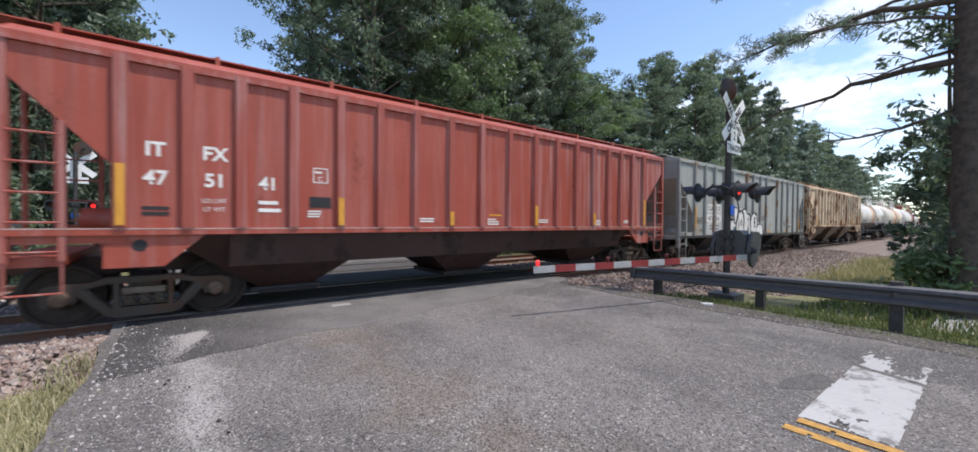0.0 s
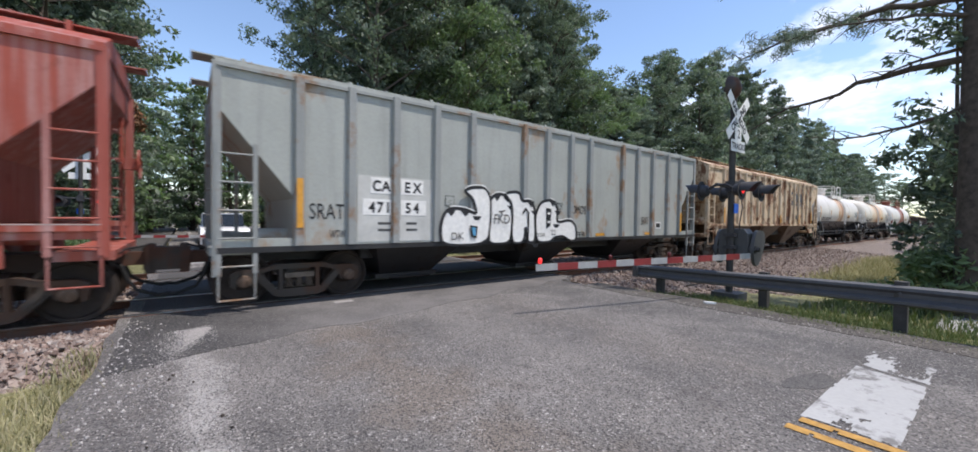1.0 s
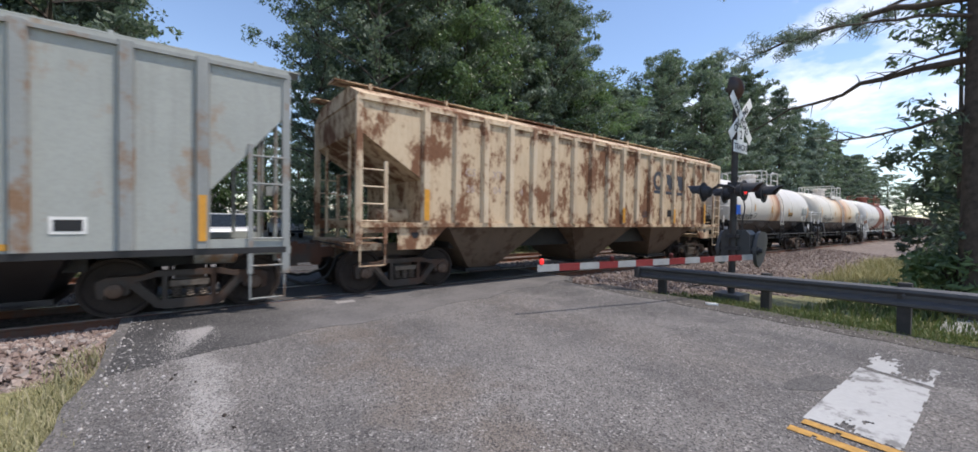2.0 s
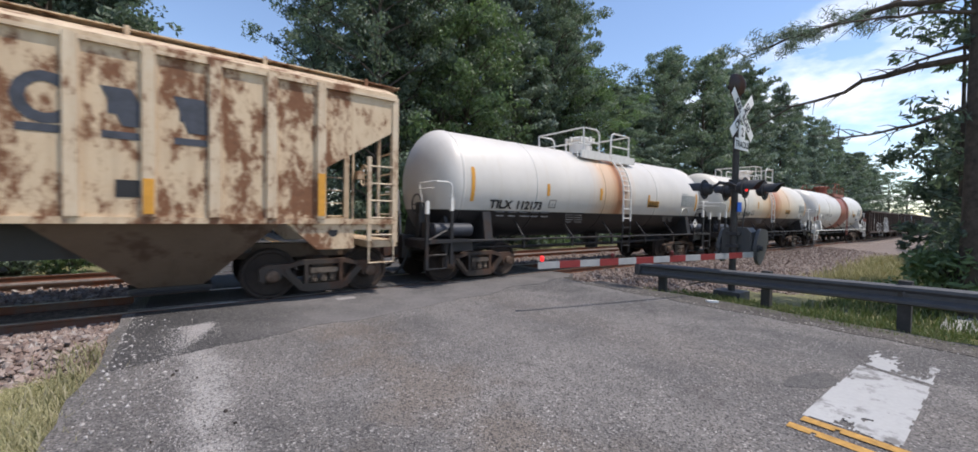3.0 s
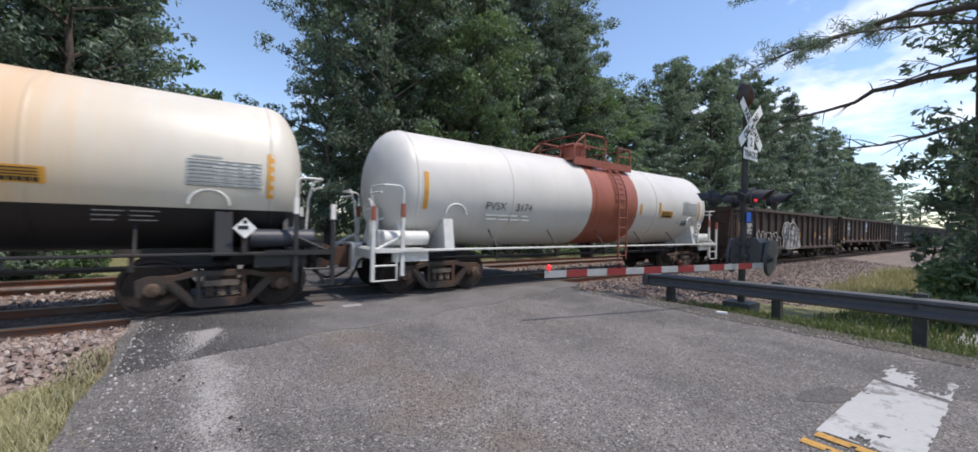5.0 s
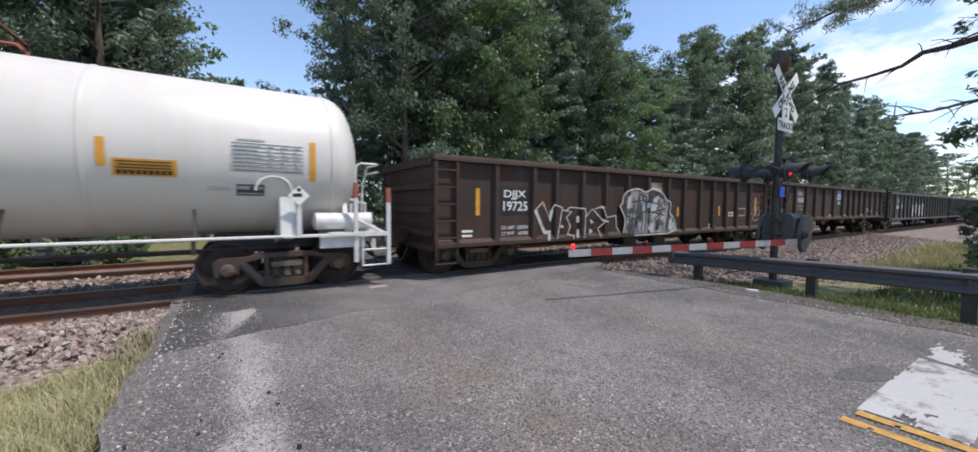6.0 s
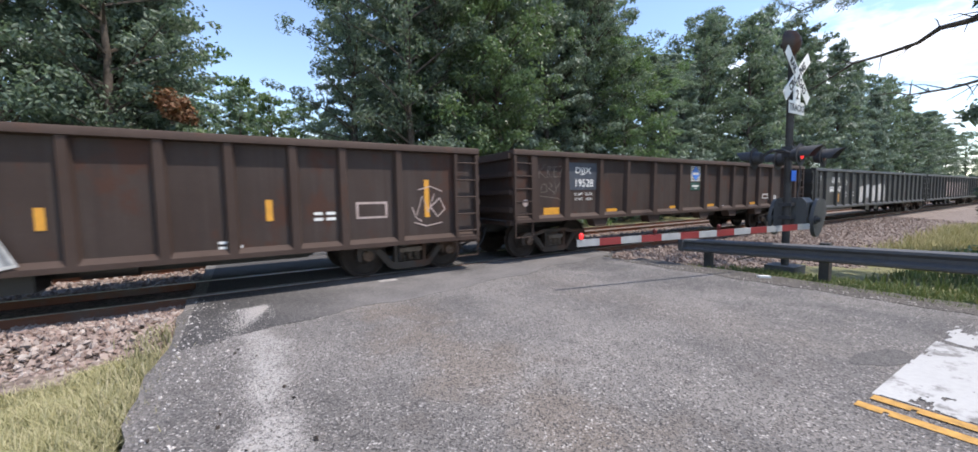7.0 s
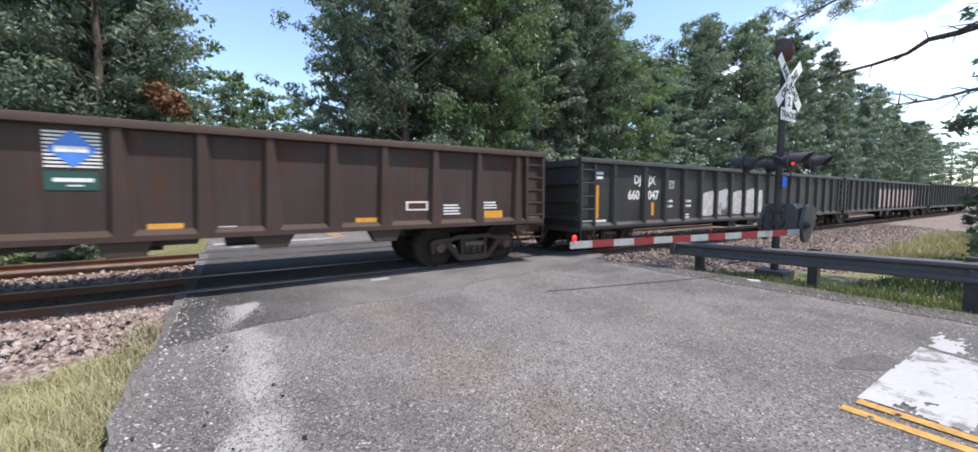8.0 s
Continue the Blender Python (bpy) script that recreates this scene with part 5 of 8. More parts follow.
def tank_car(label, x, half, mat, pipe_mat, end_mat, belt_mat, plat, lad, offset, brown=False):
    car = thing("tank_car", label, "tank car", pose(x, 0, 0), "freight cars of the train")
    prof = []
    for i in range(11):
        a = math.pi / 2 * i / 10
        prof.append((-half + 0.62 * (1 - math.sin(a)), TANK_R * math.cos(a)))
    prof = prof[::-1]
    left = sorted(prof, key=lambda q: q[0])
    right = [(-s, r) for s, r in reversed(left)]
    shell = Geo()
    shell.lathe(left + [(q, TANK_R) for q in (-half * 0.5, 0, half * 0.5)] + right, (0, 0, 0), "x", 56)
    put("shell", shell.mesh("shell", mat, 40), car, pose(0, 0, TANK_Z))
    for q in (-half * 0.52, -half * 0.05, half * 0.42, half - 0.66, -half + 0.66):
        put("weld_seam", Geo().lathe([(q - 0.03, TANK_R), (q - 0.02, TANK_R + 0.012), (q + 0.02, TANK_R + 0.012), (q + 0.03, TANK_R)], (0, 0, 0), "x", 56).mesh("weld_seam", mat, 60), car, pose(0, 0, TANK_Z))
    # manway platform on top
    pz = TANK_Z + TANK_R - 0.28
    g = Geo()
    for s in (-1, 1):
        g.box(plat - 1.4, plat - 0.15, *sorted((s * 0.55, s * 1.0)), pz + 0.12, pz + 0.2)
        g.box(plat + 0.45, plat + 1.4, *sorted((s * 0.55, s * 1.0)), pz + 0.12, pz + 0.2)
        g.box(plat - 1.4, plat + 1.4, *sorted((s * 0.96, s * 1.02)), pz - 0.02, pz + 0.2)
    top = part("platform", g, pipe_mat, car, "grated manway platform")
    for s in (() if brown else (-1, 1)):
        y = s * 0.98
        for a, b, bend in ((plat - 1.28, plat - 0.52, 1), (plat + 1.08, plat + 0.09, -1)):
            hoop = [(a, y, pz), (a, y, pz + 0.9), (b - bend * 0.16, y, pz + 0.9), (b - bend * 0.05, y, pz + 0.85), (b, y, pz + 0.72), (b, y, pz)]
            part("railing_hoop", Geo().tube(hoop, 0.03, 7), pipe_mat, top, "bent pipe safety railing")
            part("mid_rail", Geo().tube([(a, y, pz + 0.48), (b, y, pz + 0.48)], 0.024, 6), pipe_mat, top)
            part("cross_rail", Geo().tube([(a, y, pz + 0.9), (a, 0, pz + 0.9)], 0.024, 6), pipe_mat, top)
            part("toe_board", Geo().box(*sorted((a, b)), *sorted((s * 0.99, s * 1.03)), pz - 0.04, pz + 0.22), pipe_mat, top)
        part("low_hoop", Geo().tube([(plat - 0.92, y, pz), (plat - 0.92, y, pz + 0.33), (plat - 1.0, y, pz + 0.4), (plat - 1.54, y, pz + 0.4), (plat - 1.54, y, pz - 0.02)], 0.026, 7), pipe_mat, top)
        part("cross_rail", Geo().tube([(plat - 1.54, y, pz + 0.4), (plat - 1.54, 0, pz + 0.4)], 0.024, 6), pipe_mat, top)
    g = Geo()
    for s in ((-1, 1) if brown else ()):
        y = s * 0.98
        for a, b in ((plat - 0.95, plat + 0.05), (plat + 0.72, plat + 1.38)):
            h = 0.95 if a < plat else 0.72
            g.tube([(a, y, pz + 0.1), (a, y, pz + h), (b - 0.12, y, pz + h), (b, y, pz + h - 0.12), (b, y, pz + 0.1)], 0.03, 7)
            g.tube([(a, y, pz + 0.1 + h / 2), (b, y, pz + 0.1 + h / 2)], 0.022, 6)
        for xx, h in ((plat - 1.38, 0.55), (plat - 0.95, 0.95), (plat + 1.38, 0.72)):
            g.tube([(xx, -0.98, pz + h), (xx, 0.98, pz + h)], 0.024, 6)
        g.tube([(plat - 0.95, y, pz + 0.9), (plat - 1.38, y, pz + 0.55), (plat - 1.38, y, pz + 0.1)], 0.024, 6)
    if brown:
        part("railing", g, pipe_mat, top, "pipe safety railing")
    part("manway", Geo().lathe([(TANK_Z + TANK_R - 0.1, 0.36), (TANK_Z + TANK_R + 0.42, 0.36), (TANK_Z + TANK_R + 0.43, 0.42), (TANK_Z + TANK_R + 0.5, 0.42), (TANK_Z + TANK_R + 0.55, 0.3), (TANK_Z + TANK_R + 0.55, 0.0)], (plat - 0.3, 0, 0), "z", 24), pipe_mat, top, "round bolted manway dome")
    for k in range(8):
        a = k * math.pi / 4
        part("bolt", Geo().box(plat - 0.33 + 0.45 * math.cos(a), plat - 0.27 + 0.45 * math.cos(a), 0.45 * math.sin(a) - 0.03, 0.45 * math.sin(a) + 0.03, TANK_Z + TANK_R + 0.38, TANK_Z + TANK_R + 0.54), pipe_mat, top)
    # curved ladders down both sides
    for s in (-1, 1):
        g = Geo()
        for q in (lad - 0.2, lad + 0.2):
            path = [(q, s * (TANK_R + 0.09) * math.sin(a), TANK_Z + (TANK_R + 0.09) * math.cos(a)) for a in (0.62 + 0.13 * i for i in range(8))]
            path += [(q, s * (TANK_R + 0.10), 1.75), (q, s * (TANK_R + 0.10), 0.62 if brown else 1.5)]
            g.tube(path, 0.027, 6)
        ld = part("ladder", g, pipe_mat, car, "curved steel side ladder")
        for i in range(9):
            a = 0.7 + 0.115 * i
            if i < 8:
                p = (s * (TANK_R + 0.1) * math.sin(a), TANK_Z + (TANK_R + 0.1) * math.cos(a))
                part("rung", Geo().tube([(lad - 0.2, *p), (lad + 0.2, *p)], 0.016, 6), pipe_mat, ld)
        if not brown:
            part("lower_ladder", Geo().tube([(lad - 0.2, s * (TANK_R + 0.1), 1.5), (lad - 0.2, s * (TANK_R + 0.06), 0.5)], 0.022, 6).tube([(lad + 0.2, s * (TANK_R + 0.1), 1.5), (lad + 0.2, s * (TANK_R + 0.06), 0.5)], 0.022, 6), M_UNDER, ld)
        for z in (2.2, 1.9, 1.6, 1.3, 1.0, 0.72):
            part("rung", Geo().tube([(lad - 0.2, s * (TANK_R + 0.10), z), (lad + 0.2, s * (TANK_R + 0.10), z)], 0.016, 6), pipe_mat if brown or z > 1.5 else M_UNDER, ld)
    # side rails below the shell
    for s in (-1, 1):
        part("side_rail", Geo().tube([(-half + 0.3, s * 1.42, 1.02), (half - 0.3, s * 1.42, 1.02)], 0.026, 7), end_mat, car)
        for i in range(5):
            q = -half * 0.6 + i * half * 0.3
            part("hanger", Geo().box(q - 0.03, q + 0.03, *sorted((s * 1.36, s * 1.42)), 0.78, 1.05).tube([(q, s * 1.0, 1.5), (q + 0.03, s * 1.4, 1.02)], 0.02, 5), M_UNDER, car)
    part("brake_pipe", Geo().tube([(-half + 1.2, -0.9, 0.80), (half - 1.2, -0.9, 0.80)], 0.025, 6).tube([(-half + 1.2, -0.5, 0.72), (half - 1.2, -0.5, 0.72)], 0.025, 6), M_UNDER, car)
    part("bottom_outlet", Geo().lathe([(0.55, 0.16), (0.8, 0.16), (0.82, 0.24), (1.1, 0.24)], (lad, 0, 0), "z", 16).box(lad - 0.35, lad - 0.2, -0.5, -0.3, 0.6, 1.1), M_UNDER, car)
    for s in (-1, 1):
        part("stub_sill", Geo().box(*sorted((s * (offset - 1.1), s * (half + 0.35))), -0.3, 0.3, 0.72, 1.08), M_UNDER, car)
        part("saddle", Geo().prism([(-1.3, 1.7), (-1.42, 1.05), (-0.4, 0.82), (0.4, 0.82), (1.42, 1.05), (1.3, 1.7), (0.6, 1.2), (-0.6, 1.2)], s * offset - 0.12, s * offset + 0.12, "x"), end_mat if brown else M_UNDER, car)
        part("end_platform", Geo().box(*sorted((s * (half - 0.75), s * (half + 0.3))), -1.48, 1.48, 0.98, 1.06), end_mat, car)
        part("striker", Geo().box(*sorted((s * (half + 0.2), s * (half + 0.42))), -0.36, 0.36, 0.58, 1.12).box(*sorted((s * (half + 0.3), s * (half + 0.36))), -1.45, 1.45, 0.86, 1.04), M_UNDER if not brown else end_mat, car)
        x0, x1, x2 = s * (half - 0.28), s * (half + 0.12), s * (half + 0.34)
        for y in (-1.43, 1.43):
            k = -1 if y < 0 else 1
            lo = end_mat if brown else M_UNDER
            post = part("rail_post", Geo().box(x0 - 0.036, x0 + 0.036, y - 0.03, y + 0.03, 0.5, 1.72), lo, car, "black steel rail post")
            part("post_cap", Geo().box(x0 - 0.038, x0 + 0.038, y - 0.034, y + 0.034, 1.70, 1.98), pipe_mat, post, "white painted post top")
            rail = [(x0, y, 1.9), (x0, y, 2.24), (x0 + s * 0.03, y, 2.31), (x0 + s * 0.1, y, 2.34), (x1, y, 2.34), (x1 + s * 0.03, y - k * 0.08, 2.34), (x1 + s * 0.03, k * 0.72, 2.34), (x1 + s * 0.02, k * 0.66, 2.28), (x1 - s * 0.05, k * 0.64, 2.0), (x1 - s * 0.1, k * 0.6, 1.1)]
            part("handrail", Geo().tube(rail, 0.021, 7).tube([(x1 + s * 0.03, y - k * 0.1, 2.2), (x1 + s * 0.03, k * 0.66, 2.2)], 0.02, 6), end_mat if brown else pipe_mat, car, "bent white pipe handrail")
            out = part("end_post", Geo().box(x2 - 0.036, x2 + 0.036, y - 0.03, y + 0.03, 0.42, 1.66), lo, car, "black end post")
            part("post_cap", Geo().box(x2 - 0.04, x2 + 0.04, y - 0.035, y + 0.035, 1.62, 1.9), pipe_mat, out, "white painted post top")
            part("step", Geo().tube([(x2, y, 1.0), (x2, y, 0.42), (x2 - s * 0.5, y, 0.42), (x2 - s * 0.5, y, 1.0)], 0.024, 6).tube([(x2, y, 0.72), (x2 - s * 0.5, y, 0.72)], 0.02, 6), lo, car)
            part("end_gear", Geo().box(*sorted((s * (half - 0.9), s * (half - 0.1))), *sorted((y - k * 0.05, y - k * 0.12)), 0.78, 1.0).tube([(x0, y - k * 0.06, 1.3), (x2, y - k * 0.06, 1.0)], 0.03, 6), lo, car)
        part("platform_edge", Geo().box(*sorted((s * (half - 1.5), s * (half - 0.25))), -1.492, -1.482, 1.0, 1.035), end_mat, car)
        part("bracing", Geo().prism([(-1.2, 1.06), (-0.9, 1.75), (0.9, 1.75), (1.2, 1.06)], *sorted((s * (half - 0.42), s * (half - 0.34))), "x").tube([(s * (half + 0.1), -0.6, 1.06), (s * (half + 0.12), -0.6, 1.6), (s * (half - 0.3), -0.6, 1.7)], 0.035, 6).box(*sorted((s * (half - 0.1), s * (half + 0.12))), -1.1, -0.75, 1.06, 1.42), M_UNDER if not brown else end_mat, car)
        part("reservoir", Geo().lathe([(-0.55, 0.0), (-0.5, 0.16), (0.5, 0.16), (0.55, 0.0)], (s * (half - 0.45), -1.15, 1.26), "x", 16), end_mat if brown else M_TANKAIR, car)
        if s < 0:
            continue
        xp, zp = (half - 1.25, 1.72) if brown else (half - 1.05, 1.44)
        dm = [(xp + dx, zp + dz) for dx, dz in ((-0.17, 0.0), (0, 0.17), (0.17, 0.0), (0, -0.17))]
        pl = part("placard", Geo().prism(dm, -1.5, -1.485), M_LETTER, car, "white diamond hazard placard")
        part("placard_mark", bars(Geo(), xp - 0.1, zp - 0.02, 0.22, 1, 0.06, 0.03, -1.504, 1, 4), M_BLACKINK, pl)
        part("placard_symbol", Geo().box(xp - 0.03, xp + 0.03, -1.503, -1.5, zp + 0.07, zp + 0.13), M_BLACKINK, pl)
        part("placard_post", Geo().box(xp - 0.04, xp + 0.04, -1.484, -1.45, 1.0, zp - 0.05), end_mat, car)
        arch_at = [(q * (offset - 0.2)) for q in ((-1, 1) if brown else (1,))]
    for q in arch_at:
        arch = [(q + 0.27 * math.cos(a), -1.33, 1.80 + 0.24 * math.sin(a)) for a in (k * math.pi / 10 for k in range(11))]
        part("pad_bead", Geo().tube(arch, 0.022, 6), M_TANKEND, car)
    wheel = [(-half - 0.15, -0.55 + 0.24 * math.cos(a), 1.85 + 0.24 * math.sin(a)) for a in (k * math.pi / 9 for k in range(19))]
    part("brake_wheel", Geo().tube(wheel, 0.018, 6).tube([(-half - 0.15, -0.79, 1.85), (-half - 0.15, -0.31, 1.85)], 0.014, 5).box(-half - 0.13, -half + 0.05, -0.65, -0.45, 1.05, 1.9), end_mat, car)
    trucks(car, offset)
    coupler(car, half + 0.2, half + 0.72)
    return car


def on_shell(z):
    """How far out the shell stands at height z."""
    return -math.sqrt(max(0.05, TANK_R ** 2 - (z - TANK_Z) ** 2))


def shell_letters(car, string, x, z, size, mat, wide=1.0, bold=0.0, gap=0.03):
    y, zc = on_shell(z + size / 2), z + size / 2
    tilt = math.degrees(math.asin((zc - TANK_Z) / TANK_R))
    m = pose(x, y - gap * math.cos(radians(tilt)), zc - 0.0, 90 - tilt) @ Matrix.Translation((0, -size / 2, 0))
    return letters(car, string, 0, 0, size, mat, 0, wide, bold, m=m)


def shell_strip(car, x0, x1, z0, z1, mat, name="reflector", label="", n=5):
    """A decal that follows the curve of the shell."""
    v, f = [], []
    for i in range(n + 1):
        z = z0 + (z1 - z0) * i / n
        a = math.asin(max(-1, min(1, (z - TANK_Z) / TANK_R)))
        for r in (TANK_R + 0.006, TANK_R + 0.012):
            v += [(x0, -r * math.cos(a), TANK_Z + r * math.sin(a)), (x1, -r * math.cos(a), TANK_Z + r * math.sin(a))]
        if i:
            k = 4 * i
            f += [(k - 2, k - 1, k + 3, k + 2), (k - 4, k - 3, k + 1, k), (k - 4, k, k + 2, k - 2), (k - 3, k - 1, k + 3, k + 1)]
    f += [(0, 1, 3, 2), (4 * n, 4 * n + 1, 4 * n + 3, 4 * n + 2)]
    return part(name, Geo().add(v, f), mat, car, label)


def notice(car, x0, x1, z0, z1):
    """Yellow emergency panel: three fine lines over a row of heavy marks."""
    shell_strip(car, x0, x1, z0, z1, M_REFLECT, "notice_panel", "yellow emergency notice panel")
    h, w = z1 - z0, x1 - x0
    for k, q in enumerate((0.8, 0.6, 0.42)):
        shell_strip(car, x0 + 0.04 + 0.03 * (k % 2), x1 - 0.06, z0 + q * h, z0 + (q + 0.07) * h, M_BLACKINK, "notice_line", "", 1).location.y = -0.008
    for k in range(9):
        a = x0 + 0.04 + k * (w - 0.08) / 9
        shell_strip(car, a, a + (w - 0.08) / 12, z0 + 0.08 * h, z0 + 0.33 * h, M_BLACKINK, "notice_mark", "", 1).location.y = -0.008


def data_table(car, x0, x1, z0, z1):
    """Ruled table of test dates, its writing too small to read."""
    shell_strip(car, x0, x1, z0, z1, M_TANKEND, "data_table", "ruled white table of test dates")
    n, w = 7, x1 - x0
    step = (z1 - z0) / n
    for k in range(n + 1):
        shell_strip(car, x0 + 0.01, x1 - 0.01, z0 + k * step - 0.003, z0 + k * step + 0.004, M_MECH, "table_rule", "", 1).location.y = -0.008
    for k in range(n):
        for a, b in ((0.03, 0.4), (0.48, 0.58), (0.67, 0.77), (0.85, 0.95)):
            shell_strip(car, x0 + a * w, x0 + (b - 0.03 * (k % 3)) * w, z0 + (k + 0.3) * step, z0 + (k + 0.65) * step, M_GREYPATCH, "data_line", "", 1).location.y = -0.008
    shell_strip(car, x0 + 0.08 * w, x0 + 0.45 * w, z1 + 0.05, z1 + 0.075, M_GREYPATCH, "data_line", "", 1)


def tank_marks(car, half, initials, number, tx, strips=None):
    shell_letters(car, initials, tx - 0.04, 1.79, 0.225, M_BLACKINK, 1.12, 0.01)
    shell_letters(car, number, tx + 0.92, 1.79, 0.225, M_BLACKINK, 1.02, 0.01)
    g = Geo()
    if number == "112310":
        for string, z in (("LD LMT 202300 LB 92080 KG", 1.665), ("LT  WT   60100 LB 27250 KG", 1.535)):
            shell_letters(car, string, tx + 0.6, z, 0.085, M_GREYPATCH, 1.0, 0.002)
    else:
        bars(g, tx - 0.12, 1.7, 1.95, 2, 0.035, 0.07, on_shell(1.6) - 0.10, 5, 3)
    bars(g, tx + 2.4, 1.66, 0.8, 4, 0.018, 0.05, on_shell(1.6) - 0.12, 2, 5)
    bars(g, 3.2, 1.66, 0.8, 3, 0.018, 0.05, on_shell(1.6) - 0.12, 2, 6)
    part("stencils", g, M_FAINT, car, "small faded stencilled data lines")
    spots = [(x, 2.2 if abs(x) < 4 else 1.95, 2.5 if abs(x) < 4 else 2.7) for x in strips or ()]
    for x, a, b in spots or ((-half + 0.9, 1.95, 2.75), (tx + 1.57, 2.18, 2.5), (-0.55, 2.15, 2.5), (2.1, 2.1, 2.42), (half - 0.75, 1.95, 2.6)):
        shell_strip(car, x - 0.05, x + 0.05, a, b, M_REFLECT)
    notice(car, 2.05, 2.78, 2.0, 2.22)
    data_table(car, half - 1.9, half - 0.88, 2.1, 2.5)
    shell_letters(car, "C", tx + 1.79, 1.9, 0.08, M_BLACKINK)
    for x0, x1, z0, z1 in ((1.66, 1.92, 2.06, 2.075), (1.66, 1.92, 1.86, 1.875), (1.66, 1.675, 1.86, 2.075), (1.905, 1.92, 1.86, 2.075)):
        shell_strip(car, tx + x0, tx + x1, z0, z1, M_BLACKINK, "data_box", "", 1)


tank_a = tank_car("white tank car with black belly and rust stain below its dome", 54.15, 6.25, M_TANK1, M_PIPEW, M_UNDER, None, 0.3, 0.66, 4.9)
tank_marks(tank_a, 6.25, "TILX", "112173", -4.42)
tank_b = tank_car("cream tank car with black belly, broad orange rust streaks", 68.05, 6.08, M_TANK2, M_PIPEW, M_UNDER, None, -0.05, -0.22, 4.75)
tank_marks(tank_b, 6.15, "TILX", "112310", -4.25, (-5.25, -1.95, 5.4))
fitted(tank_b, "SHAW", -4.95, -4.5, 2.0, 2.2, M_BLACKINK, -1.42)
tank_c = tank_car("white tank car with brown-red belt round its middle", 82.4, 6.83, M_TANK3, M_BROWNPIPE, M_TANKEND, None, 0.42, 0.8, 5.42, True)
shell_letters(tank_c, "PVSX", -4.1, 1.95, 0.2, M_BLACKINK)
shell_letters(tank_c, "3174", -3.2, 1.95, 0.2, M_BLACKINK)
part("stencils", bars(Geo(), -4.4, 1.8, 1.5, 2, 0.045, 0.05, -1.32, 4, 2), M_GREYPATCH, tank_c)
for x, a, b in ((-6.0, 1.9, 2.7), (1.95, 2.05, 2.4), (3.09, 2.1, 2.5), (5.83, 1.98, 2.66)):
    shell_strip(tank_c, x - 0.05, x + 0.05, a, b, M_REFLECT)
notice(tank_c, 3.2, 3.93, 1.98, 2.22)
data_table(tank_c, 4.62, 5.68, 2.12, 2.56)
shell_strip(tank_c, 4.68, 5.08, 1.72, 1.9, M_NAVY, "data_panel")
for x0, x1, z in ((4.7, 4.87, 1.82), (4.92, 4.98, 1.82), (5.0, 5.05, 1.82), (4.7, 5.06, 1.74)):
    shell_strip(tank_c, x0, x1, z, z + 0.05 if z > 1.8 else z + 0.02, M_GREYPATCH, "panel_mark", "", 1).location.y = -0.008
shell_strip(tank_c, 4.3, 4.6, 1.8, 1.815, M_GREYPATCH, "data_line", "", 1)
shell_strip(tank_c, 4.3, 4.58, 1.84, 1.855, M_GREYPATCH, "data_line", "", 1)


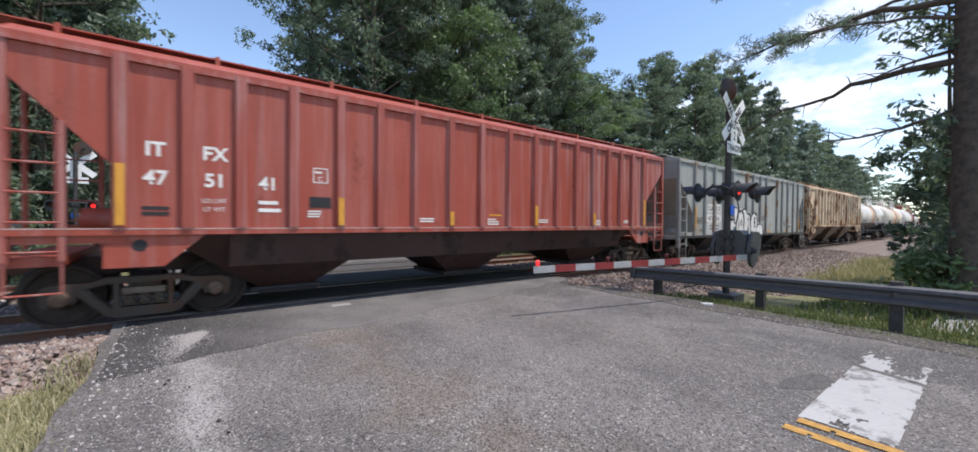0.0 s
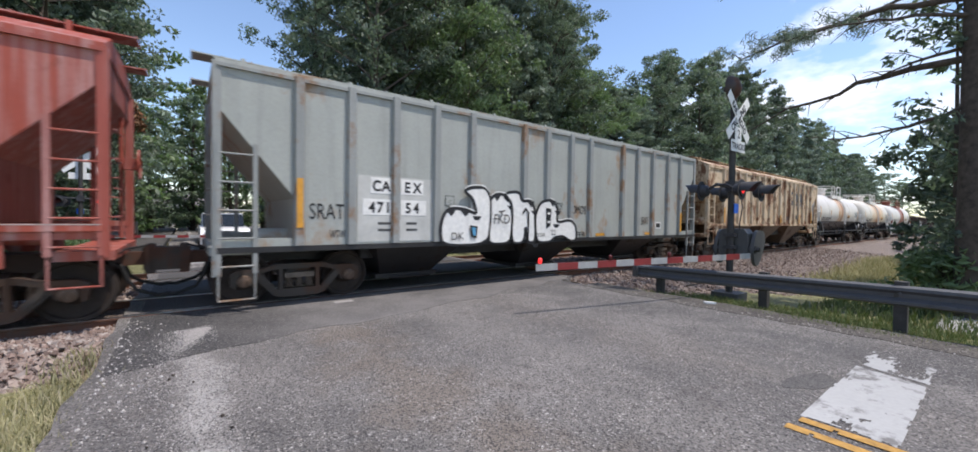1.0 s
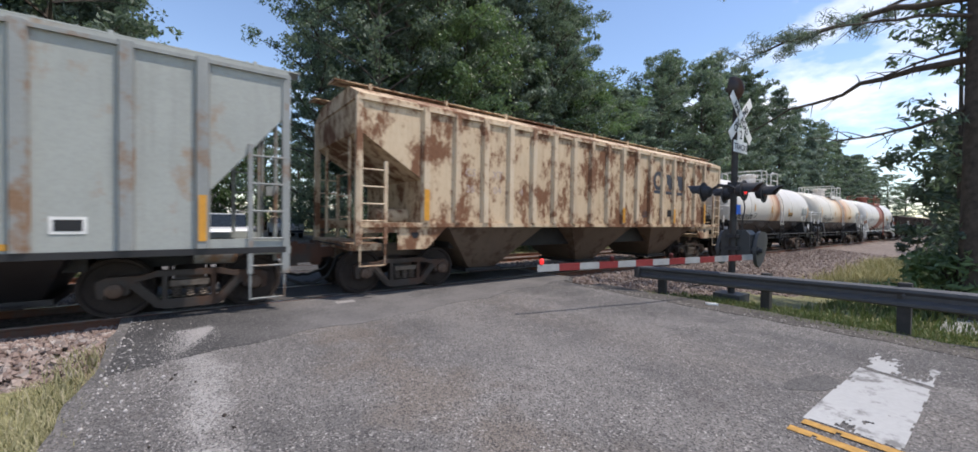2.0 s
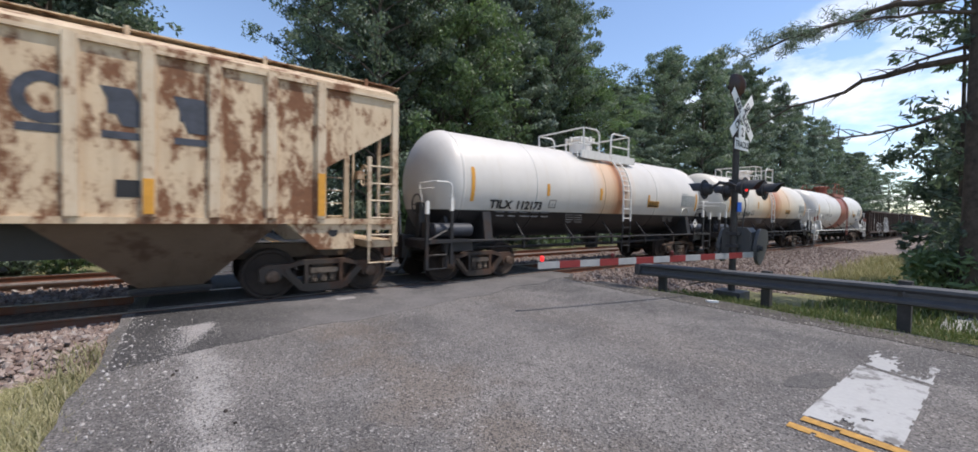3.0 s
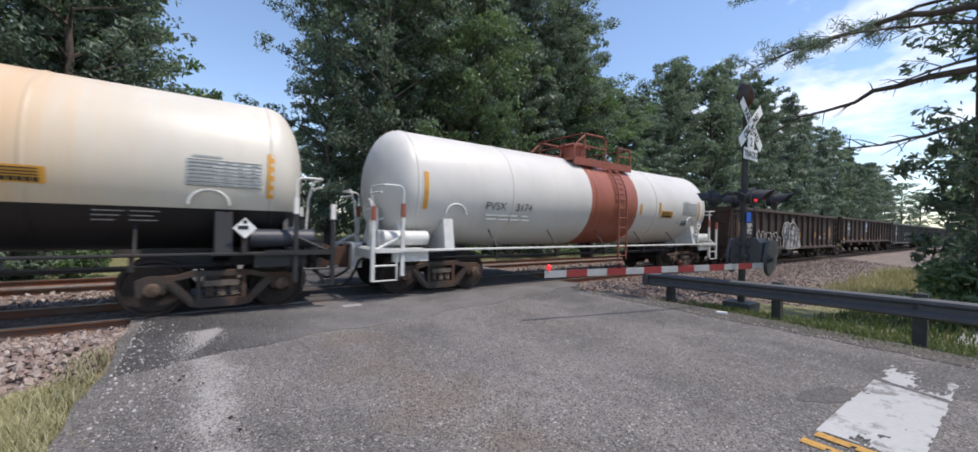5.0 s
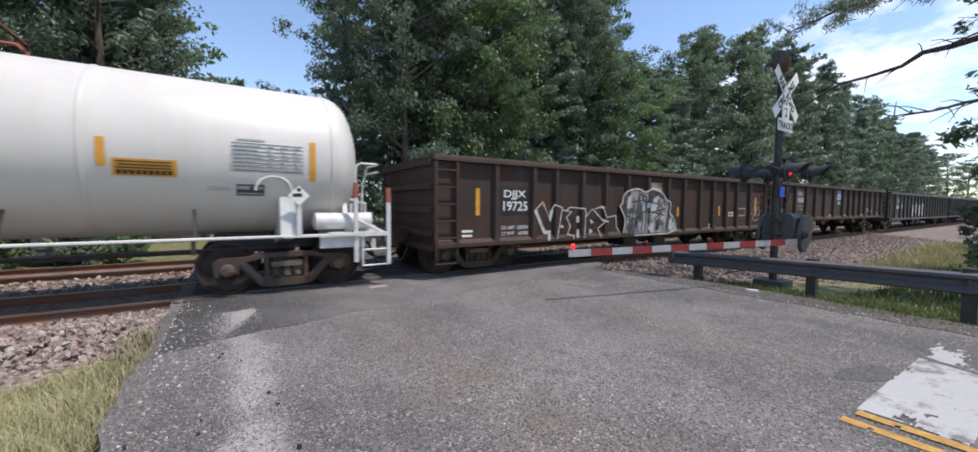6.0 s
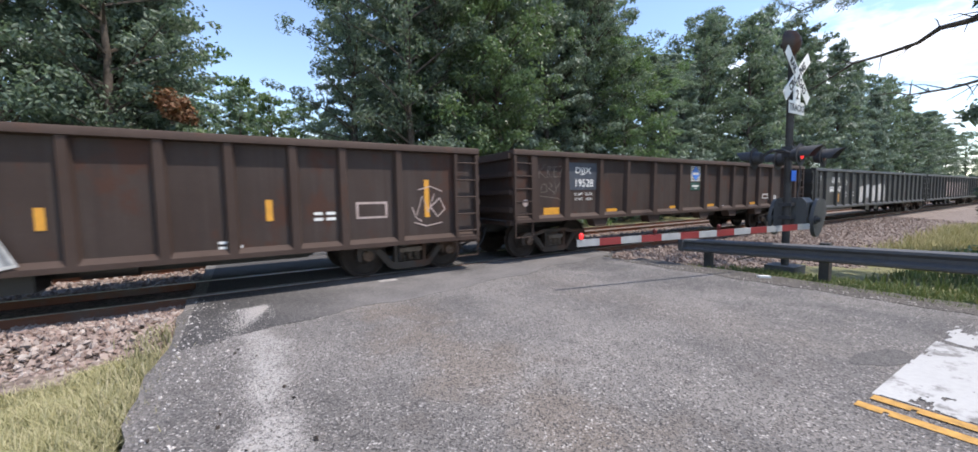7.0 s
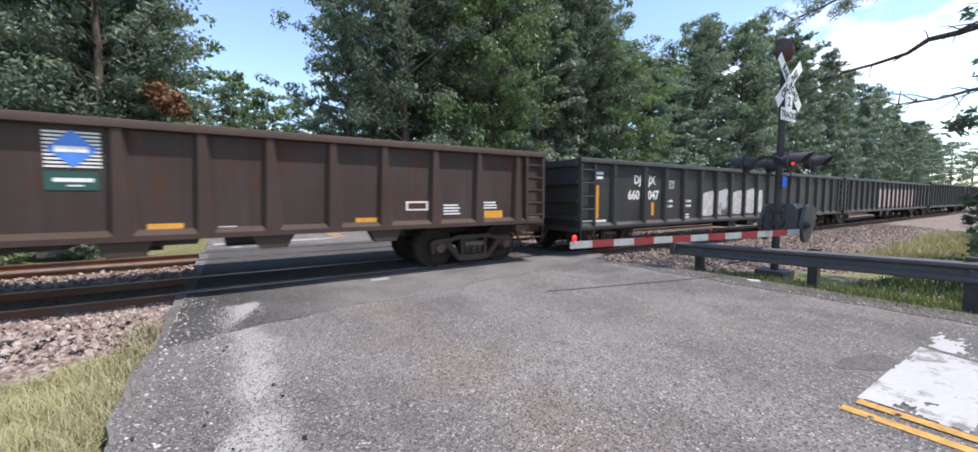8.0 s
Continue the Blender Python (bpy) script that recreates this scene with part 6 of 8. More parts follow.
# ---- gondolas ----
def gondola(label, x, half, ribs, zs, zt, mat, rib_mat, offset, deep=False):
    car = thing("gondola", label, "gondola car", pose(x, 0, 0), "freight cars of the train")
    hw = 1.5
    part("floor_plate", Geo().box(-half, half, -hw + 0.05, hw - 0.05, zs + 0.05, zs + 0.15), mat, car)
    for s in (-1, 1):
        part("side_sheet", Geo().box(-half, half, *sorted((s * hw, s * (hw - 0.05))), zs, zt - 0.1), mat, car)
        top = [(s * (hw - 0.08), zt - 0.14), (s * (hw - 0.08), zt), (s * (hw + 0.1), zt), (s * (hw + 0.12), zt - 0.03), (s * (hw + 0.12), zt - 0.12), (s * (hw + 0.02), zt - 0.14)]
        part("top_chord", Geo().prism(top, -half - 0.03, half + 0.03, "x"), rib_mat, car)
        sill = [(s * (hw - 0.1), zs - 0.06), (s * (hw + 0.1), zs - 0.06), (s * (hw + 0.1), zs + 0.02), (s * (hw + 0.02), zs + 0.1), (s * (hw - 0.1), zs + 0.1)]
        part("side_sill", Geo().prism(sill, -half, half, "x"), rib_mat, car)
        for i, r in enumerate(ribs):
            a, b = s * (hw - 0.004), s * (hw + 0.1)
            w = 0.17 if deep else 0.1
            v = [(r - w, a), (r - w * 0.6, b), (r + w * 0.6, b), (r + w, a)]
            u = [(r - 0.09, a), (r - 0.05, b), (r + 0.05, b), (r + 0.09, a)]
            g = Geo()
            verts = [(*p, zs) for p in v] + [(*p, zt - 0.13) for p in u]
            g.add(verts, [(0, 1, 2, 3), (7, 6, 5, 4), (0, 4, 5, 1), (1, 5, 6, 2), (2, 6, 7, 3), (3, 7, 4, 0)])
            part("rib", g, rib_mat, car)
            if deep and 2 <= i <= len(ribs) - 3 and i % 2 == 0:
                part("gusset", Geo().prism([(r - 0.32, zs - 0.05), (r + 0.32, zs - 0.05), (r + 0.2, zs - 0.28), (r - 0.2, zs - 0.28)], *sorted((s * (hw - 0.2), s * (hw + 0.05)))), rib_mat, car)
        for e in (-1, 1):
            x1 = e * (half - 0.02)
            ladder(car, x1, x1 - e * 0.5, zs + 0.02, zt - 0.14, s * (hw + 0.08), rib_mat, 5)
    for e in (-1, 1):
        part("end_sheet", Geo().box(*sorted((e * half, e * (half - 0.06))), -hw, hw, zs, zt - 0.02), mat, car)
        for k in range(4):
            z = zs + 0.25 + k * (zt - zs - 0.4) / 3
            part("end_beam", Geo().box(*sorted((e * half, e * (half + 0.1))), -hw, hw, z - 0.06, z + 0.06), rib_mat, car)
        part("end_sill", Geo().box(*sorted((e * (half - 0.4), e * (half + 0.08))), -hw, hw, zs - 0.12, zs - 0.002), rib_mat, car)
        part("draft_sill", Geo().box(*sorted((e * (offset - 1.4), e * (half + 0.1))), -0.25, 0.25, 0.68, max(0.8, zs - 0.01)), M_UNDER, car)
    lo = zs - (0.3 if not deep else 0.12)
    belly = [(-offset + 1.3, zs - 0.01), (-offset + 1.9, lo), (offset - 1.9, lo), (offset - 1.3, zs - 0.01)]
    part("center_sill", Geo().prism(belly, -0.3, 0.3), M_UNDER, car)
    for q in (-0.9, 0.6):
        part("brake_rigging", Geo().box(q - 0.3, q + 0.3, -1.2, -0.6, lo - 0.05, zs - 0.05), M_UNDER, car)
        part("air_reservoir", Geo().lathe([(-0.35, 0.0), (-0.33, 0.13), (0.33, 0.13), (0.35, 0.0)], (q + 1.0, -0.8, zs - 0.15), "x", 12), M_UNDER, car)
    trucks(car, offset)
    coupler(car, half, half + 0.55)
    return car


gon_a = gondola("dark brown gondola with white outline graffiti", 98.17, 7.67, [-6.13, -5.03, -4.3, -3.36, -2.45, -1.5, -0.55, 0.48, 1.38, 2.35, 3.2, 4.1, 4.9, 5.93], 0.74, 2.62, M_BROWN, M_BROWNRIB, 6.3)
part("number_panel", Geo().box(-6.0, -5.12, -1.506, -1.501, 1.36, 2.0), M_BLACKINK, gon_a, "black painted number panel")
fitted(gon_a, "DJJX", -5.89, -5.25, 1.71, 1.93, M_LETTER, -1.51, 0.014, "lettering")
fitted(gon_a, "19725", -5.91, -5.2, 1.45, 1.67, M_LETTER, -1.51, 0.014, "lettering")
fitted(gon_a, "LD LMT  220300", -5.95, -5.18, 1.02, 1.1, M_LETTER, -1.506, 0.01, "lettering")
fitted(gon_a, "LT WT    65700", -5.94, -5.17, 0.88, 0.96, M_LETTER, -1.506, 0.01, "lettering")
W1 = -1.612
g = Geo()
for pts, w in (([(-5.05, 1.45), (-4.8, 1.66), (-4.55, 1.2), (-4.56, 1.42), (-4.4, 1.6), (-4.15, 1.53), (-4.3, 0.75)], 0.028), ([(-5.03, 1.45), (-4.74, 0.92), (-4.58, 0.92), (-4.58, 0.74)], 0.085), ([(-4.56, 1.24), (-4.5, 1.45)], 0.07), ([(-4.15, 1.47), (-3.84, 1.42), (-4.0, 1.28), (-3.87, 1.07), (-3.95, 0.84), (-3.73, 0.8), (-3.73, 0.72)], 0.028), ([(-3.99, 1.47), (-3.88, 1.54), (-3.32, 1.5), (-3.3, 1.32), (-3.34, 0.74)], 0.028),
               ([(-3.3, 1.29), (-3.05, 1.5), (-2.55, 1.12), (-2.83, 0.97), (-2.69, 0.72)], 0.026), ([(-2.93, 1.5), (-2.64, 1.57), (-2.47, 1.26), (-2.1, 1.31), (-2.06, 0.98), (-1.93, 0.84)], 0.028), ([(-2.72, 1.55), (-2.6, 1.53)], 0.06), ([(-2.66, 1.2), (-2.4, 1.14)], 0.05)):
    ribbon(g, pts, w, W1)
g.box(-3.65, -3.55, W1, W1 + 0.003, 1.14, 1.3).box(-3.63, -3.54, W1, W1 + 0.003, 0.74, 0.96).box(-4.22, -4.1, W1, W1 + 0.003, 1.02, 1.08)
g.prism([(-3.15, 1.24), (-3.01, 1.14), (-3.1, 1.1)], W1, W1 + 0.003).prism([(-3.16, 0.98), (-3.03, 0.89), (-3.16, 0.82)], W1, W1 + 0.003)
part("graffiti", g, M_SPRAY, gon_a, "white angular outline graffiti")
piece = soft([(-1.78, 0.72), (-1.66, 1.17), (-1.86, 1.5), (-1.95, 1.58), (-1.82, 1.64), (-1.78, 1.88), (-1.58, 2.02), (-1.12, 2.1), (-0.76, 1.98), (-0.42, 2.11), (0.08, 2.0), (0.34, 1.75), (0.57, 1.71), (0.48, 1.36), (0.71, 1.24), (0.92, 0.72)], 1)
part("graffiti", ribbon(Geo(), piece, 0.04, W1), M_SPRAY, gon_a, "white outline of a sprayed piece")
part("graffiti", Geo().prism(piece, W1 + 0.013, W1 + 0.016), weathered("worn_grey_spray", (0.24, 0.24, 0.24), (0.05, 0.035, 0.03), 0.47, 0.3, 0, 0.7, 2.6), gon_a, "worn grey spray field")
g = Geo()
for pts in ([(-1.62, 0.78), (-1.6, 1.78), (-1.42, 1.93), (-1.2, 1.74), (-1.26, 0.8)], [(-1.14, 0.8), (-1.14, 1.88), (-0.84, 1.9), (-0.74, 1.4), (-0.8, 0.8)], [(-0.62, 0.78), (-0.5, 1.36), (-0.44, 1.82), (-0.1, 1.9), (0.2, 1.75), (0.28, 1.4), (0.2, 0.76)], [(0.4, 0.76), (0.5, 1.22), (0.68, 1.15), (0.8, 0.76)]):
    g.prism(soft(pts, 1), W1 + 0.008, W1 + 0.011)
part("graffiti", g, M_SPRAYGREY, gon_a, "patchy grey-white sprayed fill")
g = Geo()
for pts in ([(-1.5, 0.85), (-1.48, 1.5), (-1.36, 1.5), (-1.38, 0.85)], [(-1.0, 1.2), (-0.98, 1.6), (-0.86, 1.3), (-0.95, 0.8)], [(-0.3, 0.8), (-0.28, 1.2), (-0.08, 1.3), (0.02, 1.1), (0.0, 0.8)], [(-0.6, 1.0), (-0.4, 1.4), (0.25, 1.5)], [(-1.7, 0.8), (-1.72, 1.7), (-1.5, 1.9)], [(-1.2, 1.0), (-1.05, 1.95), (-0.7, 1.85), (-0.75, 1.1)], [(-0.5, 1.6), (-0.3, 1.95), (0.1, 1.85), (0.25, 1.6)], [(0.3, 0.8), (0.42, 1.5), (0.6, 1.3)], [(-1.4, 1.7), (-0.9, 1.75), (-0.1, 1.65)], [(-1.62, 1.3), (-1.2, 1.2), (-0.74, 1.45), (0.2, 1.3)]):
    ribbon(g, pts, 0.035, W1 + 0.004)
g.prism([(-0.24, 0.85), (-0.22, 1.15), (-0.1, 1.2), (-0.06, 0.85)], W1 + 0.004, W1 + 0.007)
part("graffiti", g, M_BLACKINK, gon_a, "black strokes inside the sprayed piece")
part("graffiti", Geo().prism([(-1.55, 1.2), (-1.28, 1.24), (-1.3, 1.34), (-1.54, 1.36)], W1 + 0.0055, W1 + 0.007).prism([(-0.7, 1.52), (-0.5, 1.55), (-0.46, 1.7), (-0.66, 1.66)], W1 + 0.0055, W1 + 0.0075), M_GRAFBLUE, gon_a, "blue spray patches")
part("tan_patch", Geo().box(-0.36, 0.21, -1.506, -1.501, 1.73, 2.3), M_TANRIB, gon_a, "tan primer patch")
part("chalk_box", Geo().box(5.12, 5.7, -1.506, -1.502, 1.22, 1.53), M_FADED, gon_a)
part("chalk_box", Geo().box(5.16, 5.66, -1.509, -1.505, 1.26, 1.49), M_BROWN, gon_a)
part("stencils", bars(bars(bars(Geo(), 4.4, 1.32, 0.4, 2, 0.05, 0.05, -1.508, 2, 3), -7.0, 0.98, 0.4, 2, 0.05, 0.05, -1.508, 1, 4), 3.0, 0.92, 0.35, 2, 0.04, 0.04, -1.508, 1, 8), M_LETTER, gon_a)
for x, a, b in ((-6.6, 1.35, 1.95), (1.1, 1.25, 1.55), (3.72, 1.25, 1.6), (6.52, 1.2, 1.95)):
    reflector(gon_a, x, a, b, -1.505)

g = Geo()
for pts in ([(6.3, 1.25), (6.42, 1.62), (6.55, 1.3), (6.68, 1.66)], [(6.75, 1.2), (6.6, 1.4), (6.8, 1.58), (6.92, 1.35), (6.75, 1.2)], [(6.25, 1.1), (6.5, 1.02), (6.85, 1.08)], [(6.35, 1.75), (6.6, 1.82), (6.85, 1.72)], [(6.2, 1.4), (6.28, 1.2), (6.4, 1.12)]):
    ribbon(g, pts, 0.02, -1.509)
part("graffiti", g, M_FADED, gon_a, "pale scrawled tag over the reflector")

G2R = [-7.16, -6.15, -4.9, -3.8, -2.6, -1.3, 0.1, 1.05, 1.95, 2.92, 3.85, 4.9, 5.95, 7.0]
gon_b = gondola("dark brown gondola with fish-belly ribs and blue emblem", 114.6, 7.77, G2R, 1.02, 2.66, M_BROWN, M_BROWNRIB, 6.1, True)
part("number_panel", Geo().box(-6.0, -5.0, -1.506, -1.501, 1.72, 2.42), M_NAVY, gon_b, "faded navy number panel")
fitted(gon_b, "DJJX", -5.78, -5.22, 2.1, 2.3, M_LETTER, -1.51, 0.01, "lettering")
fitted(gon_b, "19528", -5.78, -5.14, 1.8, 2.0, M_LETTER, -1.51, 0.01, "lettering")
letters(gon_b, "LD LMT  223700", -5.5, 1.58, 0.07, M_LETTER, -1.506)
letters(gon_b, "LT WT    62300", -5.5, 1.45, 0.07, M_LETTER, -1.506)
em = Geo()
for k in range(10):
    em.box(-0.63, -0.08, -1.507, -1.503, 1.98 + k * 0.05, 2.005 + k * 0.05)
part("emblem_stripes", em, M_LETTER, gon_b, "white striped emblem field")
part("emblem", Geo().prism([(-0.6, 2.22), (-0.355, 2.48), (-0.11, 2.22), (-0.355, 1.98)], -1.513, -1.509), M_LOGOBLUE, gon_b, "blue diamond emblem")
part("emblem_mark", Geo().box(-0.53, -0.2, -1.517, -1.514, 2.18, 2.26), M_LETTER, gon_b)
part("green_panel", Geo().box(-0.64, -0.12, -1.508, -1.503, 1.68, 1.93), M_LOGOGREEN, gon_b, "dark green name panel")
part("name_bar", Geo().box(-0.56, -0.17, -1.512, -1.508, 1.79, 1.84).box(-0.43, -0.27, -1.512, -1.508, 1.73, 1.75), M_LETTER, gon_b)
for x, w, h in ((-6.85, 0.5, 0.17), (-4.62, 0.42, 0.08), (-1.75, 0.42, 0.08), (0.35, 0.42, 0.08), (3.3, 0.42, 0.08)):
    part("reflector", Geo().box(x, x + w, -1.507, -1.502, 1.12, 1.12 + h), M_REFLECT, gon_b)
part("reflector", Geo().box(6.1, 6.6, -1.507, -1.502, 1.12, 1.28), M_REFLECT, gon_b)
part("data_box", Geo().box(4.28, 4.75, -1.507, -1.502, 1.32, 1.5), M_LETTER, gon_b)
part("data_box", Geo().box(4.32, 4.71, -1.511, -1.507, 1.35, 1.47), M_BROWN, gon_b)
part("stencils", bars(bars(bars(Geo(), 5.1, 1.4, 0.5, 4, 0.03, 0.03, -1.507, 1, 3), 1.1, 1.1, 0.5, 2, 0.03, 0.03, -1.507, 1, 4), 6.1, 1.45, 0.4, 3, 0.03, 0.03, -1.507, 1, 5), M_LETTER, gon_b)
g = Geo()
for pts in ([(-7.0, 2.32), (-6.98, 2.02)], [(-6.8, 2.34), (-6.98, 2.16), (-6.78, 2.02)], [(-6.72, 2.02), (-6.7, 2.3), (-6.6, 2.28), (-6.7, 2.16), (-6.58, 2.02)], [(-6.4, 2.3), (-6.52, 2.28), (-6.5, 2.04), (-6.38, 2.06)], [(-6.52, 2.17), (-6.42, 2.18)], [(-6.36, 2.3), (-6.22, 2.32), (-6.34, 2.04), (-6.2, 2.08)],
            [(-6.92, 1.84), (-6.78, 1.88), (-6.74, 1.68), (-6.92, 1.66), (-6.9, 1.86)], [(-6.66, 1.9), (-6.56, 1.84), (-6.68, 1.76), (-6.5, 1.66)], [(-6.48, 1.92), (-6.44, 1.76), (-6.3, 1.92)], [(-6.95, 1.58), (-6.4, 1.52), (-6.3, 1.46)], [(-6.44, 1.76), (-6.5, 1.6)]):
    ribbon(g, pts, 0.008, -1.506)
part("graffiti", g, plain("dull_chalk", (0.2, 0.17, 0.15), 0.8, 0, 0.3, 9), gon_b, "pale scratched tag")
part("round_decal", Geo().lathe([(-1.508, 0.0), (-1.508, 0.085), (-1.502, 0.085)], (-7.4, 0, 1.42), "y", 18), M_FADED, gon_b, "faded round orange decal")

gon_c = gondola("black gondola with white sprayed blocks", 133.3, 9.65, [-8.3, -6.93] + [-5.89 + 1.02 * i for i in range(15)], 0.78, 2.62, M_BLACKG, M_BLACKG, 7.9)
for string, x, z, h in (("DJ", -7.22, 1.98, 0.25), ("JX", -6.53, 1.98, 0.25), ("660", -7.38, 1.52, 0.27), ("047", -6.44, 1.52, 0.27)):
    letters(gon_c, string, x, z, h, M_LETTER, -1.508, 0.95, 0.012)
letters(gon_c, "T", -5.5, 1.92, 0.12, M_LETTER, -1.508)
g = Geo()
for x0, x1, z0, z1 in ((-5.62, -5.38, 2.08, 2.1), (-5.62, -5.38, 1.86, 1.88), (-5.62, -5.6, 1.86, 2.1), (-5.4, -5.38, 1.86, 2.1)):
    g.box(x0, x1, -1.508, -1.503, z0, z1)
bars(g, -5.8, 1.42, 0.42, 2, 0.07, 0.09, -1.507, 2, 3)
bars(g, -4.75, 1.42, 0.42, 2, 0.07, 0.09, -1.507, 2, 5)
bars(g, -4.8, 0.98, 0.4, 2, 0.05, 0.04, -1.507, 1, 6)
bars(g, -9.0, 2.2, 0.42, 2, 0.07, 0.05, -1.507, 1, 7)
part("stencils", g, M_LETTER, gon_c, "small white stencilled data")
for k, (x, w) in enumerate(((-3.72, 0.86), (-2.7, 0.82), (-1.68, 0.84), (-0.66, 0.82), (0.34, 0.5))):
    top = (1.78, 1.86, 1.82, 1.9, 1.86)[k]
    blk = soft([(x, 0.93 + 0.02 * k), (x + w * 0.96, 0.93), (x + w, 1.3), (x + w * 0.94, top + 0.03), (x + w * 0.55, top), (x + 0.02, top - 0.1), (x + 0.06, 1.4)], 1)
    part("graffiti", Geo().prism(blk, -1.507, -1.502), M_SPRAYGREY if k in (1,) else M_SPRAY, gon_c, "white sprayed graffiti block")
reflector(gon_c, -8.94, 1.0, 1.9, -1.505, 0.12)
reflector(gon_c, -6.46, 1.02, 1.42, -1.505, 0.12)
part("stencils", bars(Geo(), -9.5, 0.9, 1.0, 1, 0.06, 0.05, -1.506, 2, 6), M_LETTER, gon_c)
gon_d = gondola("black gondola with long white sprayed panel", 152.9, 9.5, [-8.3 + 0.98 * i for i in range(18)], 0.78, 2.62, M_BLACKG, M_BLACKG, 7.9)
g = Geo()
for k in range(9):
    x = -3.3 + k * 0.98
    g.prism([(x + 0.02, 0.95), (x + 0.75, 0.95), (x + 0.75, 2.1), (x + 0.02, 2.0)], -1.507, -1.502)
part("graffiti", g, M_FADED, gon_d, "pale sprayed graffiti band")
for xx, lab in ((171.5, "black gondola at the train's far end"), (189.5, "plain black gondola far along the train")):
    gondola(lab, xx, 8.3, [-7.2 + 0.98 * i for i in range(15)], 0.78, 2.75, M_BLACKG, M_BLACKG, 6.8)
TRAIN = [o for o in scene.collection.objects if o.parent is None and o.name.split(".")[0] in ("covered_hopper", "tank_car", "gondola")]
# ---- guardrail, crossing signals ----
def guardrail():
    gr = thing("guardrail", "dull galvanised W-beam guardrail along the road", "guardrail")
    pts = [(9.02, -3.46, 0.50), (9.0, -4.9, 0.545), (8.95, -6.1, 0.585), (8.7, -7.4, 0.65), (8.55, -8.3, 0.69), (8.42, -9.4, 0.72), (8.35, -12.5, 0.74), (8.35, -18.0, 0.74)]
    prof = [(0.0, 0.0), (-0.07, -0.03), (-0.075, -0.075), (0.0, -0.125), (0.0, -0.185), (-0.075, -0.235), (-0.07, -0.28), (0.0, -0.31)]
    n, v, f = len(prof), [], []
    for x, y, z in pts:
        v += [(x + a - 0.0, y, z + b) for a, b in prof] + [(x + a + 0.006, y, z + b) for a, b in prof]
    for i in range(len(pts) - 1):
        for j in range(n - 1):
            a, b = i * 2 * n + j, (i + 1) * 2 * n + j
            f += [(a, a + 1, b + 1, b), (a + n, b + n, b + n + 1, a + n + 1)]
        for j in (0, n - 1):
            a, b = i * 2 * n + j, (i + 1) * 2 * n + j
            f.append((a, b, b + n, a + n))
    part("beam", Geo().add(v, f), M_GALV, gr, "bent steel W-beam", 50)
    part("end_cap", Geo().prism([(8.9, -3.46), (9.1, -3.46), (9.08, -3.34), (8.97, -3.30)], 0.2, 0.51, "z"), M_GALV, gr)
    for x, y, z in ((9.02, -3.98, 0.48), (8.97, -6.15, 0.62), (8.58, -8.08, 0.735), (8.42, -9.9, 0.75), (8.42, -12.0, 0.76)):
        post = part("post", Geo().box(x + 0.01, x + 0.16, y - 0.075, y + 0.075, -0.3, z), M_POST, gr, "weathered dark post")
        part("bolt", Geo().lathe([(-0.02, 0.0), (-0.02, 0.018), (0.01, 0.018)], (x - 0.06, y, z - 0.17), "x", 8), M_GALV, post)
    return gr


guardrail()


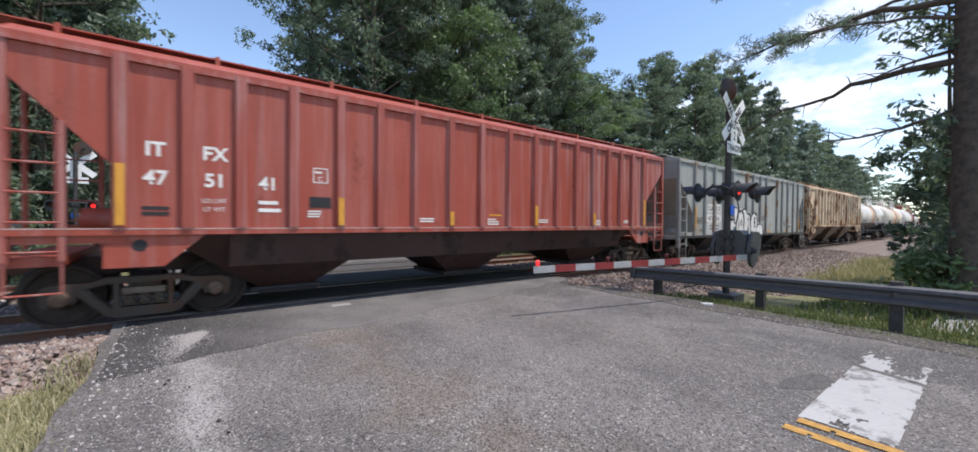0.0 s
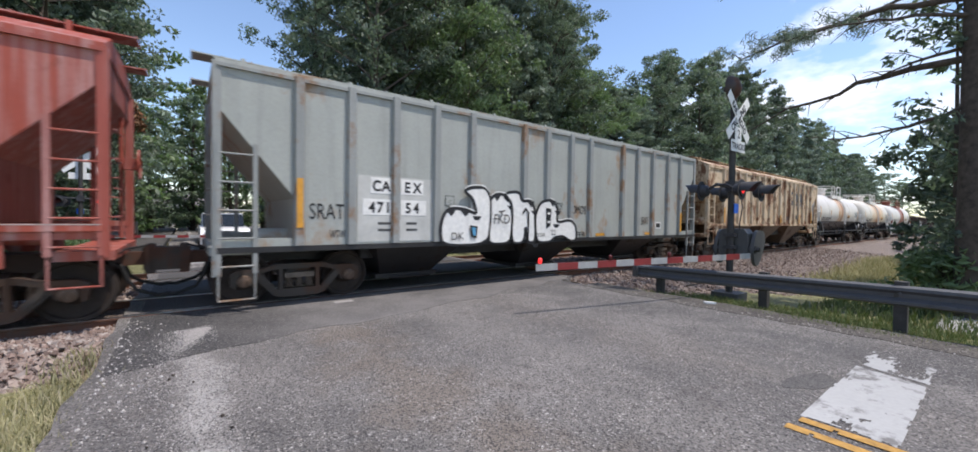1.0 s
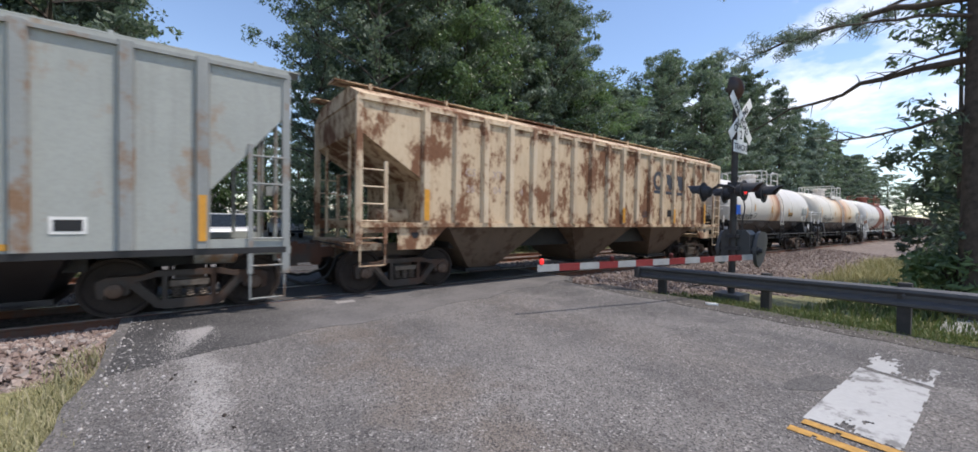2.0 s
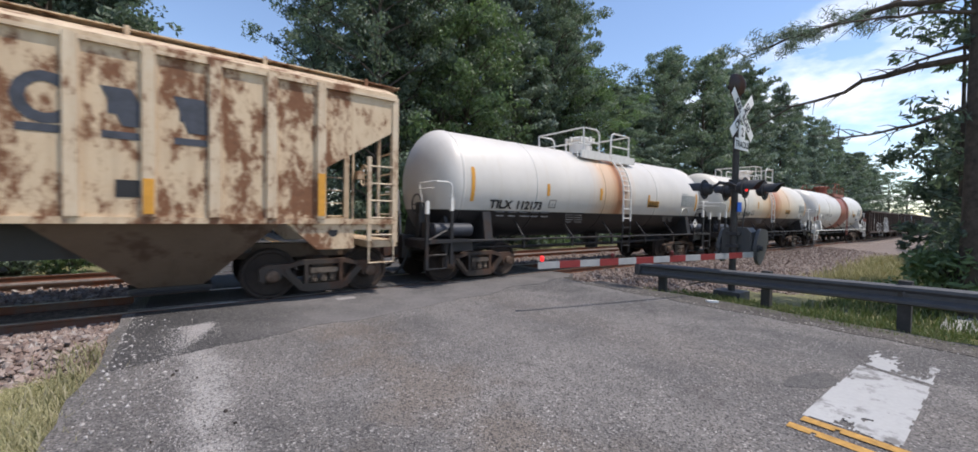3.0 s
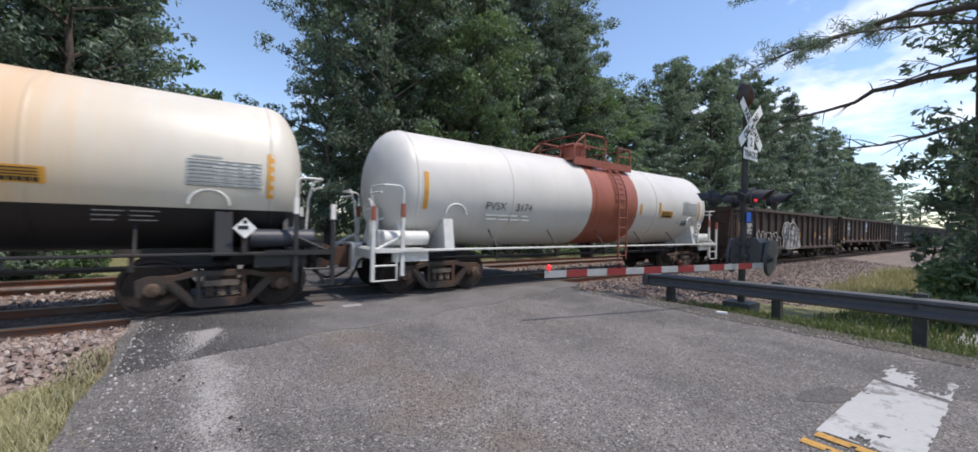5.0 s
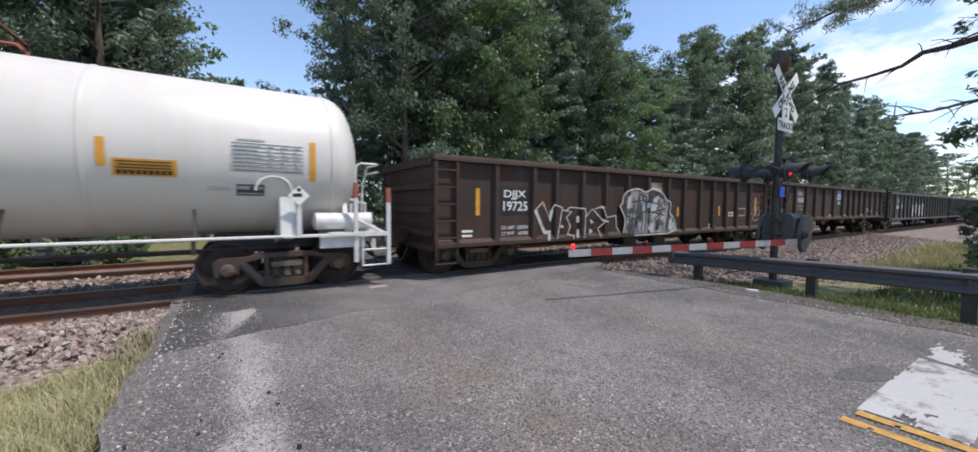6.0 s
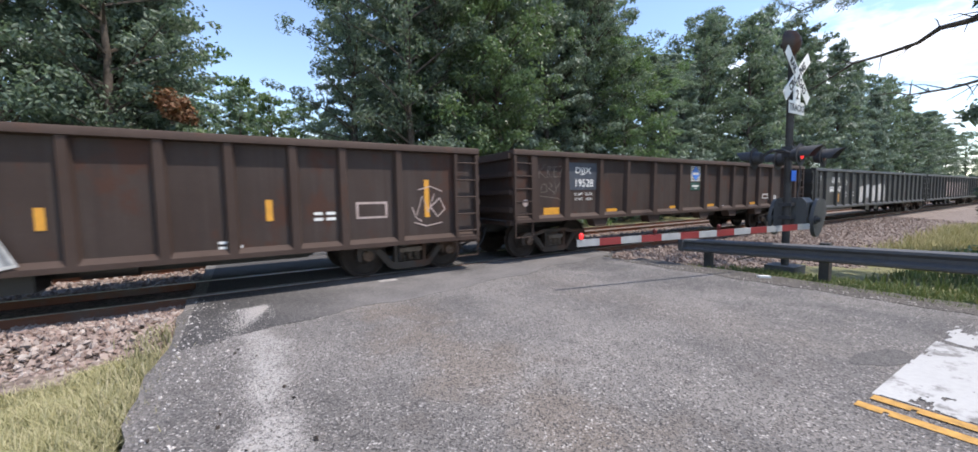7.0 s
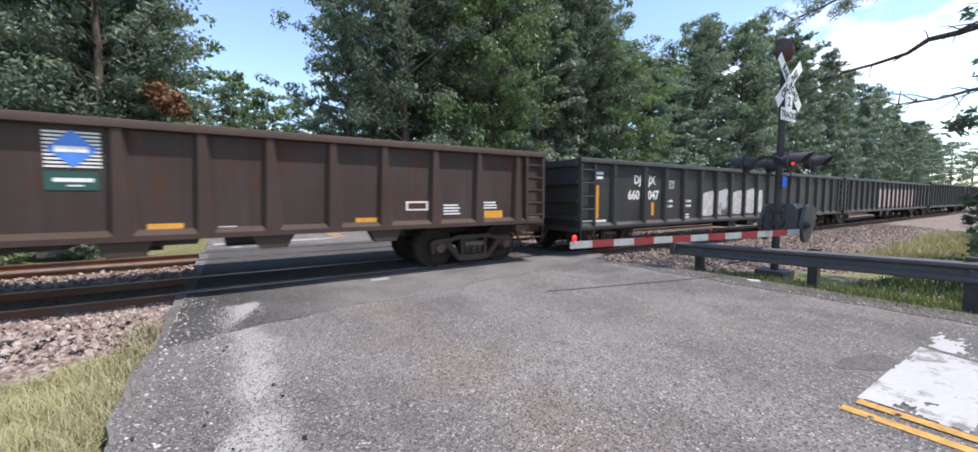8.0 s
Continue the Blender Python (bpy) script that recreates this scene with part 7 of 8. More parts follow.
def crossing_signal(label, m, arm_len, arm_turn, scale_x=1.0, lit=(1, 0), words=True):
    """Mast with crossbuck facing -y, flashing lamps on a crossarm, gate mechanism and lowered arm."""
    s = thing("crossing_signal", label, "crossing signal", m, "crossing signals")
    part("mast", Geo().lathe([(-0.3, 0.075), (4.45, 0.065), (4.46, 0.0)], (0, 0, 0), "z", 16), M_POST, s, "dark steel mast")
    part("foundation", Geo().box(-0.28, 0.28, -0.28, 0.28, -0.4, -0.02), M_MECH, s, "concrete foundation block")
    part("bell", Geo().lathe([(-0.2, 0.0), (-0.19, 0.1), (-0.13, 0.21), (-0.03, 0.27), (0.02, 0.275), (0.02, 0.05), (0.14, 0.05), (0.14, 0.0)], (-0.22, -0.02, 4.62), "y", 22), M_DRAFT, s, "rusty dark gong bell")
    L, w, zc = 1.44, 0.225, 3.98
    for k, a in enumerate((40, -40)):
        pm = pose(0, -0.10 - 0.012 * k, zc, 0, -a if k == 0 else -a, 0)
        b = put("crossbuck_board", Geo().box(-L / 2, L / 2, -0.006, 0.006, -w / 2, w / 2).mesh("crossbuck_board", M_WHITE), s, pm, "white reflective crossbuck blade")
        if words:
            txt = ("CROSSING", "RAIL   ROAD")[k]
            letters(b, txt, 0, -0.08, 0.16, M_BLACKINK, -0.009, 0.86 if k == 0 else 0.76, 0.010)
    t = part("track_sign", Geo().box(-0.16, 0.16, -0.115, -0.1, 3.46, 3.76), M_WHITE, s, "white track count plate")
    t2 = part("track_sign", Geo().box(-0.36, 0.36, -0.118, -0.104, 3.20, 3.455), M_WHITE, s, "white plate")
    if words:
        letters(t, "2", 0, 3.51, 0.2, M_BLACKINK, -0.12, 1.0, 0.004)
        letters(t2, "TRACKS", 0, 3.26, 0.14, M_BLACKINK, -0.122, 1.0, 0.003)
    arm = part("crossarm", Geo().tube([(-0.8, 0, 2.42), (0.8, 0, 2.42)], 0.035, 8).box(-0.1, 0.1, -0.1, 0.1, 2.3, 2.54), M_SIGNAL, s)
    for face in (-1, 1):
        for x in (-0.56, 0.56):
            def out(d):
                return face * (0.24 + d)
            part("lamp_bracket", Geo().tube([(x, 0, 2.42), (x, face * 0.12, 2.42), (x, out(0.02), 2.34)], 0.03, 6), M_SIGNAL, arm)
            part("lamp_housing", Geo().lathe([(out(0.0), 0.05), (out(0.04), 0.12), (out(0.16), 0.15), (out(0.2), 0.15)], (x, 0, 2.3), "y", 18), M_SIGNAL, arm, "black flasher lamp")
            part("lamp_disc", Geo().lathe([(out(0.17), 0.14), (out(0.17), 0.225), (out(0.18), 0.225), (out(0.18), 0.0)], (x, 0, 2.3), "y", 24), M_SIGNAL, arm, "round black background disc")
            on = lit[0] if x < 0 else lit[1]
            part("lens", Geo().lathe([(out(0.185), 0.0), (out(0.19), 0.1), (out(0.21), 0.07), (out(0.22), 0.0)], (x, 0, 2.3), "y", 18), M_LAMPRED if on else M_LENSRED, arm, "red warning lens")
            v, f = [], []
            for i in range(13):
                a = math.pi * (-0.08 + 1.16 * i / 12)
                far = out(0.56 - 0.2 * abs(i - 6) / 6)
                for q, yy in ((0.145, out(0.18)), (0.145, far), (0.157, far), (0.157, out(0.18))):
                    v.append((x + q * math.cos(a), yy, 2.3 + q * math.sin(a)))
                if i:
                    k = 4 * i
                    f += [(k - 4 + j, k + j, k + (j + 1) % 4, k - 4 + (j + 1) % 4) for j in range(4)]
            part("hood", Geo().add(v, f + [(0, 1, 2, 3), (51, 50, 49, 48)]), M_SIGNAL, arm, "long black visor hood")
    part("tag", Geo().box(-0.07, 0.14, -0.1, -0.085, 1.8, 2.02), M_BLUE, s, "small blue emergency tag")
    case = part("gate_mechanism", Geo().prism([(-0.32, 0.82), (-0.32, 1.34), (-0.24, 1.44), (0.2, 1.44), (0.28, 1.34), (0.28, 0.82)], 0.08, 0.46, "x"), M_MECH, s, "grey gate motor case")
    part("case_door", Geo().box(0.12, 0.42, -0.335, -0.32, 0.88, 1.32), M_MECH, case)
    part("latch", Geo().box(0.36, 0.4, -0.35, -0.335, 1.06, 1.14), M_SIGNAL, case)
    part("clamp", Geo().box(-0.12, 0.12, -0.12, 0.12, 0.98, 1.06), M_SIGNAL, s)
    part("clamp", Geo().box(-0.12, 0.12, -0.12, 0.12, 1.26, 1.34), M_SIGNAL, s)
    part("shaft", Geo().lathe([(-0.54, 0.05), (0.42, 0.05)], (0.2, 0, 0.98), "y", 12), M_SIGNAL, s)
    for a, b in ((-0.44, -0.37), (0.33, 0.40)):
        plate = part("counterweight", Geo().prism(soft([(0.1, 0.9), (0.12, 1.12), (0.3, 1.42), (0.72, 1.4), (0.82, 1.16), (0.62, 0.78), (0.38, 0.58), (0.2, 0.66)], 1), a, b), M_MECH, s, "grey counterweight plate")
        part("hub", Geo().lathe([(a - 0.03, 0.0), (a - 0.03, 0.09), (b + 0.03, 0.09), (b + 0.03, 0.0)], (0.2, 0, 0.98), "y", 14), M_SIGNAL, plate)
    part("conduit", Geo().tube([(0.12, 0.05, 0.0), (0.12, 0.05, 0.85)], 0.03, 8), M_SIGNAL, s)
    part("cable", Geo().tube([(0.06, -0.15, 2.3), (0.1, -0.2, 1.95), (0.08, -0.16, 1.6), (0.08, -0.15, 1.4)], 0.012, 6), M_SIGNAL, s)
    g0 = put("gate_arm", Geo().box(-arm_len, -0.15, -0.012, 0.012, -0.058, 0.058).mesh("gate_arm", M_ARM), s, pose(0, -0.5, 0.86, 0, -0.7, arm_turn), "lowered white gate arm with red stripes")
    k, x = 0, -arm_len + 0.42
    while x < -0.6:
        part("red_stripe", Geo().box(x, x + 0.42, -0.0145, 0.0145, -0.060, 0.060), M_REDSHEET, g0)
        x += 0.84
    for q in (-arm_len + 0.08, -arm_len + 1.55, -arm_len + 3.0):
        part("gate_lamp", Geo().lathe([(0.065, 0.025), (0.09, 0.035), (0.14, 0.035), (0.16, 0.02), (0.16, 0.0)], (q, 0, 0), "z", 12), M_LENSRED if q > -arm_len + 0.1 else M_LAMPRED, g0, "small red gate lamp")
    return s


MAST = (10.0, -5.15)
ARM_TURN = math.degrees(math.atan2(-(-4.30 - MAST[1] + 0.5), -(4.72 - MAST[0])))
crossing_signal("railroad crossing mast with white crossbuck and lowered gate", pose(*MAST, 0.0), 5.55, ARM_TURN)
crossing_signal("far crossing mast, its crossbuck seen from behind", pose(-2.93, 10.4, 0.0, 0, 0, 180) @ Matrix.Diagonal((0.86, 0.86, 0.86, 1)), 6.4, 0, 1.0, (1, 0), False)
stick = thing("fallen_branch", "bare fallen branch in the grass", "branch")
part("wood", Geo().tube([(9.2, -4.55, 0.1), (9.6, -5.0, 0.25), (9.75, -5.6, 0.28), (9.7, -6.0, 0.15)], 0.02, 6, 0.008), M_BARK, stick)
lit_bit = thing("litter", "crumpled white paper in the verge grass", "litter")
part("paper", Geo().prism([(8.05, -5.45), (8.16, -5.6), (8.12, -5.66), (8.02, -5.52)], 0.0, 0.04, "z"), M_WHITE, lit_bit)
# ---- trees ----
def leaf_mesh(name, centres, radii, per, size, mat, seed, long=1.0, droop=0.0, flat=0.75):
    """Many small leaves in clumps; every leaf is a bent diamond."""
    r = np.random.default_rng(seed)
    c = np.repeat(np.array(centres), per, axis=0)
    rad = np.repeat(np.array(radii), per)
    n = len(c)
    d = r.normal(size=(n, 3))
    d /= np.linalg.norm(d, axis=1)[:, None]
    p = c + d * (rad * r.uniform(0.25, 1.0, n) ** 0.6)[:, None] * (1, 1, flat)
    out = d + r.normal(0, 0.7, (n, 3)) + (0, 0, 0.5 - droop)
    u = np.cross(out, r.normal(size=(n, 3)))
    u /= np.linalg.norm(u, axis=1)[:, None] + 1e-9
    w = np.cross(out, u)
    w /= np.linalg.norm(w, axis=1)[:, None] + 1e-9
    s = size * r.uniform(0.55, 1.35, n)[:, None]
    nrm = out / (np.linalg.norm(out, axis=1)[:, None] + 1e-9)
    v = np.stack((p - u * s * long, p + w * s * 0.45 - nrm * s * 0.12, p + u * s * long, p - w * s * 0.45 - nrm * s * 0.12), 1).reshape(-1, 3)
    f = np.arange(4 * n).reshape(n, 4)
    me = bpy.data.meshes.new(name)
    me.from_pydata(v.tolist(), [], f.tolist())
    me.materials.append(mat)
    return me


def limb_path(a, b, bend, n, rnd):
    a, b = Vector(a), Vector(b)
    pts = []
    for i in range(n + 1):
        t = i / n
        p = a.lerp(b, t)
        p += Vector((rnd.uniform(-1, 1), rnd.uniform(-1, 1), rnd.uniform(-0.5, 0.5))) * bend * math.sin(math.pi * t) * 0.5
        p.z += bend * math.sin(math.pi * t)
        pts.append(p)
    return pts


def broad_tree(seed, h, spread, low, mat, leaf=0.15, limbs=46, per=58, label=""):
    """Broadleaf tree: trunk, layered limbs that carry leaf clumps, gaps between them."""
    rnd = random.Random(seed)
    t = thing("tree", label, "tree", group="trees along the railway")
    tip = (rnd.uniform(-0.6, 0.6), rnd.uniform(-0.5, 0.5), h * 0.9)
    g = Geo().tube(limb_path((0, 0, -0.4), tip, 0.25, 8, rnd), 0.0155 * h, 9, 0.03)
    cen, rad = [], []
    for i in range(limbs):
        k = (i + rnd.random()) / limbs
        z = low + (h - low) * k
        env = spread * (0.62 + 0.85 * k) * math.sqrt(max(0.03, 1 - k ** 2.3)) * rnd.uniform(0.62, 1.12)
        a = i * 2.4 + rnd.uniform(-0.5, 0.5)
        end = Vector((env * math.cos(a), env * math.sin(a), z + env * rnd.uniform(-0.05, 0.3)))
        path = limb_path((tip[0] * k, tip[1] * k, max(low * 0.6, z - env * 0.35)), end, 0.25, 6, rnd)
        g.tube(path[::2], 0.05 + 0.05 * (1 - k), 4, 0.012)
        for j in range(2, 7):
            for q in range(2 if j > 3 else 1):
                c = path[j] + Vector((rnd.uniform(-0.75, 0.75), rnd.uniform(-0.75, 0.75), rnd.uniform(-0.3, 0.35)))
                cen.append(tuple(c))
                rad.append(rnd.uniform(0.45, 0.95) * (1.1 - 0.35 * k))
    for q in range(10):
        cen.append((tip[0] + rnd.uniform(-0.7, 0.7), tip[1] + rnd.uniform(-0.7, 0.7), h * 0.9 + rnd.uniform(-0.6, 0.11 * h)))
        rad.append(rnd.uniform(0.35, 0.6))
    part("trunk", g, M_BARK, t, "grey-brown trunk and limbs", 60)
    part("crown", leaf_mesh("crown", cen, rad, per, leaf, mat, seed, 1.0, 0.0, 0.6), mat, t, "layered uneven leafy crown")
    return t


def pine_tree(seed, h, spread, low, limbs=62, per=60, label="", leaf=0.11):
    """Tall pine: straight trunk, open spreading limbs with flat needle tufts."""
    rnd = random.Random(seed)
    t = thing("pine_tree", label, "tree", group="trees along the railway")
    g = Geo().tube([(0, 0, -0.4), (0.05, 0, h * 0.3), (-0.05, 0.1, h * 0.65), (0, 0, h)], 0.2, 9, 0.03)
    cen, rad = [], []
    for i in range(limbs):
        k = (i + rnd.random()) / limbs
        z = low + (h - low) * k
        q = spread * (1.05 - 0.85 * k ** 1.3) * rnd.uniform(0.55, 1.1)
        a = i * 2.4 + rnd.uniform(-0.6, 0.6)
        path = limb_path((0, 0, z - 0.2), (q * math.cos(a), q * math.sin(a), z + q * rnd.uniform(0.0, 0.25)), 0.15, 5, rnd)
        g.tube(path[::2], 0.05, 4, 0.012)
        for j in range(2, 6):
            c = path[j] + Vector((rnd.uniform(-0.4, 0.4), rnd.uniform(-0.4, 0.4), rnd.uniform(-0.1, 0.2)))
            cen.append(tuple(c))
            rad.append(rnd.uniform(0.3, 0.62))
    part("trunk", g, M_BARK, t, "straight brown pine trunk and limbs", 60)
    part("crown", leaf_mesh("crown", cen, rad, per, leaf, M_NEEDLE, seed, 2.2, 0.1, 0.5), M_NEEDLE, t, "open crown of flat needle tufts")
    return t


def bush(seed, h, spread, mat, clumps=45, per=70, leaf=0.12, label="", name="bush"):
    rnd = random.Random(seed)
    t = thing(name, label, "bush", group="undergrowth")
    cen, rad, g = [], [], Geo()
    for i in range(clumps):
        k = rnd.random()
        q, a = spread * math.sqrt(1 - (k * 0.9) ** 2) * rnd.random() ** 0.5, rnd.uniform(0, 6.283)
        cen.append((q * math.cos(a), q * math.sin(a), 0.1 + h * k))
        rad.append(rnd.uniform(0.3, 0.6))
        if i % 4 == 0:
            g.tube(limb_path((0.1 * math.cos(a), 0.1 * math.sin(a), -0.1), cen[-1], 0.1, 4, rnd), 0.025, 5, 0.006)
    part("stems", g, M_BARK, t)
    part("foliage", leaf_mesh("foliage", cen, rad, per, leaf, mat, seed), mat, t, "leafy foliage")
    return t


def at(x, y, turn=0.0, s=1.0, sz=None):
    return pose(x, y, -0.35, 0, 0, turn) @ Matrix.Diagonal((s, s, sz or s, 1))


BROAD = [broad_tree(3, 18.5, 4.7, 1.0, M_LEAF, 0.112, 54, 58, label="tall dark green broadleaf tree with dense crown"),
         broad_tree(8, 15.5, 4.5, 0.6, M_LEAF2, 0.110, 48, 58, label="lighter green broadleaf tree, crown down to the ground"),
         broad_tree(14, 20.5, 4.2, 1.6, M_LEAF, 0.110, 56, 55, label="tall slender broadleaf tree in dense wood")]
PINES = [pine_tree(4, 22.5, 3.9, 5.5, 68, 58, label="tall pine with dark open crown"),
         pine_tree(9, 20.5, 3.7, 4.0, 68, 58, label="tall pine with tufted limbs")]
FAR = [broad_tree(23, 18.5, 4.7, 1.0, M_LEAF, 0.23, 46, 16, label="dark green tree deep in the wood"),
       broad_tree(28, 15.5, 4.5, 0.6, M_LEAF2, 0.23, 42, 16, label="light green tree further along the wood"),
       broad_tree(34, 20.5, 4.2, 1.6, M_LEAF, 0.23, 48, 16, label="tall slender tree far along the track"),
       pine_tree(24, 22.5, 3.9, 5.5, 64, 26, "tall pine deep in the wood", 0.17),
       pine_tree(29, 20.5, 3.7, 4.0, 62, 26, "pine far along the track", 0.17)]
BUSHES = [bush(5, 2.6, 2.2, M_LEAF2, 60, 45, 0.16, "bright green roadside bush"), bush(6, 3.6, 2.4, M_LEAF, 70, 45, 0.16, "dark green undergrowth bush")]
rt = random.Random(21)
# wood beyond the second track, right of the road
spots = [(8.9, 14.0, 0, 1.0), (10.2, 17.5, 3, 1.05), (13.4, 14.2, 1, 1.1), (16.4, 16.0, 2, 1.05), (19.6, 14.0, 4, 1.0), (22.4, 17.0, 0, 1.1), (26.0, 14.6, 2, 1.05),
         (29.5, 17.5, 3, 1.0), (33.0, 14.8, 2, 1.0), (37.0, 15.5, 4, 1.0), (41.0, 14.5, 0, 1.08), (46.0, 16.0, 3, 0.95), (51.0, 14.5, 2, 1.0), (57.0, 15.5, 4, 1.0),
         (63.0, 14.5, 0, 1.05), (70.0, 16.0, 3, 1.0), (78.0, 14.5, 2, 1.0), (87.0, 15.5, 4, 1.05), (97.0, 15.0, 0, 1.1), (108.0, 16.0, 2, 1.1), (121.0, 15.0, 3, 1.1), (136.0, 16.0, 0, 1.2), (155.0, 16.0, 2, 1.2), (178.0, 15.0, 0, 1.3), (205.0, 14.0, 2, 1.3)]
spots += [(11.5, 22.0, 2, 1.1), (16.0, 22.5, 0, 1.1), (21.0, 23.0, 3, 1.1), (26.5, 22.5, 1, 1.15), (33.0, 22.0, 0, 1.1), (40.0, 22.5, 2, 1.1), (48.0, 22.0, 1, 1.1), (57.0, 23.0, 0, 1.1), (68.0, 22.5, 1, 1.2), (82.0, 22.0, 2, 1.2), (100.0, 23.0, 1, 1.2)]
spots += [(x + rt.uniform(-1, 1), rt.uniform(12.6, 15.5), rt.choice((0, 1, 2, 3, 4) if x < 30 else (2, 3, 4, 4)), rt.uniform(0.85, 1.05)) for x in range(12, 62, 5)]
spots += [(x + rt.uniform(-1.5, 1.5), rt.uniform(13, 16), rt.choice((0, 3, 4, 4)), rt.uniform(0.9, 1.05)) for x in range(64, 150, 7)]
# left of the road
spots += [(-5.0, 16.5, 0, 1.0), (-4.9, 22.0, 2, 0.95), (-5.6, 19.0, 3, 1.0), (-8.2, 15.5, 2, 1.0), (-11.5, 18.0, 0, 1.0), (-15.0, 15.0, 1, 1.0), (-7.0, 23.0, 2, 1.0), (-19.5, 17.0, 0, 1.1), (-24.0, 14.0, 2, 1.0), (-30.0, 16.0, 0, 1.1)]
spots += [(0.2, 42.0, 1, 0.9), (-5.4, 24.5, 0, 1.0), (-5.6, 20.0, 2, 1.05), (-4.2, 29.5, 1, 1.0), (-6.5, 27.0, 3, 1.0)]
# where the road ends in trees
spots += [(1.0, 62.0, 0, 0.8), (7.5, 66.0, 1, 0.8), (-6.0, 58.0, 2, 0.8), (13.0, 60.0, 0, 0.9), (3.8, 75.0, 2, 0.85), (-11.0, 40.0, 0, 0.9), (16.0, 38.0, 1, 0.9), (-9.5, 31.0, 1, 0.8), (15.5, 30.0, 2, 0.9)]
KINDS = BROAD + PINES
for i, x in enumerate(range(-9, 15, 3)):
    copy_thing(FAR[i % 3], at(x + 0.4, 36.0 + 3 * (i % 2), 77 * i, 0.8, (0.5, 0.56, 0.44)[i % 3] * (1.4 if -1 <= x <= 7 else 1.0)))
HEIGHTS = (18.5, 15.5, 20.5, 22.5, 20.5)


def canopy(x, y):
    """Height of the wood's crown line along the track, in step with the distance behind its front row."""
    k = (y + 9) / 23
    front = np.interp(x / k, (5, 22, 25, 28, 34, 37, 41, 52, 66, 92, 120, 150, 210), (23.5, 23.5, 20.5, 16, 14.5, 16.5, 22, 23, 24.5, 21.5, 19.5, 18, 17))
    return 1.6 + (front - 1.6) * k


for x, y, k, s in spots:
    pick = FAR if x > 42 or y > 20.5 or x < -13 else KINDS
    copy_thing(pick[k], at(x, y, rt.uniform(0, 360), s * rt.uniform(0.94, 1.06), min(1.35, canopy(x, y) / HEIGHTS[k] * rt.uniform(0.84, 1.0)) if x > 8.5 and y < 27 else s * rt.uniform(0.95, 1.08)))
for i, (x, y) in enumerate(((12.0, 10.6), (16.0, 11.0), (20.0, 10.8), (24.5, 11.0), (29.0, 10.8), (34.0, 11.2), (39.5, 10.9), (46.0, 11.0), (53.0, 11.2), (61.0, 10.9), (70.0, 11.0), (80.0, 11.0), (92.0, 11.0), (-6.2, 12.4), (-9.6, 11.0), (-13.0, 11.5), (-17.0, 10.8), (-22.0, 11.2), (9.8, 12.6), (-4.9, 14.3))):
    copy_thing(BUSHES[i % 2], at(x, y, rt.uniform(0, 360), rt.uniform(0.8, 1.25)))
for i, x in enumerate((-2.9, -4.2, -5.8, -7.4, -9.3, -11.5, -14.0)):
    copy_thing(BUSHES[i % 2], at(x, 8.3 + 0.5 * (i % 3), 53 * i, 0.36 + 0.05 * (i % 2), 0.42))
for o, (x, y) in zip(BROAD + PINES + BUSHES + FAR, ((6.9, 18.5), (15.0, 13.0), (23.5, 13.4), (20.5, 18.5), (13.0, 18.5), (112.0, 11.5), (100.0, 11.0), (-27.0, 22.0), (30.0, 27.0), (19.0, 27.0), (9.0, 27.0), (-13.0, 26.0))):
    o.matrix_basis = at(x, y)
dead = bush(77, 1.2, 0.9, M_DEADLEAF, 16, 60, 0.14, "cluster of dry brown leaves on a dead bough", "dead_bough")
dead.matrix_basis = pose(-2.55, 15.0, 5.4)

# big pine by the guardrail
rp = random.Random(31)
pine = thing("pine_tree", "large shaded pine trunk with long bare limbs by the guardrail", "tree", pose(12.4, -8.72, 0))
part("trunk", Geo().tube([(0, 0, -0.6), (0.02, 0.02, 2.5), (0.0, 0.06, 5.0), (0.05, 0.1, 9.0), (0.1, 0.1, 16.0)], 0.34, 14, 0.2), M_BARK, pine, "thick dark scaly trunk", 60)
limbs = [((0, 0, 4.95), (1.1, 4.5, 4.35), 0.35), ((0, 0, 6.1), (0.2, 4.4, 6.25), 0.25), ((0, 0, 6.6), (-2.4, 3.6, 7.6), 0.3), ((0, 0, 5.7), (-1.2, 2.2, 5.9), 0.1), ((0, 0, 5.2), (0.2, 1.5, 5.0), 0.05), ((0, 0, 4.1), (-0.4, 2.2, 3.55), -0.15), ((0, 0, 6.4), (1.8, 3.8, 6.9), 0.2), ((0, 0, 7.2), (-0.5, 4.2, 8.2), 0.3)]
tufts, trad = [], []
for k, (a, b, bend) in enumerate(limbs):
    path = limb_path(a, b, bend, 9, rp)
    ob = part("limb", Geo().tube(path, 0.085 if k < 3 else 0.05, 8, 0.014), M_BARK, pine, "long crooked limb", 60)
    for j in range(4, 10):
        p = path[j]
        for q in range(2):
            e = p + Vector((rp.uniform(-0.5, 0.5), rp.uniform(-0.1, 0.7), rp.uniform(-0.35, 0.3)))
            part("twig", Geo().tube([p, p.lerp(e, 0.5) + Vector((0, 0, 0.05)), e], 0.014, 5, 0.005), M_BARK, ob)
            if k in (1, 2, 6, 7):
                tufts.append(tuple(e)); trad.append(rp.uniform(0.18, 0.34))
                tufts.append(tuple(p.lerp(e, 0.5))); trad.append(rp.uniform(0.15, 0.25))
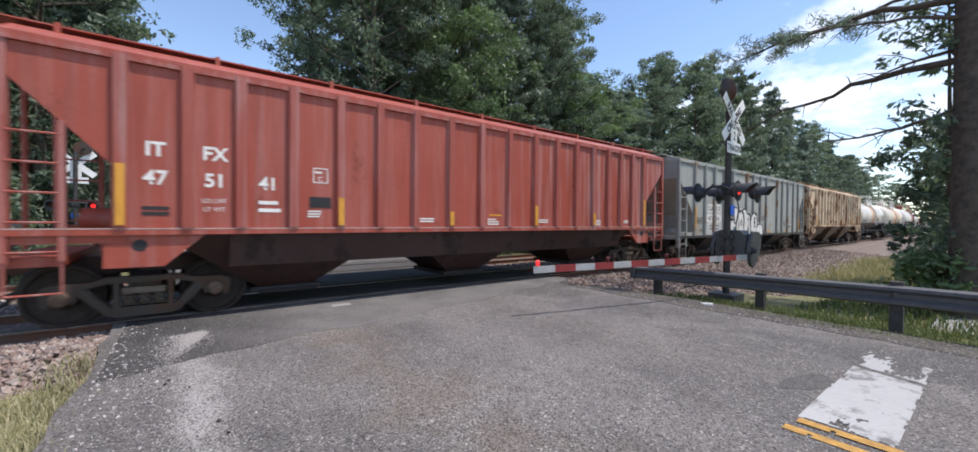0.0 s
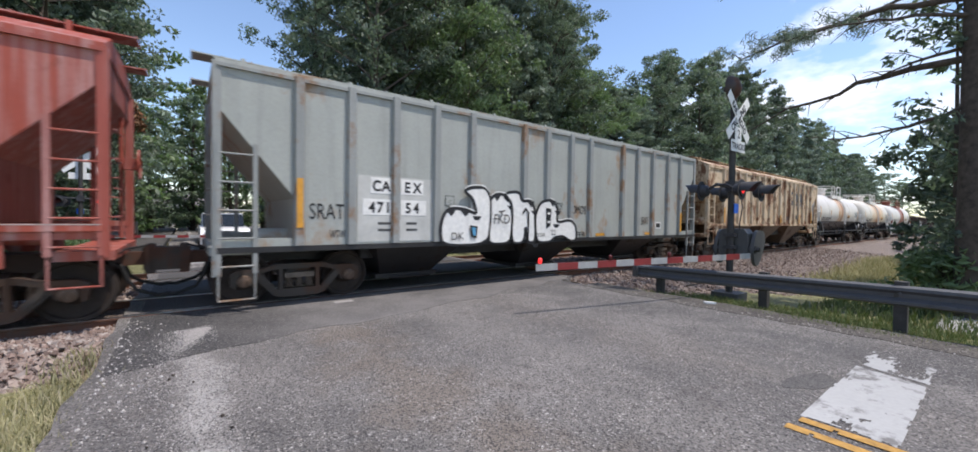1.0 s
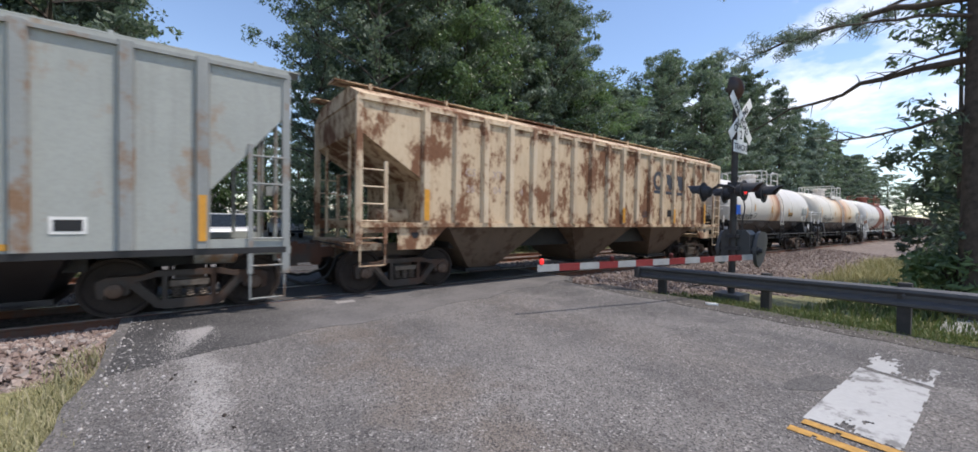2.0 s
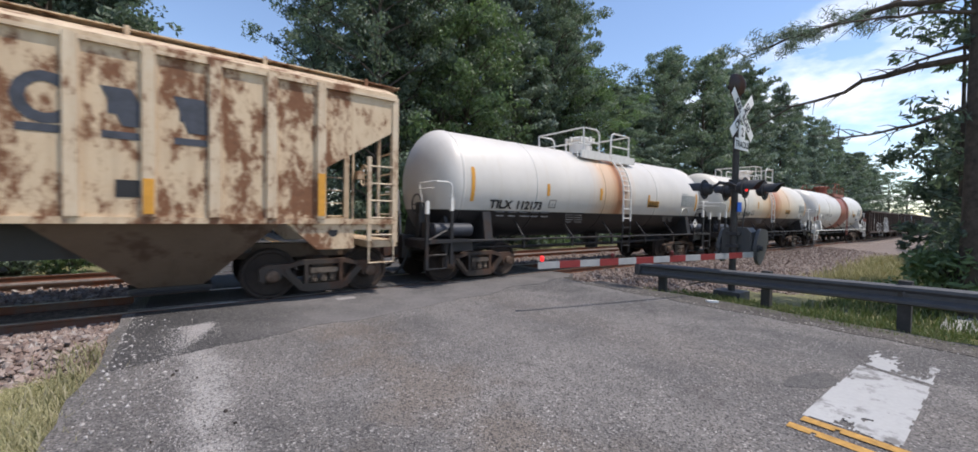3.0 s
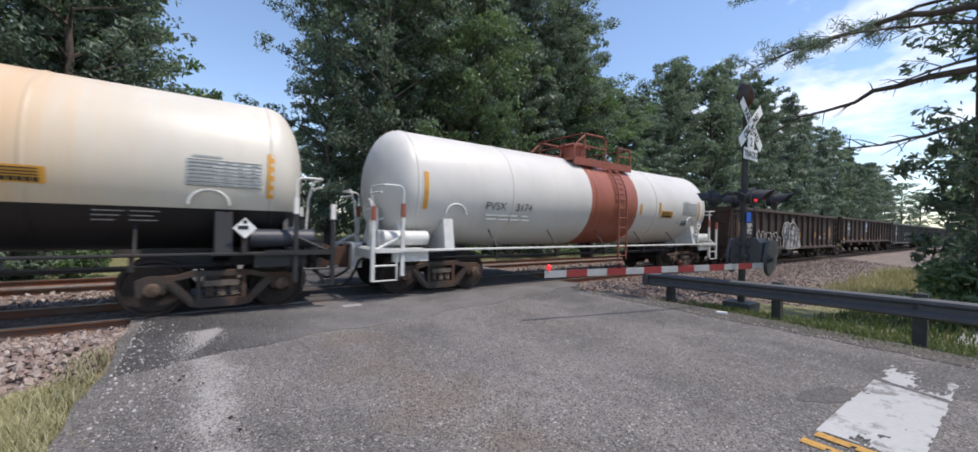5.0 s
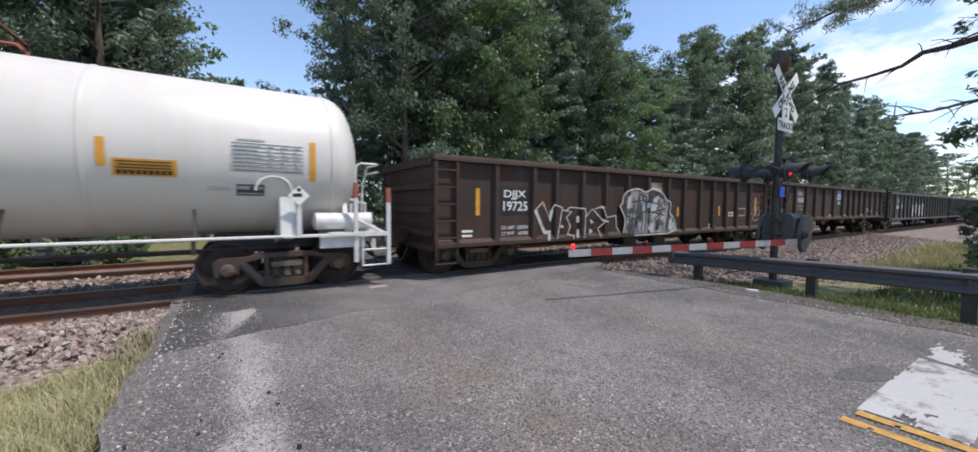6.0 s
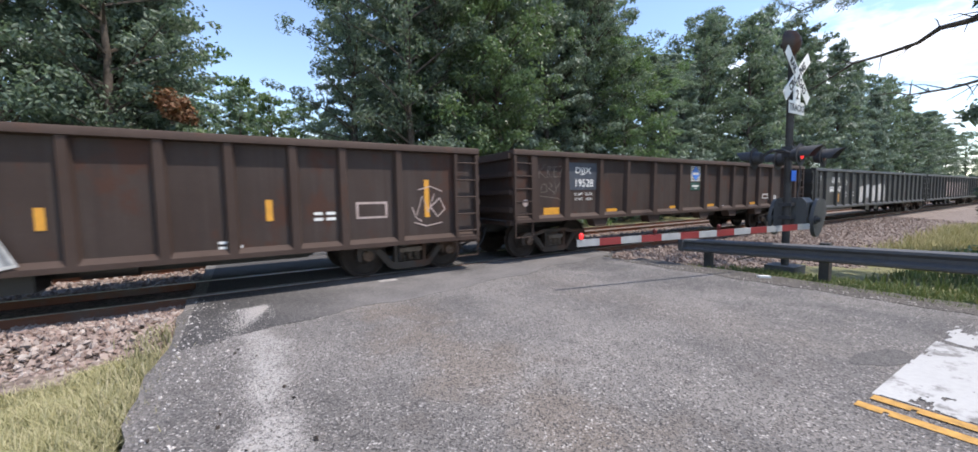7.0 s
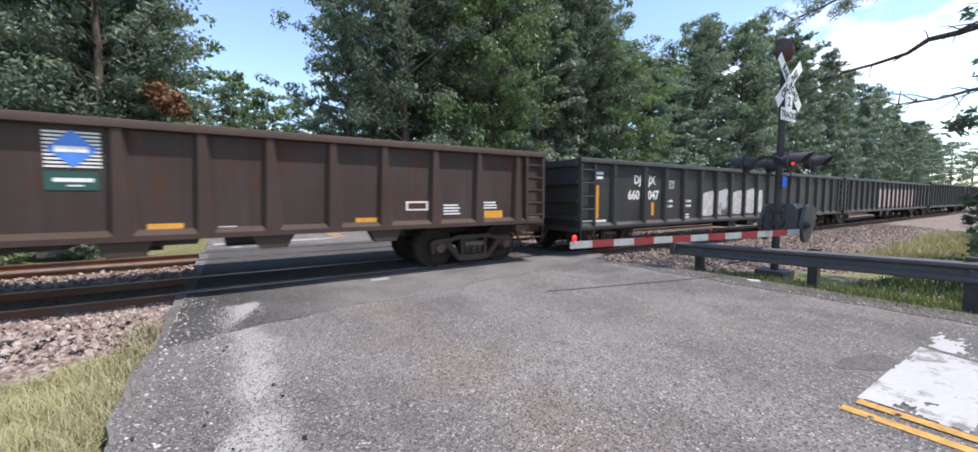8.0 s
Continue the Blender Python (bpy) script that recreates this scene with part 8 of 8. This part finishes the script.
part("needles", leaf_mesh("needles", tufts, trad, 60, 0.024, M_NEEDLE, 41, 4.2, 0.2, 0.7), M_NEEDLE, pine, "dark hanging needle tufts")


def sapling(seed, m, h, spread, n, per, leaf, mat, label, low=0.4):
    rnd = random.Random(seed)
    t = thing("sapling", label, "tree", m, "undergrowth")
    g = Geo().tube([(0, 0, -0.4), (0.05, 0.05, h * 0.5), (0, 0.1, h)], 0.05, 7, 0.01)
    cen, rad = [], []
    for i in range(n):
        z = low + (h - low) * rnd.random()
        q, a = spread * rnd.random() ** 0.5 * (1.0 - 0.4 * z / h), rnd.uniform(0, 6.283)
        c = (q * math.cos(a), q * math.sin(a), z)
        cen.append(c)
        rad.append(rnd.uniform(0.16, 0.42))
        if i % 2 == 0:
            g.tube(limb_path((0, 0, max(0.1, z - 0.4)), c, 0.08, 4, rnd), 0.018, 5, 0.005)
    part("stem", g, M_BARK, t)
    part("foliage", leaf_mesh("foliage", cen, rad, per, leaf, mat, seed, 1.2), mat, t, "loose leafy sprays")
    return t


sapling(51, pose(13.2, -8.6, -0.2), 3.4, 1.15, 46, 36, 0.075, M_LEAF, "dark leafy sapling beside the pine trunk", 1.2)
sapling(52, pose(13.2, -8.35, 2.6), 4.6, 1.4, 60, 36, 0.075, M_LEAF, "sparse leafy boughs high on the trunk", 0.3)
sapling(53, pose(16.6, -8.5, -0.2), 4.8, 1.8, 120, 48, 0.09, M_LEAF, "dark leafy sapling beyond the guardrail", 0.8)
sapling(54, pose(27.0, -8.9, -0.2), 6.5, 2.2, 95, 50, 0.14, M_LEAF, "dark roadside tree near the track", 1.0)
sapling(55, pose(12.6, -8.25, -0.2), 1.2, 0.95, 45, 45, 0.08, M_LEAF2, "green sumac bush behind the guardrail", 0.1)
sapling(56, pose(42.0, -9.0, -0.2), 9.0, 3.0, 95, 50, 0.2, M_LEAF, "dark tree along the near side of the track", 1.0)
sapling(57, pose(62.0, -10.0, -0.2), 12.0, 4.0, 100, 50, 0.26, M_LEAF, "dark tree along the near side of the track", 1.0)
copy_thing(FAR[0], at(90, -12, 40, 0.9))
copy_thing(FAR[2], at(118, -11, 80, 0.9))
for x, y in ((22.0, -17.0), (30.0, -14.0), (16.0, -22.0)):
    copy_thing(FAR[1], at(x, y, x * 9, 0.8))
# ---- waiting cars and a house past the crossing ----
def car(label, m, paint, wagon=True):
    c = thing("car", label, "car", m, "cars waiting past the crossing")
    roof = 1.62 if wagon else 1.42
    low = [(-2.2, 0.35), (-2.25, 0.75), (-2.1, 0.98), (-0.95, 1.05), (2.15, 1.05), (2.25, 0.8), (2.2, 0.35)]
    part("body", Geo().prism(low, -0.88, 0.88), paint, c)
    top = [(-1.05, 1.05), (-0.45, roof), (1.65 if wagon else 1.2, roof), (2.1 if wagon else 1.9, 1.05)]
    cab = [(x, z) for x, z in top]
    part("cabin", Geo().prism(cab, -0.76, 0.76), M_GLASS, c, "dark glazed cabin")
    part("roof", Geo().box(-0.42, 1.6 if wagon else 1.15, -0.74, 0.74, roof - 0.02, roof + 0.04), paint, c)
    for x in (-0.42, 0.5, 1.6 if wagon else 1.2):
        part("pillar", Geo().box(x - 0.04, x + 0.04, -0.775, 0.775, 1.0, roof), paint, c)
    for x in (-1.4, 1.4):
        for s in (-1, 1):
            w = part("wheel", Geo().lathe([(s * 0.68, 0.2), (s * 0.68, 0.33), (s * 0.9, 0.33), (s * 0.9, 0.2)], (x, 0, 0.33), "y", 20), M_RUBBER, c, "black tyre")
            part("rim", Geo().lathe([(s * 0.88, 0.2), (s * 0.905, 0.18), (s * 0.905, 0.0)], (x, 0, 0.33), "y", 16), M_CAP, w)
    for s in (-1, 1):
        part("headlight", Geo().box(-2.29, -2.2, s * 0.62 - 0.16, s * 0.62 + 0.16, 0.68, 0.82), M_WHITE, c, "clear headlight")
        part("tail_light", Geo().box(2.2, 2.28, s * 0.7 - 0.1, s * 0.7 + 0.1, 0.75, 0.98), M_LAMPRED, c, "red tail light")
    part("bumper", Geo().box(-2.32, -2.18, -0.8, 0.8, 0.38, 0.55), M_CARGREY, c)
    return c


car("white van waiting at the far gate", pose(1.3, 13.2, 0, 0, 0, 90), M_CARWHITE)
car("silver hatchback in the waiting queue", pose(1.5, 19.2, 0, 0, 0, 90), M_CARBLUE, False)
car("dark car parked by the far verge", pose(-3.4, 22.5, 0, 0, 0, 90), M_CARGREY, False)
car("white car driving away past the crossing", pose(5.7, 24.0, 0, 0, 0, 90), M_CARWHITE, False)
tagged(part("forecourt", Geo().box(-9.0, ROAD_L - 0.2, 17.0, 48.0, -0.3, -0.02), M_PATCH, None, "grey paved forecourt beside the far road", 0), kind="structure")
house = thing("house", "low pale house with grey shingle roof", "house", pose(-4.0, 52.0, -0.6))
part("wall", Geo().box(-7, 7, -4, 4, -0.3, 2.9), M_WALL, house)
part("roof", Geo().prism([(-4.6, 2.85), (0, 5.0), (4.6, 2.85)], -7.5, 7.5, "x"), M_ROOF, house, "grey gabled roof")
for x in (-4.5, -1.5, 4.2):
    w = part("window", Geo().box(x - 0.6, x + 0.6, -4.05, -3.98, 1.0, 2.2), M_GLASS, house)
    part("frame", Geo().box(x - 0.68, x + 0.68, -4.06, -4.02, 0.92, 1.0).box(x - 0.68, x + 0.68, -4.06, -4.02, 2.2, 2.28), M_WHITE, w)
part("door", Geo().box(1.0, 2.0, -4.06, -3.98, -0.05, 2.05), M_BROWN, house)
box = thing("relay_cabinet", "pale grey signal equipment cabinet by the tracks", "cabinet", pose(-4.6, 9.4, 0))
part("body", Geo().box(-0.6, 0.6, -0.4, 0.4, -0.3, 1.5), M_GALV, box)
part("door", Geo().box(-0.5, 0.5, -0.43, -0.4, 0.1, 1.4), M_GALV, box)
# ---- what moves ----
SURGE = {1: 0.20, 2: 0.04, 3: 0.18}  # the slack running in and out, metres ahead of an even pace


def motions():
    for car in TRAIN:
        x0 = car.location.x
        walk(car, [(0.5 * k, pose(x0 - SPEED * 0.5 * k - SURGE.get(k, 0.0), 0, 0)) for k in range(17)])
    turn = -math.degrees(SPEED / WHEEL_R)
    for axle, x in AXLES:
        walk(axle, [(k / FPS, pose(x, 0, WHEEL_R, 0, turn * k / FPS, 0)) for k in range(8 * FPS + 1)])


motions()
